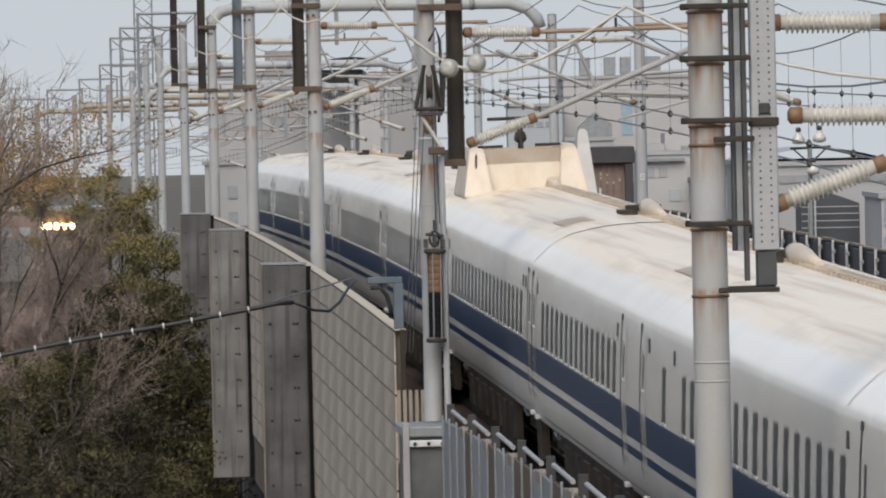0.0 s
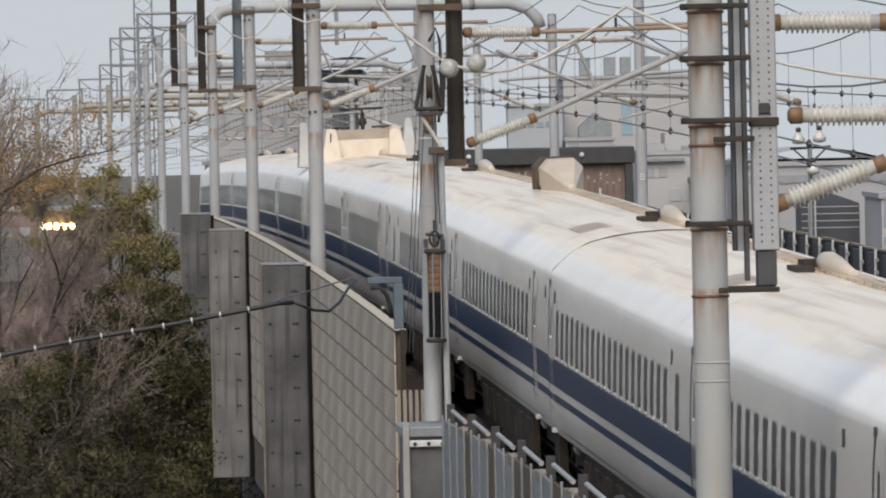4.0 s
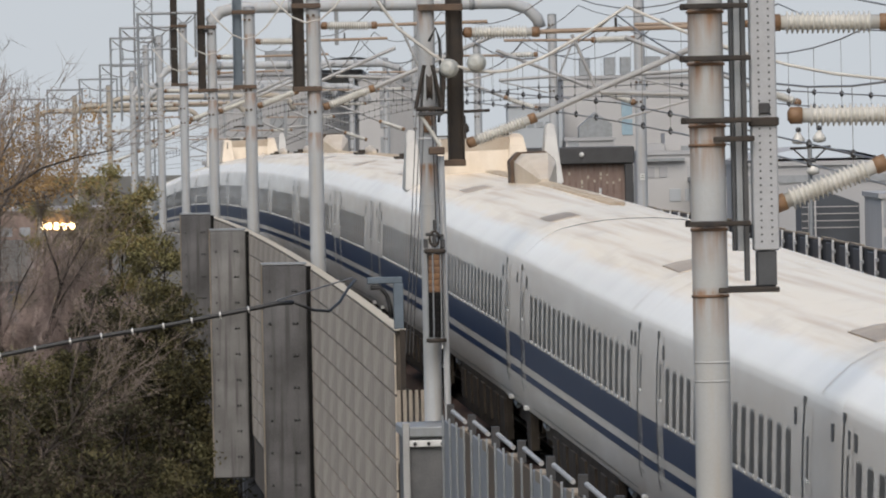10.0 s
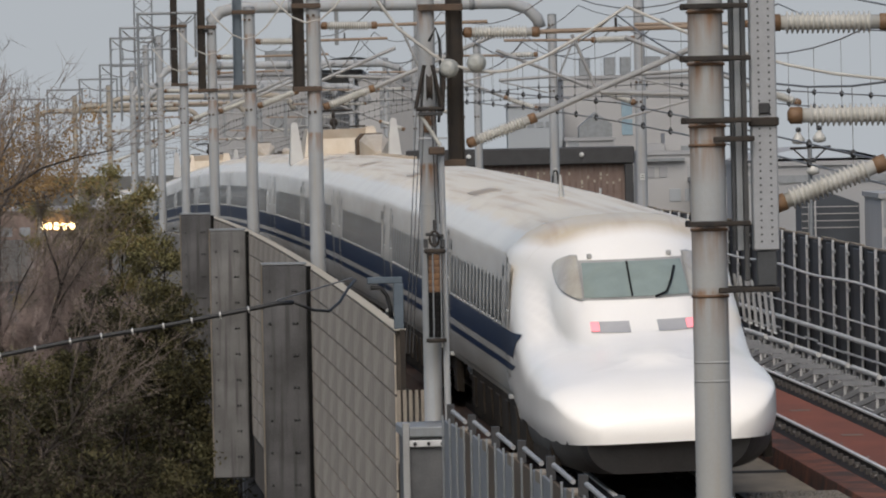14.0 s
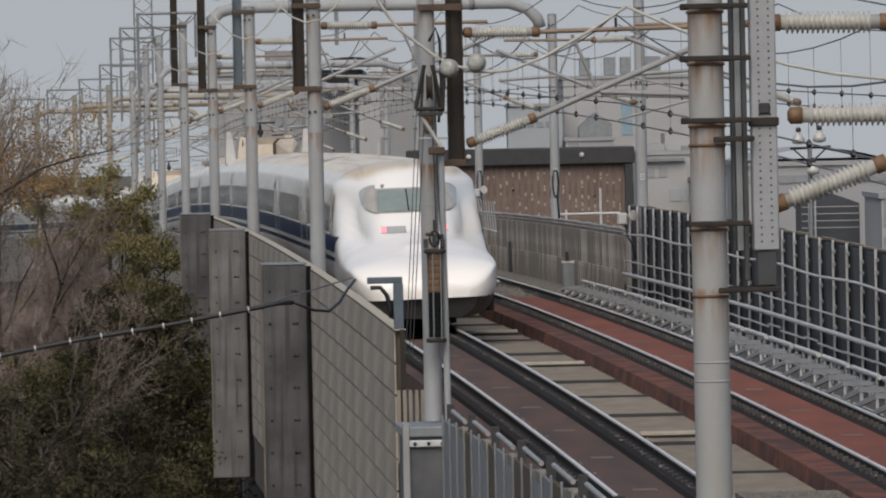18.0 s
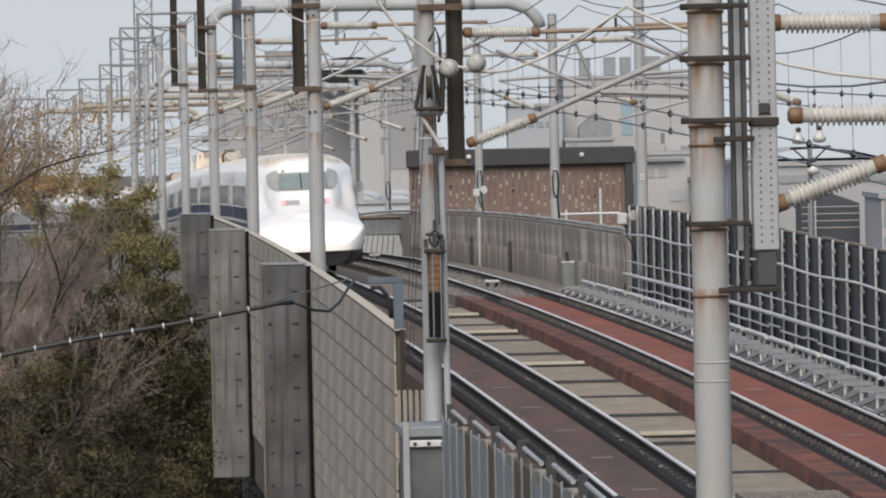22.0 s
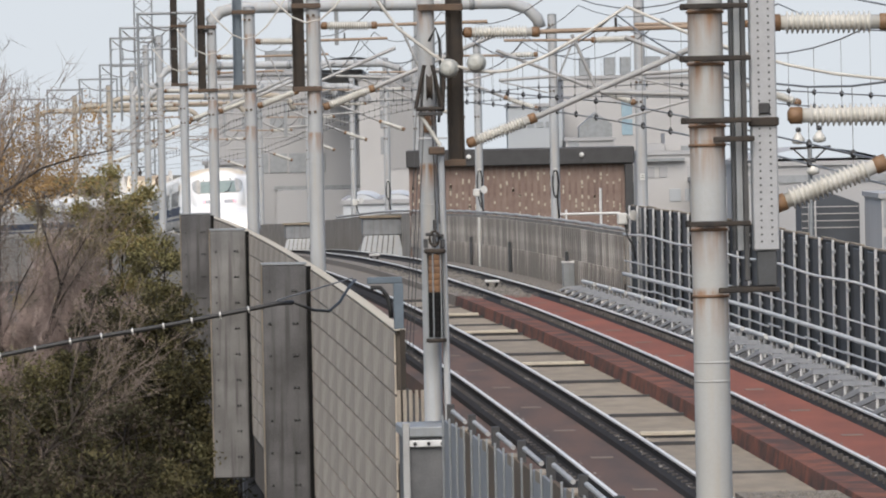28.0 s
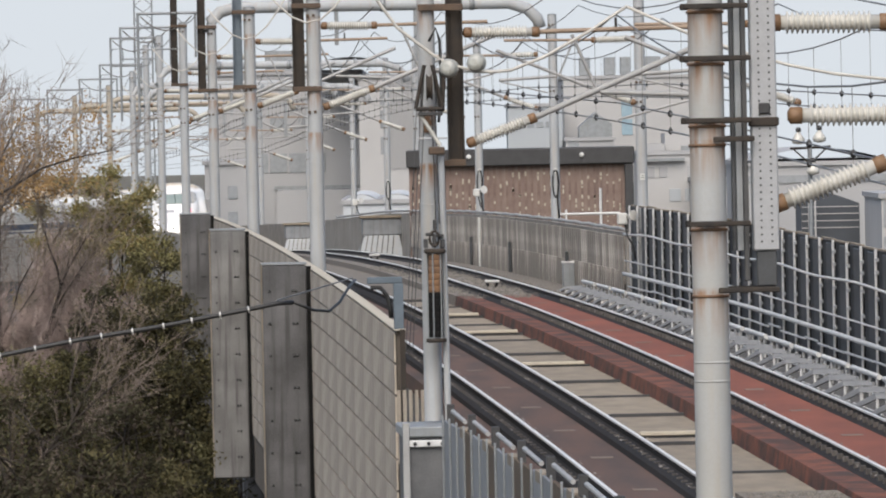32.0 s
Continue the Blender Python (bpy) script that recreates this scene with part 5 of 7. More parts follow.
for x, z, w, h in ((-0.09, 3.24, 0.06, 0.14), (0.04, 3.25, 0.05, 0.2), (0.16, 3.24, 0.06, 0.13), (-0.03, 3.42, 0.12, 0.05), (0.11, 3.40, 0.14, 0.045), (0.05, 3.5, 0.05, 0.16)):
    part("linkage", bevel_box(x - w / 2, x + w / 2, -0.3, -0.12, z, z + h, 0.012), M["fascia"], tens, "dark steel linkage")
for k in range(2):
    part("shackle", tube(bmesh.new(), [(0.04 + 0.07 * math.cos(a * math.pi / 5), -0.3 + 0.2 * k, 3.38 + 0.11 * math.sin(a * math.pi / 5)) for a in range(11)], 0.018, 6), M["dark"], tens)
for k in range(6):
    a = k * 2 * math.pi / 6 + 0.2
    x, y = 0.04 + 0.12 * math.cos(a), -0.2 + 0.12 * math.sin(a)
    part("guide_rod", rod(bmesh.new(), (x, y, 1.85), (x, y, 3.2), 0.011, n=6), M["steel"], tens)
part("base_plate", lathe(bmesh.new(), (0.04, -0.2, 1.84), (0.04, -0.2, 1.9), [(0, 0.12), (0.2, 0.15), (1, 0.15)], 16), M["dark"], tens)
for k in range(13):
    z = 1.92 + 0.095 * k
    part("weight", lathe(bmesh.new(), (0.04, -0.2, z), (0.04, -0.2, z + 0.094), [(0, 0.102), (0.04, 0.105), (0.96, 0.105), (1, 0.102)], 16), M["seal"] if k < 7 else M["rust_orange"], tens, "rusty orange weight" if k >= 7 else "black weight")
part("conduit", rod(bmesh.new(), (0.2, -0.05, 0.66), (0.17, -0.05, 4.6), 0.05, n=10), M["pole"], tens)
part("pole_clamp", bevel_box(-0.2, 0.26, -0.19, -0.155, 4.85, 4.88, 0.005), M["pole"], tens)
bm = bmesh.new()
for z0, z1, a0, a1 in ((4.95, 5.2, -0.5, 0.2), (5.06, 5.14, 0.2, 0.5)):
    rows = [[bm.verts.new((0.156 * math.sin(a0 + (a1 - a0) * k / 5), -0.29 + 0.3 - 0.156 * math.cos(a0 + (a1 - a0) * k / 5) + 0.28, z)) for k in range(6)] for z in (z0, z1)]
    for k in range(5):
        bm.faces.new((rows[0][k], rows[0][k + 1], rows[1][k + 1], rows[1][k]))
part("faded_mark", bm, M["rust_orange"], tens, "faded orange paint mark")
bm = bmesh.new()
for a, b in (((-0.2, -0.24, 5.3), (-0.06, -0.24, 5.95)), ((0.2, -0.24, 5.3), (0.06, -0.24, 5.95)), ((-0.2, -0.24, 5.3), (0.2, -0.24, 5.3)), ((0.2, -0.2, 5.26), (0.24, -0.2, 5.9))):
    rod(bm, a, b, 0.03)
part("wheel_cradle", bm, M["dark"], tens, "black triangular wheel cradle")
part("side_link", rod(bmesh.new(), (-0.12, -0.2, 5.2), (0.16, -0.2, 4.75), 0.03), M["porcelain"], tens)
part("link_clamp", bevel_box(-0.02, 0.22, -0.24, -0.16, 4.62, 4.74, 0.02), M["rust"], tens)
for k in range(3):
    part("guy_wire", rod(bmesh.new(), (-0.18 + 0.06 * k, -0.1, 5.3), (-0.42 + 0.05 * k, -0.3, 1.7), 0.007, n=5), M["fascia"], tens)
bond = thing("bonding_cable", on_line(134.5, 0, 0, False), "pale bonding cable with two round white insulators", "cable")
part("cable", tube(bmesh.new(), [(-4.4, 0, 8.3), (-3.54, 0, 6.89), (-3.27, 0, 6.51), (-2.78, 0, 6.12), (-2.5, 0, 5.95), (-2.2, 0, 5.87), (-1.9, 0, 5.83), (-1.61, 0, 5.85), (-1.1, 0, 6.04), (-0.4, 0, 6.42), (0.13, 0, 6.76)], 0.024, 8), M["white_cable"], bond)
part("cable", tube(bmesh.new(), [(0.13, 0, 6.76), (1.0, 0, 6.36), (1.76, 0, 6.07), (2.5, 0, 5.85), (3.2, 0, 5.7), (4.0, 0, 5.6), (5.0, 0, 5.48)], 0.024, 8), M["white_cable"], bond)
for a, z in ((-2.53, 5.91), (-2.12, 5.98)):
    part("disc_insulator", lathe(bmesh.new(), (a - 0.04, -0.12, z), (a + 0.06, 0.12, z - 0.02), [(0, 0.05), (0.1, 0.11), (0.35, 0.14), (0.45, 0.12), (0.55, 0.12), (0.65, 0.14), (0.9, 0.11), (1, 0.05)], 20), M["dull_porcelain"], bond, "round grey-white porcelain insulator")

# farther poles: columns on their outer side, arms both ways
for i in range(2, 10):
    y = POLE_Y[i]
    top = POLE_TOP[i]
    z_lo = (5.33, 5.45, 5.6, 6.2, 6.4, 6.6, 6.4, 6.6)[i - 2]
    if i < 6:
        bar_frame(y, -3.14, z_lo, top + 1.9, ((z_lo + 0.04, -3.27, -2.68), (top - 0.1, -3.27, -2.68)), mat="blue_steel" if i == 3 else "dark")
    cantilever(y, -2.62, 1, 0.22, small=i > 4)
for i in range(2, 11):
    cantilever(POLE_Y[i], 7.0, -1, 0.1, small=i > 3)
for i in range(2, 9):
    y = POLE_Y[i]
    b = thing("bonding_cable", on_line(y - 0.6, 0, 0, False), "pale bonding cable slung beside a pole", "cable")
    part("cable", tube(bmesh.new(), [Vector((-3.9 + k * 0.3, 0, 7.5 - 1.0 * math.sin(math.pi * min(1.0, k / 7.0)) + 0.06 * k)) for k in range(8)], 0.022, 6), M["white_cable"], b)


def portal(y, z, r=0.16, mat="pole"):
    """A round steel beam that bends down to a pole at each end."""
    ob = thing("portal_beam", on_line(y, 0, 0, False), "round grey steel portal beam spanning the tracks", "beam", "portal beams")
    pts = [(-2.95, 0, z - 0.75), (-2.85, 0, z - 0.4), (-2.55, 0, z - 0.12), (-2.1, 0, z), (2.0, 0, z), (6.2, 0, z - 0.02), (6.75, 0, z - 0.2), (7.05, 0, z - 0.5), (7.15, 0, z - 0.8)]
    part("beam", tube(bmesh.new(), pts, r, 14), M[mat], ob)
    for x in (-0.5, 2.3, 5.0):
        part("collar", lathe(bmesh.new(), (x, 0, z), (x + 0.15, 0, z), [(0, r), (0, r + 0.03), (1, r + 0.03), (1, r)], 14), M["steel"], ob)
    part("drop_post", bevel_box(3.3, 3.45, -0.08, 0.08, z - 2.2, z, 0.01), M["steel"], ob)
    part("drop_post", bevel_box(0.9, 1.02, -0.06, 0.06, z - 1.2, z, 0.01), M["steel"], ob)


portal(275.0, 8.12, 0.185)
for y, z in ((367.0, 7.6), (407.0, 7.3), (444.0, 8.2), (490.0, 8.4), (526.0, 8.6), (556.0, 8.8)):
    portal(y, z, 0.16, "ochre_steel" if y > 480 else "pole")


def line_wires(lat, z_m, z_c, name="contact_line"):
    ob = thing(name, pose(0, 0, 0), "overhead contact line with droppers and clips", "overhead wire", "contact lines")
    ys = [30.0] + POLE_Y + [660.0]
    for a, b in zip(ys, ys[1:]):
        n = 10
        mess, aux, cont = [], [], []
        for k in range(n + 1):
            y = a + (b - a) * k / n
            d = 4 * (k / n) * (1 - k / n)
            mess.append(P(y, lat, z_m - 0.75 * d))
            aux.append(P(y, lat, z_c + 0.28 - 0.05 * d))
            cont.append(P(y, lat, z_c))
        part("messenger_wire", tube(bmesh.new(), mess, 0.013, 5), M["wire"], ob)
        part("auxiliary_wire", tube(bmesh.new(), aux, 0.012, 5), M["wire"], ob)
        part("contact_wire", tube(bmesh.new(), cont, 0.012, 5), M["wire"], ob)
        if a < 500:
            bm, cl = bmesh.new(), bmesh.new()
            for k in range(1, n):
                rod(bm, mess[k], cont[k], 0.006 if a < 180 else 0.004, n=4)
                q = 1.0 if a < 180 else 0.5
                lathe(cl, aux[k] + Vector((0, 0, 0.05)), aux[k] - Vector((0, 0, 0.05)), [(0, 0.01), (0.3, 0.036 * q), (0.7, 0.036 * q), (1, 0.01)], 6)
                lathe(cl, cont[k] + Vector((0, 0, 0.06)), cont[k] - Vector((0, 0, 0.04)), [(0, 0.01), (0.3, 0.03 * q), (0.7, 0.03 * q), (1, 0.01)], 6)
            tagged(part("dropper", bm, M["wire"], ob), kind="stuff")
            tagged(part("wire_clip", cl, M["fascia"], ob), kind="stuff")


line_wires(0.0, 6.65, 5.05)
line_wires(4.255, 6.65, 5.05)


def run(name, lat, z, drop, r, y0, label, i0=0, lat2=None):
    ob = thing(name, pose(0, 0, 0), label, "overhead wire", "feeder wires")
    ys = [y0] + [y for y in POLE_Y[i0:] if y > y0] + [700.0]
    for a, b in zip(ys, ys[1:]):
        part("span", tube(bmesh.new(), sag(P(a, lat, z), P(b, lat, z), drop, 8), r, 5), M["wire"], ob)


run("feeder_wire", -3.0, 8.6, 0.5, 0.016, 183.8, "grey feeder wire slung along the poles")
run("feeder_wire", 6.6, 6.9, 0.6, 0.014, 30, "grey feeder wire over the farther track side")
run("feeder_wire", 2.1, 7.3, 0.5, 0.012, 30, "grey feeder wire between the tracks")
run("feeder_wire", 5.6, 7.4, 0.5, 0.012, 30, "grey feeder wire above the farther track")
run("feeder_wire", -1.6, 7.0, 0.4, 0.012, 183.8, "grey feeder wire above the nearer track")


# frames with slung feeders above the far poles
for i in range(5, 12):
    y, top = POLE_Y[i], POLE_TOP[i]
    ob = thing("feeder_gantry", on_line(y, -3.0, 0, False), "thin grey steel frame with slung feeder above a pole", "frame", "feeder frames")
    part("post", rod(bmesh.new(), (0.62, 0, top - 1.2), (0.62, 0, top + 0.4), 0.045), M["steel"], ob)
    part("post", rod(bmesh.new(), (-1.4, 0, top - 3.4), (-1.4, 0, top + 0.4), 0.05), M["steel"], ob)
    part("crossbar", rod(bmesh.new(), (-1.45, 0, top + 0.36), (0.67, 0, top + 0.36), 0.05), M["steel"], ob)
    part("jumper", tube(bmesh.new(), sag((-1.3, 0, top + 0.26), (0.5, 0, top + 0.26), 0.5, 10), 0.03, 6), M["wire"], ob)
    part("brace", rod(bmesh.new(), (-1.4, 0, top - 0.9), (0.1, 0, top - 0.9), 0.03), M["steel"], ob)
    part("side_arm", tube(bmesh.new(), [(-1.4, 0, top - 0.3), (-1.3, 0, top - 0.12), (-0.85, 0, top - 0.12), (-0.85, 0, top - 0.7)], 0.03, 6), M["steel"], ob)


# ---- between the tracks: trough lids ----
trough = thing("trough_lids", on_line(180, 1.9, 0, False), "row of stained concrete trough lids between the tracks", "trough lids")
TI = trough.matrix_world.inverted()
JOINTS = [129.6, 137.5, 147.3, 149.5, 158.2, 166.5, 174.5, 183.5, 191.8, 202.0, 207.5, 216.0, 224.7, 236.0, 245.8]
for k, (a, b) in enumerate(zip(JOINTS, JOINTS[1:])):
    ob = part("lid", bevel_box(-0.72, 0.73, (a - b) / 2 + 0.06, (b - a) / 2 - 0.06, -0.44, -0.355 - 0.02 * (k % 2), 0.012), M["lid"], trough)
    ob.matrix_basis = TI @ on_line((a + b) / 2, 1.9, 0)
    ob = part("joint_bar", box(bmesh.new(), -0.72, 0.72, -0.05, 0.05, -0.4, -0.315), M["fascia"], trough, "dark joint between lids")
    ob.matrix_basis = TI @ on_line(b, 1.9, 0)
    if k in (2, 6, 9, 11):
        ob = part("edge_bar", bevel_box(-0.66, 0.6, -0.08, 0.08, -0.313, -0.245, 0.01), M["lid_edge"], trough, "pale concrete edge bar")
        ob.matrix_basis = TI @ on_line(b, 1.9, 0)
FIX = mesh_of("rail_clip", box(bmesh.new(), -0.21, -0.12, -0.07, 0.07, -0.21, -0.09), M["clip_steel"])
for r, lat, base in zip(rails, (-0.75, 0.75, 3.505, 5.005), (0.0, 0.0, 0.06, 0.06)):
    for k in range(150):
        part("rail_clip", FIX, None, r).matrix_world = on_line(95 + 0.9 * k, lat, base + lift(95 + 0.9 * k))
MARK = mesh_of("slab_mark", bevel_box(-0.17, 0.17, -0.2, 0.2, -0.205, -0.192, 0.004), M["mark"])
for k in range(16):
    for lat, z, nm in ((0.0, 0.0, "track_bed_1"), (4.255, 0.07, "track_bed_2")):
        ob = tagged(part("slab_mark", MARK, None, None), "small pale concrete plate in the track slab", "plate", "plates in the track")
        ob.matrix_world = on_line(112 + 9.4 * k + (4 if lat else 0), lat, z)
for y, lat in ((252.0, 4.3), (330.0, 4.2)):
    ob = thing("track_device", on_line(y, lat, 0), "small white trackside device on feet between rails", "track device", "track devices")
    part("top", bevel_box(-0.2, 0.2, -0.2, 0.2, 0.0, 0.07, 0.02), M["white_clip"], ob)
    for x in (-0.2, 0.2):
        part("foot", rod(bmesh.new(), (x * 0.7, 0, 0.0), (x * 0.4, 0, -0.16), 0.04), M["fascia"], ob)



def pebbles(name, n, seed, spots, size, mat, label, category):
    """Scattered small stones in one mesh; spots gives lateral range, height and stretch of line."""
    rng = np.random.default_rng(seed)
    verts, faces = [], []
    for lat0, lat1, z, y0, y1 in spots:
        for _ in range(n):
            y, lat = rng.uniform(y0, y1), rng.uniform(lat0, lat1)
            c = np.array(P(y, lat, z + lift(y)))
            s = size * rng.uniform(0.5, 1.5)
            b = len(verts)
            for d in ((1, 0, 0), (0, 1.4, 0), (-1, 0, 0), (0, -1.4, 0), (0, 0, 0.8)):
                verts.append(tuple(c + np.array(d) * s * rng.uniform(0.7, 1.3)))
            faces += [(b, b + 1, b + 4), (b + 1, b + 2, b + 4), (b + 2, b + 3, b + 4), (b + 3, b, b + 4)]
    me = bpy.data.meshes.new(name)
    me.from_pydata(verts, [], faces)
    me.materials.append(mat)
    return tagged(part(name, me, None), label, category, kind="stuff")


pebbles("deck_gravel", 2200, 5, ((-2.9, -1.5, -0.415, 95, 150),), 0.045, M["stone"], "dark loose gravel on the deck beside the track", "gravel")
pebbles("strip_gravel", 2600, 6, ((1.25, 2.6, -0.2, 100, 129), (2.8, 5.6, -0.13, 236, 300)), 0.04, M["stone"], "loose stones on the gravel strips", "gravel")
# glints on the rail clips, added as scattered pale specks
pebbles("fastening_glints", 90, 7, tuple((lat + d - 0.03, lat + d + 0.03, -0.1 if lat < 3 else -0.06, 95, 225) for lat in (-0.75, 0.75, 3.505, 5.005) for d in (-0.2, 0.2)), 0.02, M["speck"], "pale specks beside the rails standing for glints on the fastenings", "fastenings")

# ---- right side: dark noise panels behind a pale frame ----
east = setting("wall_east", sweep(bmesh.new(), rect(7.10, 7.16, -0.42, 2.18), 110, 236), M["panel"], "dark noise barrier panels behind a pale steel frame", "noise barrier")
PST = mesh_of("post", bevel_box(-0.021, 0.021, -0.06, 0.06, -0.42, 2.22, 0.006), M["galv"])
NUB = mesh_of("bracket", bevel_box(-0.075, -0.035, -0.14, 0.14, -0.035, 0.035, 0.006), M["frame"])
INF = mesh_of("panel", bevel_box(-0.03, 0.03, -1.0, 0.5, -0.3, 2.15, 0.02), M["dark_grey"])
CAP = mesh_of("cap_strip", bevel_box(-0.03, 0.03, -1.3, 1.3, 2.2, 2.24, 0.006), M["lid"])
LINK = mesh_of("tie_bar", rod(bmesh.new(), (0, -1.35, 0), (0, 1.35, 0), 0.026, n=6), M["galv"])
rng = np.random.default_rng(12)
for k in range(44):
    y = 235.0 - 2.9 * k
    part("post", PST, None, east).matrix_world = on_line(y, 7.0, 0)
    part("panel", INF, None, east).matrix_world = on_line(y - 1.5, 7.06, 0)
    part("cap_strip", CAP, None, east).matrix_world = on_line(y - 1.45, 7.06, 0.02 * rng.normal())
    for z in (0.55, 0.95, 1.3, 1.75, 2.0):
        part("bracket", NUB, None, east).matrix_world = on_line(y - 0.25, 7.06, z + 0.03 * rng.normal())
    for z in (0.14, -0.12):
        part("tie_bar", LINK, None, east).matrix_world = on_line(y - 1.45, 6.93, z + 0.02 * rng.normal())
for z, r, lat in ((1.5, 0.028, 6.9), (0.78, 0.02, 6.92), (0.44, 0.05, 6.88)):
    ys = [110 + 126 * k / 84 for k in range(85)]
    part("rail_bar", tube(bmesh.new(), [P(y, lat, z + (0.03 * math.sin(y * 0.34) if z == 1.5 else 0)) for y in ys], r, 8), M["galv"], east, "pale horizontal bar")

for k in range(22):
    y = 241.5 - 6.0 * k
    ob = thing("steel_frame", on_line(y, 6.2, 0), "pale galvanised steel frame lying beside the track", "frame", "steel frames beside the track")
    part("top_bar", rod(bmesh.new(), (0.12, -2.6, 0.12), (0.12, 2.45, 0.12), 0.05, n=10), M["galv"], ob)
    for dy in (-2.2, -0.8, 0.7, 2.1):
        part("leg", rod(bmesh.new(), (0.12, dy, -0.34), (0.12, dy, 0.1), 0.03), M["galv"], ob)
    for dy in (-2.0, 0.9):
        bm = bmesh.new()
        for a, b in (((-0.78, dy + 1.6, -0.3), (-0.42, dy + 0.2, -0.02)), ((-0.42, dy + 0.2, -0.02), (0.02, dy - 0.5, 0.0)), ((-0.6, dy + 2.7, -0.3), (-0.3, dy + 1.5, -0.03)), ((-0.3, dy + 1.5, -0.03), (0.04, dy + 0.7, -0.01))):
            rod(bm, a, b, 0.045, n=4)
        part("brace", bm, M["frame"], ob, "bent grey channel")
        for x, d in ((-0.42, 0.2), (-0.3, 1.5), (-0.66, 1.2)):
            part("foot", rod(bmesh.new(), (x, dy + d, -0.34), (x, dy + d, -0.05 if x > -0.5 else -0.2), 0.032), M["galv"], ob)
    for x, z in ((-0.42, -0.3), (0.2, -0.12), (0.3, -0.3)):
        part("rail_bar", rod(bmesh.new(), (x, -2.6, z), (x, 2.6, z), 0.022), M["galv"], ob)

# ---- right side farther on: concrete parapet with posts and a pipe ----
bar = setting("barrier_east", sweep(bmesh.new(), rect(7.0, 7.2, -0.42, 1.48), 236.4, 620), M["barrier"], "weathered ribbed concrete parapet of the viaduct", "parapet")
RIB = mesh_of("rib", bevel_box(-0.05, 0.0, -0.3, 0.3, 0.12, 1.4, 0.015), M["barrier_rib"])
for k in range(140):
    part("rib", RIB, None, bar).matrix_world = on_line(237.2 + 0.9 * k, 7.0, 0)
LOW = mesh_of("rib", bevel_box(-0.04, 0.0, -0.25, 0.25, -0.4, 0.5, 0.01), M["barrier_rib"])
for k in range(120):
    part("rib", LOW, None, bar, "streaked lower rib").matrix_world = on_line(237.2 + 0.9 * k, 6.95, 0)
part("top_pipe", tube(bmesh.new(), [P(236.4 + 3.0 * k, 7.0, 1.56 + 0.025 * (k % 2)) for k in range(70)], 0.05, 8), M["pipe"], bar, "grey pipe along the top")
for y in (259.5, 289.0, 313.0, 345.0):
    part("post", bevel_box(-0.1, 0.0, -0.1, 0.1, -0.42, 0.72, 0.01), M["dark_grey"], bar, "dark post").matrix_world = on_line(y, 6.9, 0)
wp = tagged(part("marker_post", rod(bmesh.new(), (0, 0, -0.42), (0, 0, 1.42), 0.045, n=10), M["white_clip"]), "slim white marker post by the parapet", "post")
wp.matrix_world = on_line(306.5, 6.8, 0)
cb = thing("cabinet", on_line(257.2, 6.75, 0), "small grey trackside cabinet beside the parapet", "cabinet")
part("box", bevel_box(-0.17, 0.17, -0.2, 0.2, -0.42, 0.42, 0.02), M["steel"], cb)
part("cap", bevel_box(-0.19, 0.19, -0.22, 0.22, 0.422, 0.47, 0.01), M["galv"], cb)
part("handle", bevel_box(0.172, 0.19, -0.03, 0.03, 0.0, 0.1, 0.004), M["fascia"], cb)
for y in (372.0, 468.0):
    cv = thing("cable_chamber", on_line(y, 6.1, 0), "blue-grey steel chamber with a sloping ribbed cover", "chamber", "chambers beside the track")
    bm = bmesh.new()
    vs = [bm.verts.new(v) for v in ((-1.0, -0.8, -0.42), (1.0, -0.8, -0.42), (0.8, -0.3, 0.6), (-0.6, -0.3, 0.6), (-1.0, 0.8, -0.42), (1.0, 0.8, -0.42), (0.8, 0.8, 0.6), (-0.6, 0.8, 0.6))]
    for f in ((0, 1, 2, 3), (5, 4, 7, 6), (1, 5, 6, 2), (4, 0, 3, 7)):
        bm.faces.new([vs[i] for i in f])
    part("cover", bm, M["pole"], cv, "pale ribbed sloping cover")
    for k in range(7):
        x = -0.72 + 0.21 * k
        part("cover_rib", rod(bmesh.new(), (x - 0.2 + 0.02 * k, -0.82, -0.42), (x + 0.04, -0.32, 0.6), 0.018, n=5), M["walkway"], cv)
    part("housing", bevel_box(-0.7, 1.0, -0.3, 0.9, 0.61, 1.3, 0.03), M["fence_panel"], cv)
    part("roof", bevel_box(-0.8, 1.1, -0.4, 1.0, 1.302, 1.42, 0.02), M["lid"], cv)
    part("side_opening", bevel_box(1.002, 1.05, -0.6, 0.6, -0.3, 0.75, 0.02), M["fascia"], cv)
for y, lat, z, s in ((233.0, 6.75, 1.75, 1.0), (316.0, 7.3, 2.1, 0.9), (420.0, 7.0, 2.0, 1.0)):
    ob = thing("loudspeaker", on_line(y, lat, 0, False), "small white loudspeaker on a thin bracket", "loudspeaker", "loudspeakers")
    part("case", bevel_box(-0.2 * s, 0.05 * s, -0.15, 0.2, z, z + 0.3 * s, 0.03), M["white_clip"], ob)
    part("horn", lathe(bmesh.new(), (0.06 * s, -0.1, z + 0.2), (0.2 * s, -0.3, z + 0.24), [(0, 0.05), (0.5, 0.09), (1, 0.14)], 14), M["white_clip"], ob)
    part("bracket", tube(bmesh.new(), [(0, 0, z), (0.05, 0, z - 0.3), (0.2, 0, z - 0.55), (0.25, 0, z - 0.9)], 0.03, 6), M["fascia"], ob)
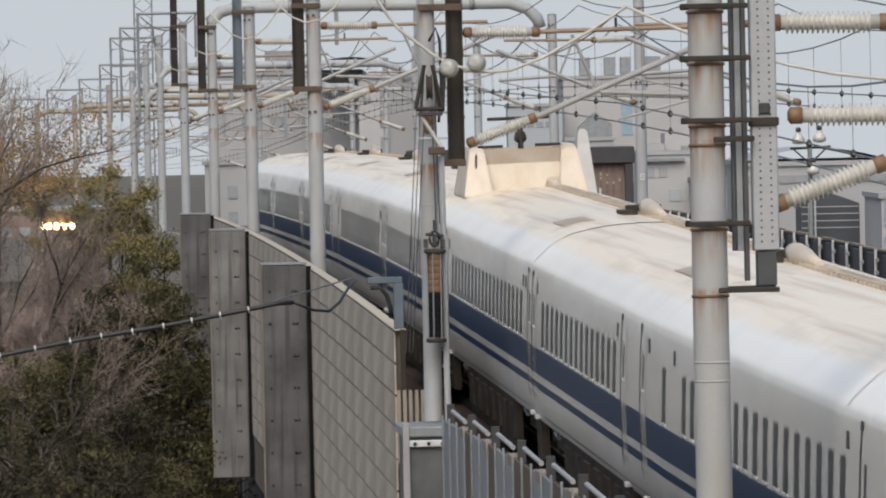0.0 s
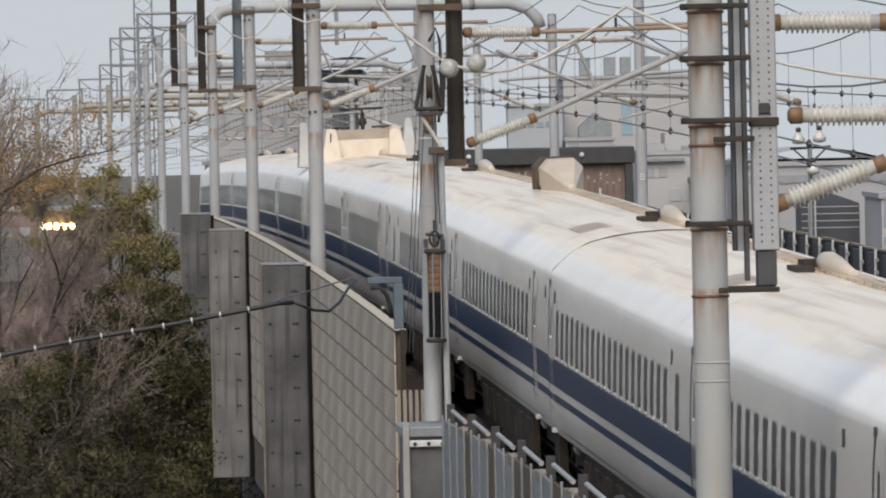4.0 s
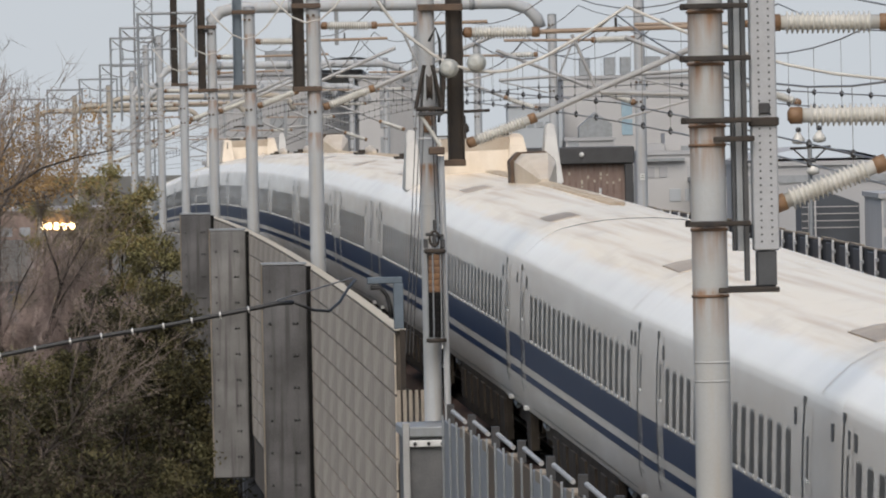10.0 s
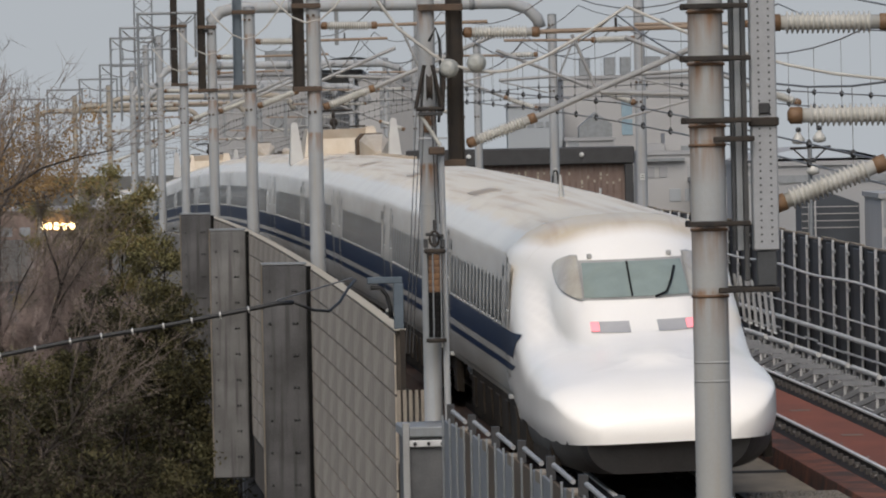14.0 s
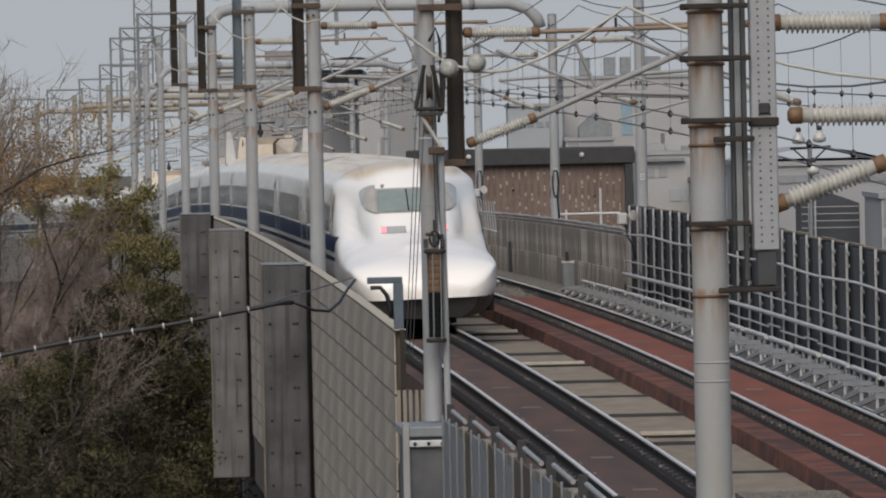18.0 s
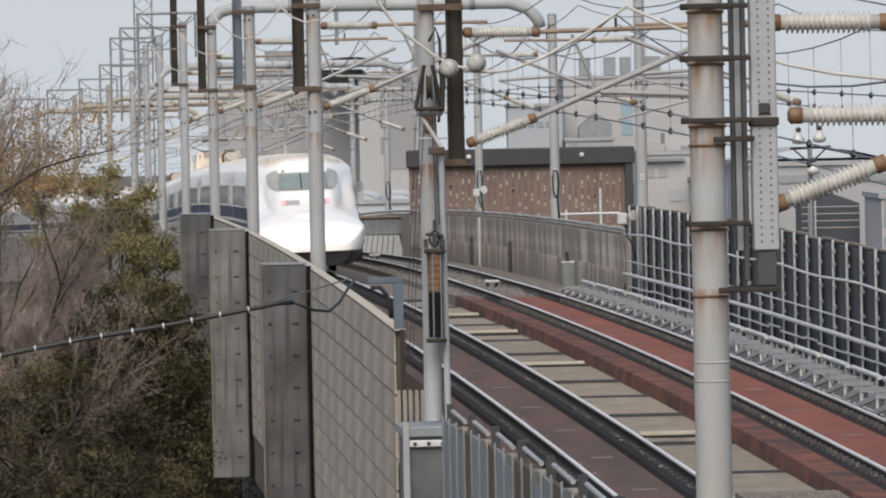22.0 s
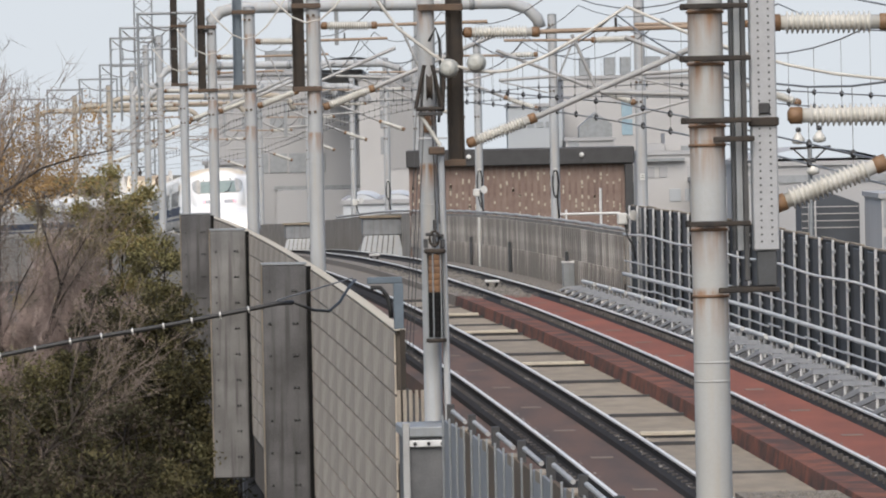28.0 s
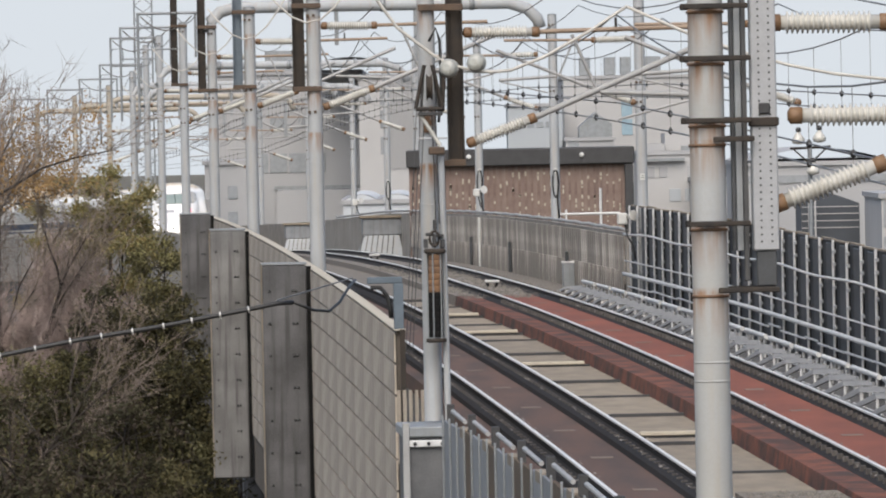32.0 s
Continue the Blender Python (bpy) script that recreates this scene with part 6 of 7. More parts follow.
for i in (4, 5, 6, 7):
    ob = tagged(part("cable_loop", tube(bmesh.new(), [(0.09 * math.cos(a * math.pi / 6), -0.16, 2.6 + 0.42 * math.sin(a * math.pi / 6)) for a in range(13)] + [(0.05, -0.16, 2.1), (0.1, -0.16, 1.4)], 0.03, 6), M["black_cable"]), "coil of black cable tied to a pole", "cable")
    ob.matrix_world = on_line(POLE_Y[i], 7.5 if i < 7 else 7.9, 0, False)


# ---- buildings beyond the line ----
def block(name, x0, x1, y0, y1, z1, mat, label, z0=-11.0):
    ob = thing(name, pose((x0 + x1) / 2, y0, 0), label, "building", "buildings beyond the line")
    h = (x1 - x0) / 2
    part("wall", box(bmesh.new(), -h, h, 0, y1 - y0, z0, z1), M[mat], ob)
    part("roof", box(bmesh.new(), -h - 0.15, h + 0.15, -0.15, y1 - y0, z1 + 0.004, z1 + 0.28), M["grey_wall"], ob)
    return ob


def panes(ob, xs, zs, w, h, mat="far_glass", name="window"):
    for x in xs:
        for z in zs:
            part(name, bevel_box(x - w / 2, x + w / 2, -0.06, -0.004, z, z + h, 0.02), M[mat], ob)


# brown ribbed shed beside the track
shed = thing("ribbed_shed", pose(3.1, 362, 0, 0, 0, 0), "trackside shed clad in brown ribbed sheet under a charcoal fascia", "building")
part("wall", box(bmesh.new(), -4.4, 4.2, 0, 8, -10, 3.3), M["brown_wall"], shed)
for k in range(34):
    part("rib", box(bmesh.new(), -0.05, 0.05, -0.07, -0.003, -10, 3.3), M["brown_rib"], shed).matrix_basis = Matrix.Translation((-4.25 + 0.25 * k, 0, 0))
part("fascia", bevel_box(-4.5, 4.6, -0.35, 8.2, 3.304, 3.98, 0.04), M["fascia"], shed, "charcoal fascia")
part("end_wall", bevel_box(4.2, 4.55, -0.3, 8, -10, 3.3, 0.03), M["fascia"], shed, "dark end wall")
for x in (-2.0, 2.5):
    part("fascia_lamp", lathe(bmesh.new(), (x, -0.36, 3.68), (x, -0.45, 3.68), [(0, 0.1), (0.6, 0.1), (1, 0.05)], 12), M["white_clip"], shed)
for k in range(170):
    bm = box(bmesh.new(), -0.035, 0.035, -0.075, -0.071, 0, 0.06 + 0.12 * random.random())
    part("fixing_mark", bm, M["lid_edge"], shed).matrix_basis = Matrix.Translation((-4.25 + 0.25 * random.randrange(34), 0, 0.4 + 2.6 * random.random()))
sg = thing("pipe_rail", pose(6.0, 352, 0), "pale pipe railing with an upright beside the shed", "railing")
part("rail", rod(bmesh.new(), (-1.6, 0, 1.42), (0.9, 0, 1.42), 0.05), M["galv"], sg)
part("post", rod(bmesh.new(), (0.15, 0, -10), (0.15, 0, 2.4), 0.05), M["galv"], sg)
part("post", rod(bmesh.new(), (-1.2, 0, -10), (-1.2, 0, 1.6), 0.04), M["galv"], sg)

b = block("grey_works", -16.0, -5.6, 640, 700, 8.9, "grey_wall", "large pale grey works building with dark window bands")
panes(b, [-2.0 + 1.35 * k for k in range(4)], [2.0], 1.2, 1.35)
panes(b, [-2.6 + 2.0 * k for k in range(3)], [5.2], 1.2, 0.7)
part("band", box(bmesh.new(), -1.0, 5.2, -0.25, -0.01, 0.8, 1.05), M["steel"], b)
part("low_wing", box(bmesh.new(), -0.6, 6.4, -12, -0.3, -11, 0.8), M["grey_wall"], b)
part("roof_plant", box(bmesh.new(), -1.5, 0.5, 1, 5, 9.2, 10.6), M["steel"], b)
b = block("grey_works", -5.55, -1.5, 620, 660, 8.4, "white_wall", "white ribbed sheet-clad hall with a curved roof")
for k in range(26):
    part("rib", box(bmesh.new(), -0.03, 0.03, -0.06, -0.003, 2.2, 8.4), M["grey_wall"], b).matrix_basis = Matrix.Translation((-0.2 + 0.085 * k * 1.0, 0, 0))
bm = bmesh.new()
prev = None
for k in range(13):
    a = math.pi * (0.15 + 0.7 * k / 12)
    row = [bm.verts.new((-2.6 + -3.2 * math.cos(a), y, 8.3 + 1.6 * math.sin(a))) for y in (-0.6, 30)]
    if prev:
        bm.faces.new((prev[0], row[0], row[1], prev[1]))
    prev = row
part("curved_roof", bm, M["steel"], b, "grey curved roof")
panes(b, [-0.35], [3.2, 5.0, 6.5], 0.45, 1.2)
# haze painted into the cladding: pale and low in contrast
b = block("arched_sheds", -6.1, -1.7, 560, 600, 0.3, "haze_grey", "sheet sheds with arched roofs, paled blue-grey for distance haze")
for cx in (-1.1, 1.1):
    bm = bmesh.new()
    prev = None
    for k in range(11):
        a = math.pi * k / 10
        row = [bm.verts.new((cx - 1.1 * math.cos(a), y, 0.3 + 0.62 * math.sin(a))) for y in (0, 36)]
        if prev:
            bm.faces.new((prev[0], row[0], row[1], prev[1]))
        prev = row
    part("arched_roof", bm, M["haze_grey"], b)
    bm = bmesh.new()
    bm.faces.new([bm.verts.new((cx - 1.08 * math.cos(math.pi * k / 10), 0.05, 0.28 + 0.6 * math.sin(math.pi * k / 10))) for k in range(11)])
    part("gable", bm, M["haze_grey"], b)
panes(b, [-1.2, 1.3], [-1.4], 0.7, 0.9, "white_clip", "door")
b = block("white_block", 10.9, 24.0, 800, 840, 9.0, "white_wall", "tall white office block with grey rooftop plant")
panes(b, [-1.0], [4.0, 5.6], 0.95, 1.4, "blue_pane")
for x, w in ((-4.6, 0.95), (-2.4, 0.95), (-1.0, 0.9), (1.4, 1.4)):
    part("rooftop_plant", bevel_box(x - w / 2, x + w / 2, 2, 5, 9.3, 10.9, 0.05), M["steel"], b)
b = block("grey_annex", 10.6, 14.7, 770, 795, 3.6, "grey_wall", "small grey annex with a gabled upper storey")
bm = bmesh.new()
vs = [bm.verts.new(v) for v in ((-0.9, -0.1, 3.9), (1.9, -0.1, 3.9), (1.9, -0.1, 5.0), (0.5, -0.1, 6.0), (-0.9, -0.1, 4.8))]
bm.faces.new(vs)
g = bmesh.ops.extrude_face_region(bm, geom=bm.faces[:])
bmesh.ops.translate(bm, verts=[v for v in g["geom"] if isinstance(v, bmesh.types.BMVert)], vec=(0, 8, 0))
part("gable", bm, M["steel"], b)
panes(b, [-1.4], [2.2], 0.9, 1.6)
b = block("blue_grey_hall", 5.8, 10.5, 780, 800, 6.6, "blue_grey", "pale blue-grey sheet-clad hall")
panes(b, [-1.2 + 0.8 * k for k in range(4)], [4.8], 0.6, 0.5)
b = block("white_block", 17.5, 23.5, 600, 640, 0.8, "white_wall", "low white building with stepped roofs beside the line")
panes(b, [-2.0, -0.5, 1.0, 2.3], [-2.4], 0.9, 1.2)
part("upper_storey", box(bmesh.new(), -1.0, 2.9, 3, 20, 1.1, 2.4), M["white_wall"], b)
b = block("white_block", 14.0, 19.5, 640, 660, 2.7, "white_wall", "low white building with stepped roofs and small vents")
part("upper_storey", box(bmesh.new(), -0.9, 1.9, 2, 14, 2.99, 4.2), M["white_wall"], b)
part("roof_step", box(bmesh.new(), -2.5, -0.95, 1, 9, 2.99, 3.5), M["grey_wall"], b)
part("roof_vent", box(bmesh.new(), 0.2, 1.2, 0.6, 1.9, 2.99, 3.3), M["steel"], b)
# panes take wall colours, which paints the haze over them
panes(b, [-2.0, -1.1, 0.9, 1.8], [1.1], 0.6, 0.8, "grey_wall")
panes(b, [-0.3, 0.8], [-0.6], 0.8, 0.9, "blue_grey")
part("eave", box(bmesh.new(), -2.75, 0.4, -0.5, -0.02, 2.25, 2.45), M["steel"], b)
b = block("curved_hall", 18.2, 26.5, 540, 580, 2.2, "grey_wall", "long pale hall with a low curved roof and dark window band")
part("window_band", box(bmesh.new(), -4.1, 4.1, -0.08, -0.004, 1.2, 1.65), M["far_glass"], b)
bm = bmesh.new()
prev = None
for k in range(13):
    t = k / 12
    row = [bm.verts.new((-4.3 + 8.6 * t, y, 2.5 + 0.75 * math.sin(math.pi * t))) for y in (-0.3, 40)]
    if prev:
        bm.faces.new((prev[0], row[0], row[1], prev[1]))
    prev = row
part("curved_roof", bm, M["grey_wall"], b)
b = thing("dark_house", pose(22.3, 520, 0), "dark slate-clad house with white bands and a low gable", "building", "buildings beyond the line")
bm = bmesh.new()
vs = [bm.verts.new(v) for v in ((-1.75, 0, -11), (1.6, 0, -11), (1.6, 0, 0.1), (0.0, 0, 0.7), (-1.75, 0, 0.55))]
bm.faces.new(vs)
g = bmesh.ops.extrude_face_region(bm, geom=bm.faces[:])
bmesh.ops.translate(bm, verts=[v for v in g["geom"] if isinstance(v, bmesh.types.BMVert)], vec=(0, 8, 0))
bmesh.ops.recalc_face_normals(bm, faces=bm.faces[:])
part("wall", bm, M["slate"], b)
for z in (-1.3, -0.9, -0.5, -0.1):
    part("band", box(bmesh.new(), -1.7, 1.55, -0.05, -0.003, z, z + 0.05), M["white_wall"], b)
for x in (-1.3, -0.95):
    part("post", box(bmesh.new(), x - 0.05, x + 0.05, -0.4, -0.3, -11, 0.3), M["white_wall"], b)
b = block("window_hall", 24.2, 30.0, 500, 520, 0.5, "white_wall", "white hall with tall glazed bays")
panes(b, [-2.4 + 1.0 * k for k in range(5)], [-3.0, -1.1], 0.8, 1.4)
b = block("far_flats", -14.6, -11.8, 560, 580, 2.9, "grey_wall", "small pale grey block behind the track")
panes(b, [-0.8, 0.3], [-0.8, 0.8], 0.6, 0.8)
b = block("far_flats", -60.0, -34.0, 1000, 1030, -3.2, "brown_wall", "low brown building far behind the trees")
panes(b, [-11 + 2.0 * k for k in range(11)], [-6.0], 1.2, 1.0)
lamps = thing("floodlights", pose(-40.2, 946, -4.4), "row of lit warm floodlights far beyond the track", "floodlight")
for k in range(5):
    part("lamp", lathe(bmesh.new(), (-1.6 + 0.8 * k, 0, 0), (-1.6 + 0.8 * k, -0.3, 0), [(0, 0.2), (0.6, 0.36), (1, 0.3)], 12), M["lamp_warm"], lamps, "lit warm lamp")
part("board", bevel_box(-2.2, 2.2, 0.1, 0.4, -0.6, 1.6, 0.05), M["ochre"], lamps)

# tall lattice mast far behind
mast = thing("lattice_mast", pose(-20.8, 640, 0), "tall slender steel lattice mast far behind the line", "mast")
for sx in (-0.62, 0.62):
    part("leg", rod(bmesh.new(), (sx, 0, -11), (sx, 0, 16), 0.06), M["steel"], mast)
for k in range(18):
    z = -2 + k * 1.0
    part("brace", rod(bmesh.new(), (-0.62, 0, z), (0.62, 0, z + 1.0), 0.035, n=5), M["steel"], mast)
    part("brace", rod(bmesh.new(), (0.62, 0, z), (-0.62, 0, z + 1.0), 0.035, n=5), M["steel"], mast)

# utility pole with three bell insulators beyond the noise barrier
up = thing("utility_pole", pose(13.2, 325, 0), "dark utility pole with three white bell insulators on a crossarm", "utility pole")
part("pole", rod(bmesh.new(), (0, 0, -11), (0, 0, 4.1), 0.1, 0.08), M["steel"], up)
part("crossarm", rod(bmesh.new(), (-0.7, 0, 3.85), (0.75, 0, 3.9), 0.045), M["dark"], up)
for sx in (-1, 1):
    part("brace", rod(bmesh.new(), (sx * 0.6, 0, 3.85), (0, 0, 3.3), 0.03), M["dark"], up)
for x, z in ((-0.4, 4.0), (0.35, 4.05), (0.1, 2.9)):
    part("bell_insulator", lathe(bmesh.new(), (x, -0.1, z), (x, -0.1, z + 0.45), [(0, 0.05), (0.1, 0.22), (0.4, 0.24), (0.7, 0.15), (1, 0.05)], 14), M["porcelain"], up, "white bell insulator")
    part("insulator_cap", lathe(bmesh.new(), (x, -0.1, z + 0.45), (x, -0.1, z + 0.62), [(0, 0.1), (0.7, 0.1), (1, 0.03)], 10), M["fascia"], up)


# ---- trees and scrub beside the viaduct ----
def twigs(name, starts, ways, lengths, radii, mat, parent, label=""):
    """Thin three-sided tapered twigs in one mesh."""
    n = len(starts)
    ref = np.where(np.abs(ways[:, 2:3]) < 0.9, np.array([[0, 0, 1.0]]), np.array([[1.0, 0, 0]]))
    u = np.cross(ways, ref)
    u /= np.linalg.norm(u, axis=1, keepdims=True)
    w = np.cross(ways, u)
    verts = np.empty((n, 4, 3))
    for k in range(3):
        a = 2 * math.pi * k / 3
        verts[:, k] = starts + (u * math.cos(a) + w * math.sin(a)) * radii[:, None]
    verts[:, 3] = starts + ways * lengths[:, None]
    base = np.arange(n)[:, None] * 4
    faces = np.concatenate([base + np.array([[a, b, 3]]) for a, b in ((0, 1), (1, 2), (2, 0))])
    me = bpy.data.meshes.new(name)
    me.from_pydata(verts.reshape(-1, 3).tolist(), [], faces.tolist())
    me.materials.append(mat)
    return part(name, me, None, parent, label)


def leaves(name, centres, size, mat, parent, label="", rng=None):
    n = len(centres)
    a = rng.normal(size=(n, 3))
    a /= np.linalg.norm(a, axis=1, keepdims=True)
    b = np.cross(a, rng.normal(size=(n, 3)))
    b /= np.linalg.norm(b, axis=1, keepdims=True)
    s = size * rng.uniform(0.6, 1.4, n)[:, None]
    verts = np.stack([centres - a * s, centres + b * s * 0.45, centres + a * s, centres - b * s * 0.45], axis=1)
    base = np.arange(n)[:, None] * 4
    faces = base + np.array([[0, 1, 2, 3]])
    me = bpy.data.meshes.new(name)
    me.from_pydata(verts.reshape(-1, 3).tolist(), [], faces.tolist())
    me.materials.append(mat)
    return part(name, me, None, parent, label)


def branch(rng, segs, p, d, length, r, depth, droop=0.0):
    """Recursive limbs; collects (start, end, r0, r1)."""
    n = 4
    for k in range(n):
        q = p + d * (length / n)
        segs.append((p.copy(), q.copy(), r * (1 - 0.6 * k / n), r * (1 - 0.6 * (k + 1) / n)))
        if depth > 0 and k >= 1:
            for _ in range(2 if depth > 1 else 3):
                side = Vector(rng.normal(size=3))
                dd = (d + side.normalized() * rng.uniform(0.45, 0.9) + Vector((0, 0, 0.15))).normalized()
                branch(rng, segs, q, dd, length * rng.uniform(0.42, 0.68), r * 0.45, depth - 1, droop)
        d = (d + Vector(rng.normal(size=3)) * 0.13 + Vector((0, 0, 0.05 - droop))).normalized()
        p = q


def bare_tree(name, base, lean, height, r, seed, label, mat="bark", twig_mat="twig", tips=5, tip_len=0.7, leaf=None, depth=3):
    rng = np.random.default_rng(seed)
    ob = thing(name, pose(*base), label, "tree", "trees beside the viaduct")
    segs = []
    d = Vector(lean).normalized()
    branch(rng, segs, Vector((0, 0, 0)), d, height, r, depth)
    bm = bmesh.new()
    big = [s for s in segs if s[2] > 0.02]
    for a, b, r0, r1 in big:
        rod(bm, a, b, r0, r1, 6, caps=False)
    part("trunk", bm, M[mat], ob, "dark trunk and limbs")
    st, wy, ln, rd = [], [], [], []
    for a, b, r0, r1 in segs:
        if r0 <= 0.02:
            v = b - a
            st.append(a), wy.append(v.normalized()), ln.append(v.length * 1.3), rd.append(max(0.008, r0))
        if r0 < 0.06:
            for _ in range(tips):
                t = rng.random()
                w = ((b - a).normalized() + Vector(rng.normal(size=3)) * 1.0 + Vector((0, 0, 0.1))).normalized()
                st.append(a.lerp(b, t)), wy.append(w), ln.append(tip_len * rng.uniform(0.4, 1.2)), rd.append(0.0075)
    st, wy = np.array([tuple(v) for v in st]), np.array([tuple(v) for v in wy])
    twigs("crown", st, wy, np.array(ln), np.array(rd), M[twig_mat], ob, "fine bare twigs")
    if leaf:
        ends = st + wy * np.array(ln)[:, None]
        pick = ends[rng.random(len(ends)) < leaf[1]]
        high = pick[:, 2] + base[2]
        pick = pick[(high > leaf[4]) & (high < leaf[4] + 2.0 + 0.6 * np.sin(pick[:, 0] * 3))]
        if leaf[3] is not None:
            pick = pick[(np.sin(pick[:, 0] * 1.7 + 0.8) + np.sin(pick[:, 2] * 1.9) + np.sin(pick[:, 1] * 1.1)) > leaf[3]]
        cs = np.repeat(pick, 8, axis=0) + rng.normal(size=(len(pick) * 8, 3)) * 0.14
        leaves("foliage", cs, leaf[2], M[leaf[0]], ob, "sparse dry leaves", rng)
    return ob


def leafy(name, base, clumps, seed, label, mats, per=900, size=0.07, category="shrub"):
    """Evergreen: trunk, limbs to every clump, and clouds of leaves with gaps."""
    rng = np.random.default_rng(seed)
    ob = thing(name, pose(*base), label, category, "trees beside the viaduct")
    bm = bmesh.new()
    pts = []
    for cx, cy, cz, cr in clumps:
        c = Vector((cx, cy, cz))
        rod(bm, (cx * 0.15, cy * 0.15, -1.0), c, 0.07, 0.02, 5, caps=False)
        for _ in range(7):
            e = c + Vector(rng.normal(size=3)) * cr * 0.62
            rod(bm, c, e, 0.025, 0.008, 4, caps=False)
            k = rng.normal(size=(per // 7, 3))
            k /= np.linalg.norm(k, axis=1, keepdims=True)
            k *= (np.abs(rng.normal(size=(per // 7, 1))) ** 0.8) * cr * 0.36
            k[:, 2] *= 0.75
            pts.append(k + np.array(e))
    part("trunk", bm, M["bark"], ob, "dark stems")
    pts = np.concatenate(pts)
    side = rng.random(len(pts)) < 0.62
    leaves("crown", pts[side], size, M[mats[0]], ob, "dense small leaves", rng)
    leaves("crown", pts[~side], size, M[mats[1]], ob, "lighter leaf tips", rng)
    return ob


bare_tree("bare_tree", (-13.6, 232, -11), (0.05, 0.0, 1), 9.4, 0.2, 3, "bare winter tree with ochre remnant leaves beside the viaduct", tips=5, leaf=("ochre", 0.9, 0.05, -0.6, 3.1))
bare_tree("bare_tree", (-11.2, 246, -11), (0.02, 0.0, 1), 8.2, 0.17, 8, "bare winter tree with ochre remnant leaves beside the viaduct", tips=5, leaf=("ochre", 0.9, 0.05, -0.6, 3.3))
bare_tree("bare_tree", (-13.6, 252, -11), (0.03, 0.0, 1), 6.6, 0.15, 12, "bare winter tree with reddish twigs beside the viaduct", twig_mat="twig_pink", tips=12)
bare_tree("bare_tree", (-11.6, 256, -11), (0.0, 0.0, 1), 6.2, 0.14, 21, "bare winter tree with reddish twigs beside the viaduct", twig_mat="twig_pink", tips=12)
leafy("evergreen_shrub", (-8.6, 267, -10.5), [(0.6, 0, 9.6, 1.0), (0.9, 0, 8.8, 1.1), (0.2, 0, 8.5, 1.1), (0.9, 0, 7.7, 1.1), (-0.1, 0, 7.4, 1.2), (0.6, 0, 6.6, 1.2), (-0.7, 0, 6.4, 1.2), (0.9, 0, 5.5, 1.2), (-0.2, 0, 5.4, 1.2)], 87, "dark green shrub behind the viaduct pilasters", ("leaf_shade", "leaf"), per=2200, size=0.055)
bare_tree("bare_tree", (-12.3, 248, -11), (0.0, 0.0, 1), 5.4, 0.13, 33, "bare winter tree with grey-brown twigs beside the viaduct", twig_mat="twig", tips=12)
bare_tree("bare_tree", (-15.0, 262, -11), (0.1, 0.0, 1), 9.0, 0.18, 41, "bare winter tree with ochre remnant leaves beside the viaduct", tips=5, leaf=("ochre", 0.8, 0.05, -0.3, 3.5))
bare_tree("bare_tree", (-11.3, 245, -7.3), (0.03, 0.0, 1), 4.1, 0.09, 103, "low bare tree with a dense haze of reddish twigs", mat="twig", twig_mat="twig_pink", tips=14)
bare_tree("bare_tree", (-9.9, 249, -7.3), (-0.03, 0.0, 1), 3.9, 0.09, 107, "low bare tree with a dense haze of reddish twigs", mat="twig", twig_mat="twig_pink", tips=14)
leafy("evergreen_tree", (-10.0, 276, -3), [(-0.2, 0, 6.3, 0.8), (0.3, 0.3, 5.6, 0.9), (-0.7, 0.2, 5.3, 0.9), (-0.1, -0.2, 4.7, 1.0), (-1.3, 0, 4.3, 0.9), (-1.5, 0, 3.7, 0.9), (0.7, 0, 4.6, 0.9), (1.1, 0.3, 3.7, 0.9), (-1.0, 0.2, 3.3, 1.0), (0.2, 0, 3.5, 1.1), (1.2, 0, 2.6, 1.0), (0.2, 0, 2.2, 1.1), (-0.9, 0, 2.1, 1.0)], 5, "dense olive-green evergreen tree beside the viaduct wall", ("leaf", "leaf_olive"), per=4600, size=0.055, category="tree")
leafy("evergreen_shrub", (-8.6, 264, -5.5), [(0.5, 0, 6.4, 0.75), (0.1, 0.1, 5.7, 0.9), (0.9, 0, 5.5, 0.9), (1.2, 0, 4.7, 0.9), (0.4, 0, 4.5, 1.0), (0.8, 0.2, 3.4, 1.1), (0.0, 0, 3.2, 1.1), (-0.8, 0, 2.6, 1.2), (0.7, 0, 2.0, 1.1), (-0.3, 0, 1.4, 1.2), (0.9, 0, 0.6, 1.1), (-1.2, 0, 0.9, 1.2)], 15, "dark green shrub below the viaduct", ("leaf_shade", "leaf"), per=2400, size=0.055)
# lower shrubs use the shaded leaf copies: their shade is in the colour
leafy("evergreen_shrub", (-8.8, 216, -8), [(-2.6, 0, 3.0, 1.3), (-3.4, 0, 2.0, 1.3), (-3.0, 0.3, 0.8, 1.3), (-1.4, 0, 0.8, 1.3), (0.2, 0, 0.9, 1.3), (1.6, 0, 0.4, 1.3), (0.4, 0, 3.9, 1.1), (1.3, 0.2, 4.4, 1.0), (2.0, 0, 3.2, 1.1), (-0.6, 0, 3.0, 1.2), (0.7, 0, 2.6, 1.1), (-1.7, 0, 2.4, 1.2), (1.6, 0, 1.9, 1.1), (-2.4, 0, 1.6, 1.2), (2.3, 0.2, 4.9, 0.9)], 25, "green shrub below the viaduct, shade put into its leaf colour", ("leaf_shade", "leaf_shade"), per=2400, size=0.06)
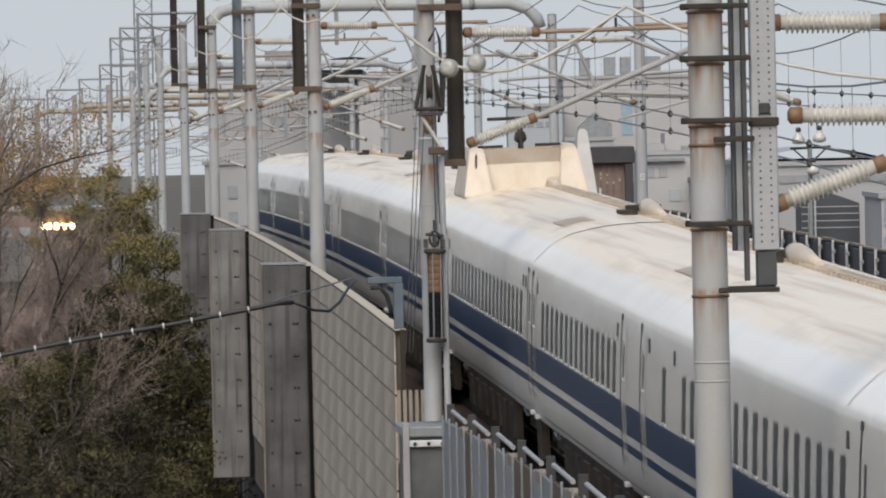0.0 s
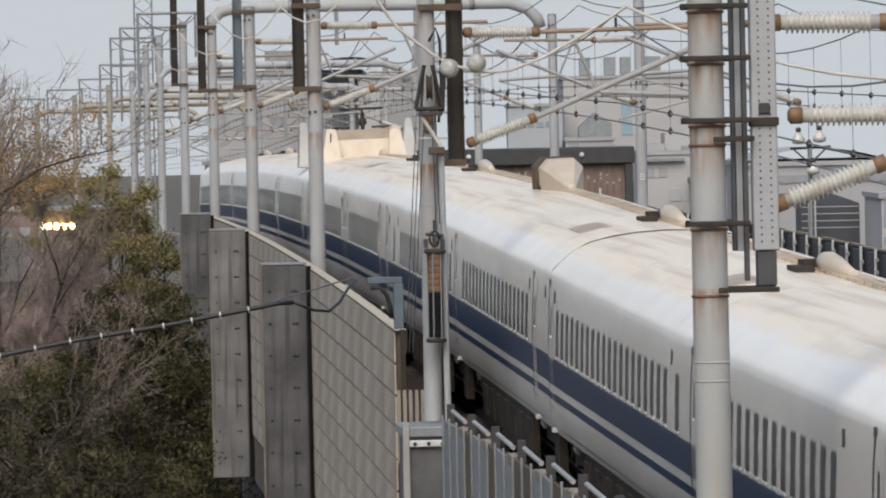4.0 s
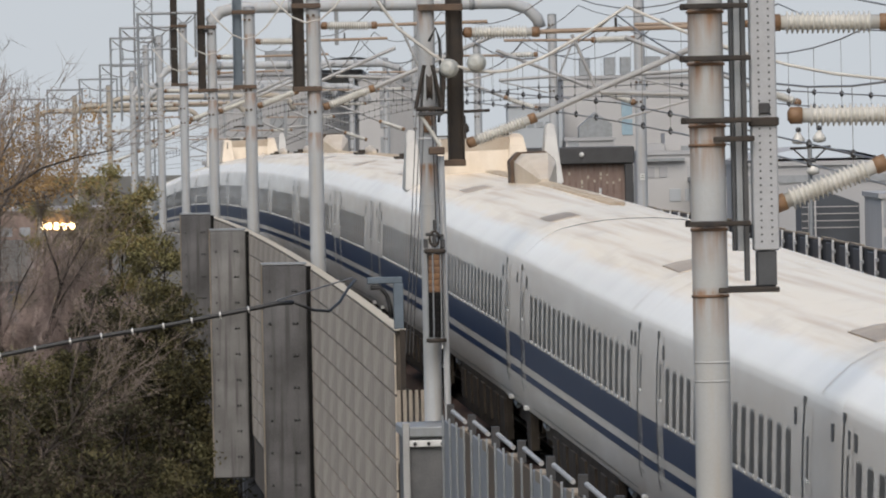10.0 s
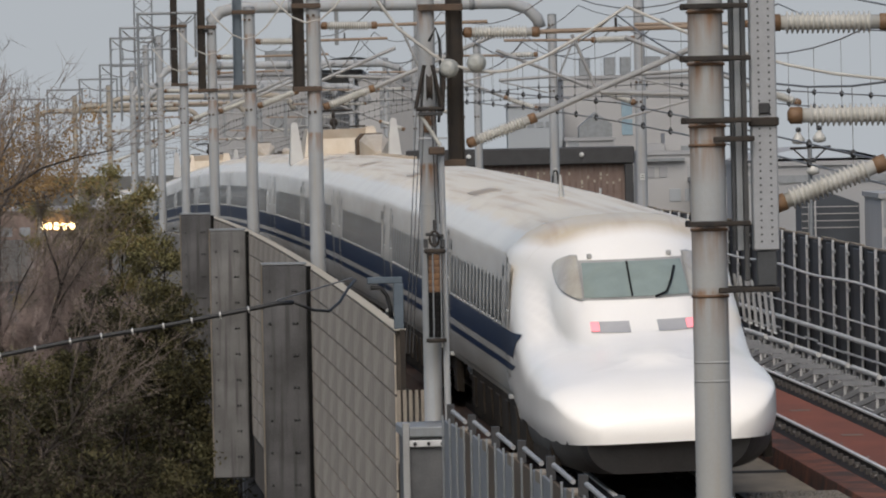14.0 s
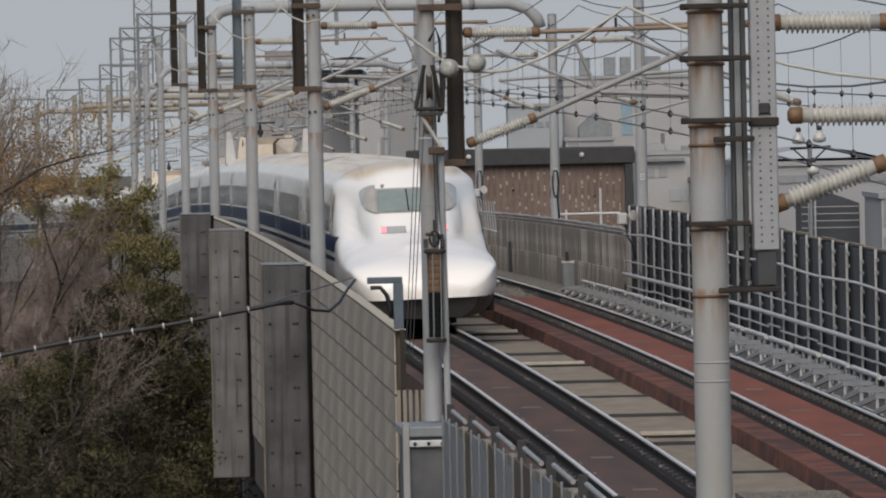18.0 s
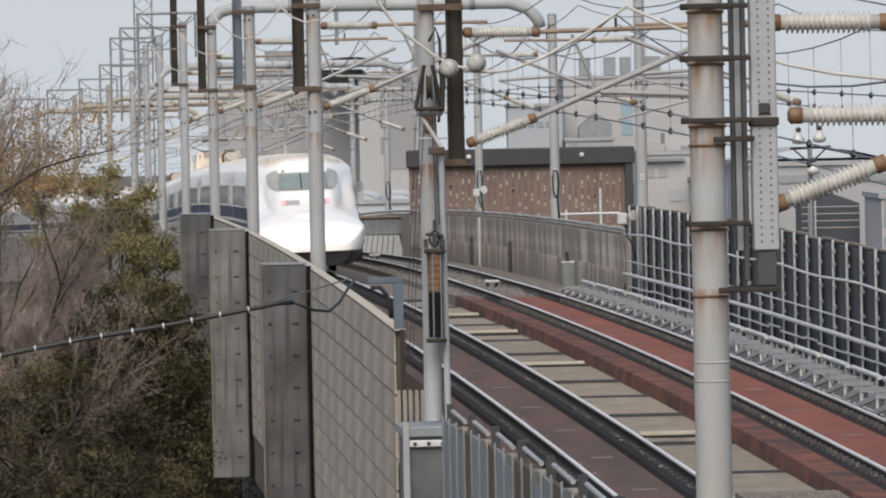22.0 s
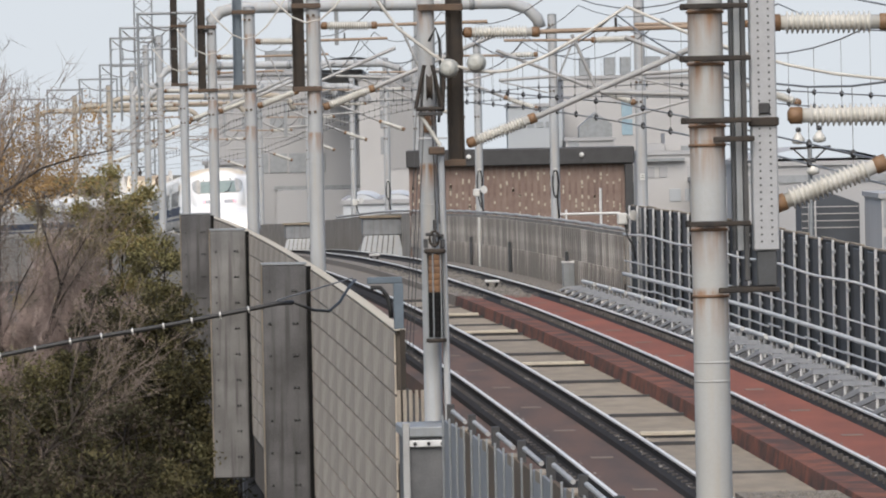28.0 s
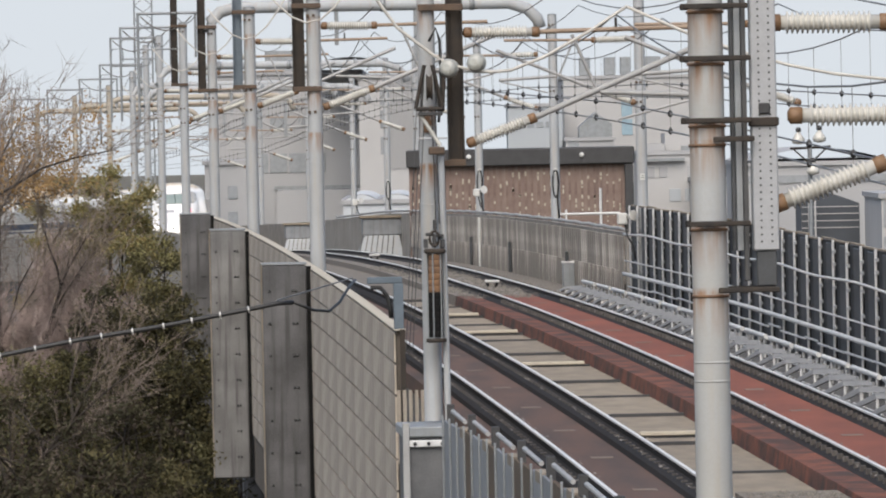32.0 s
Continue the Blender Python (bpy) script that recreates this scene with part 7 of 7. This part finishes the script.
# backing thickets added in shaded colours to keep the gaps dark
leafy("evergreen_shrub", (-12.0, 260, -6), [(-2.0 + 1.1 * k, 0.5 * (k % 2), 2.2 + 1.1 * math.sin(k * 1.7), 1.5) for k in range(7)] + [(-2.0 + 1.1 * k, 0.5 * (k % 2), 0.0, 1.6) for k in range(7)], 35, "scrub thicket added behind the bare trees, coloured for deep shade", ("leaf_deep_shade", "scrub"), per=2000, size=0.07)
leafy("evergreen_shrub", (-10.0, 272, -9), [(-4.0 + 1.3 * k, 0.5 * (k % 2), 1.0 + 0.8 * math.sin(k * 2.1), 1.7) for k in range(7)] + [(-4 + 1.3 * k, 0, 3.0, 1.7) for k in range(7)], 45, "scrub thicket added behind the bare trees, coloured for deep shade", ("leaf_deep_shade", "scrub"), per=2000, size=0.08)
leafy("evergreen_shrub", (-7.3, 236, -10), [(-1.9, 0, 9.2, 0.9), (-1.0, 0.2, 9.6, 0.9), (-0.2, 0, 9.9, 0.9), (0.5, 0, 9.5, 0.8), (-2.2, 0, 8.2, 1.0), (-1.2, 0, 8.4, 1.0), (-0.2, 0.2, 8.6, 1.0), (0.5, 0, 8.3, 0.8), (-2.2, 0, 7.1, 1.1), (-1.0, 0, 7.2, 1.1), (0.1, 0, 7.2, 1.0), (0.6, 0, 6.6, 0.9), (-1.8, 0, 6.0, 1.1), (-0.6, 0, 6.0, 1.1), (0.4, 0, 5.6, 1.0)], 93, "green shrub between the bare trees and the pilasters, leaves darkened for shade", ("leaf_deep_shade", "leaf_shade"), per=2000, size=0.055)
leafy("evergreen_shrub", (-7.6, 206, -9), [(-2.6 + 0.95 * k, 0.4 * (k % 2), 6.6 + 0.5 * math.sin(k * 2.3), 1.0) for k in range(4)] + [(-2.8 + 0.95 * k, 0.3 * (k % 2), 5.6, 1.1) for k in range(4)] + [(-2.8 + 0.95 * k, 0, 4.6, 1.1) for k in range(4)], 65, "green and brown undergrowth at the foot of the viaduct, darkened for shade", ("leaf_deep_shade", "scrub"), per=1500, size=0.055)
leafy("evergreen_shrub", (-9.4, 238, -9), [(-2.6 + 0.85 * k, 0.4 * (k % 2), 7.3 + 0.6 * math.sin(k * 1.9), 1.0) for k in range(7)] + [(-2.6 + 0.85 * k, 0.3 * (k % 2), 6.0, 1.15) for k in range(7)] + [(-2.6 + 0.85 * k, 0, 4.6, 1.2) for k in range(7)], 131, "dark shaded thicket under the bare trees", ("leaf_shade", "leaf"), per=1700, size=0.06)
bare_tree("bare_tree", (-10.6, 231, -7.2), (0.15, 0.0, 1), 2.6, 0.06, 139, "low bare bush with pale arching branches", mat="twig", twig_mat="twig", tips=3, depth=2)

# far woods and roofs along the horizon on the left
rng = np.random.default_rng(77)
wood = thing("far_wood", pose(0, 760, 0), "far leafless wood along the horizon", "wood")
cs = np.stack([rng.uniform(-75, -14, 9000), rng.uniform(0, 40, 9000), np.zeros(9000)], axis=1)
cs[:, 2] = -11 + rng.random(9000) ** 0.7 * (4.0 + 0.8 * np.sin(cs[:, 0] * 0.35) + 0.5 * np.sin(cs[:, 0] * 1.1))
wy = rng.normal(size=(9000, 3)) * np.array([[0.6, 0.6, 0.6]]) + np.array([[0, 0, 0.5]])
wy /= np.linalg.norm(wy, axis=1, keepdims=True)
tagged(twigs("crown", cs, wy, rng.uniform(1.2, 3.0, 9000), rng.uniform(0.05, 0.16, 9000), M["twig"], wood), kind="stuff")

# hazy sky on the horizon
bd = bmesh.new()
prev = None
for k in range(25):
    a = radians(-24 + 48 * k / 24)
    row = [bd.verts.new((3600 * math.sin(a), 3600 * math.cos(a), z)) for z in (-60, 500)]
    if prev:
        bd.faces.new((prev[0], row[0], row[1], prev[1]))
    prev = row
tagged(part("backdrop", bd, M["sky_haze"]), "pale blue-grey hazy winter sky", "sky", kind="structure")

motions()
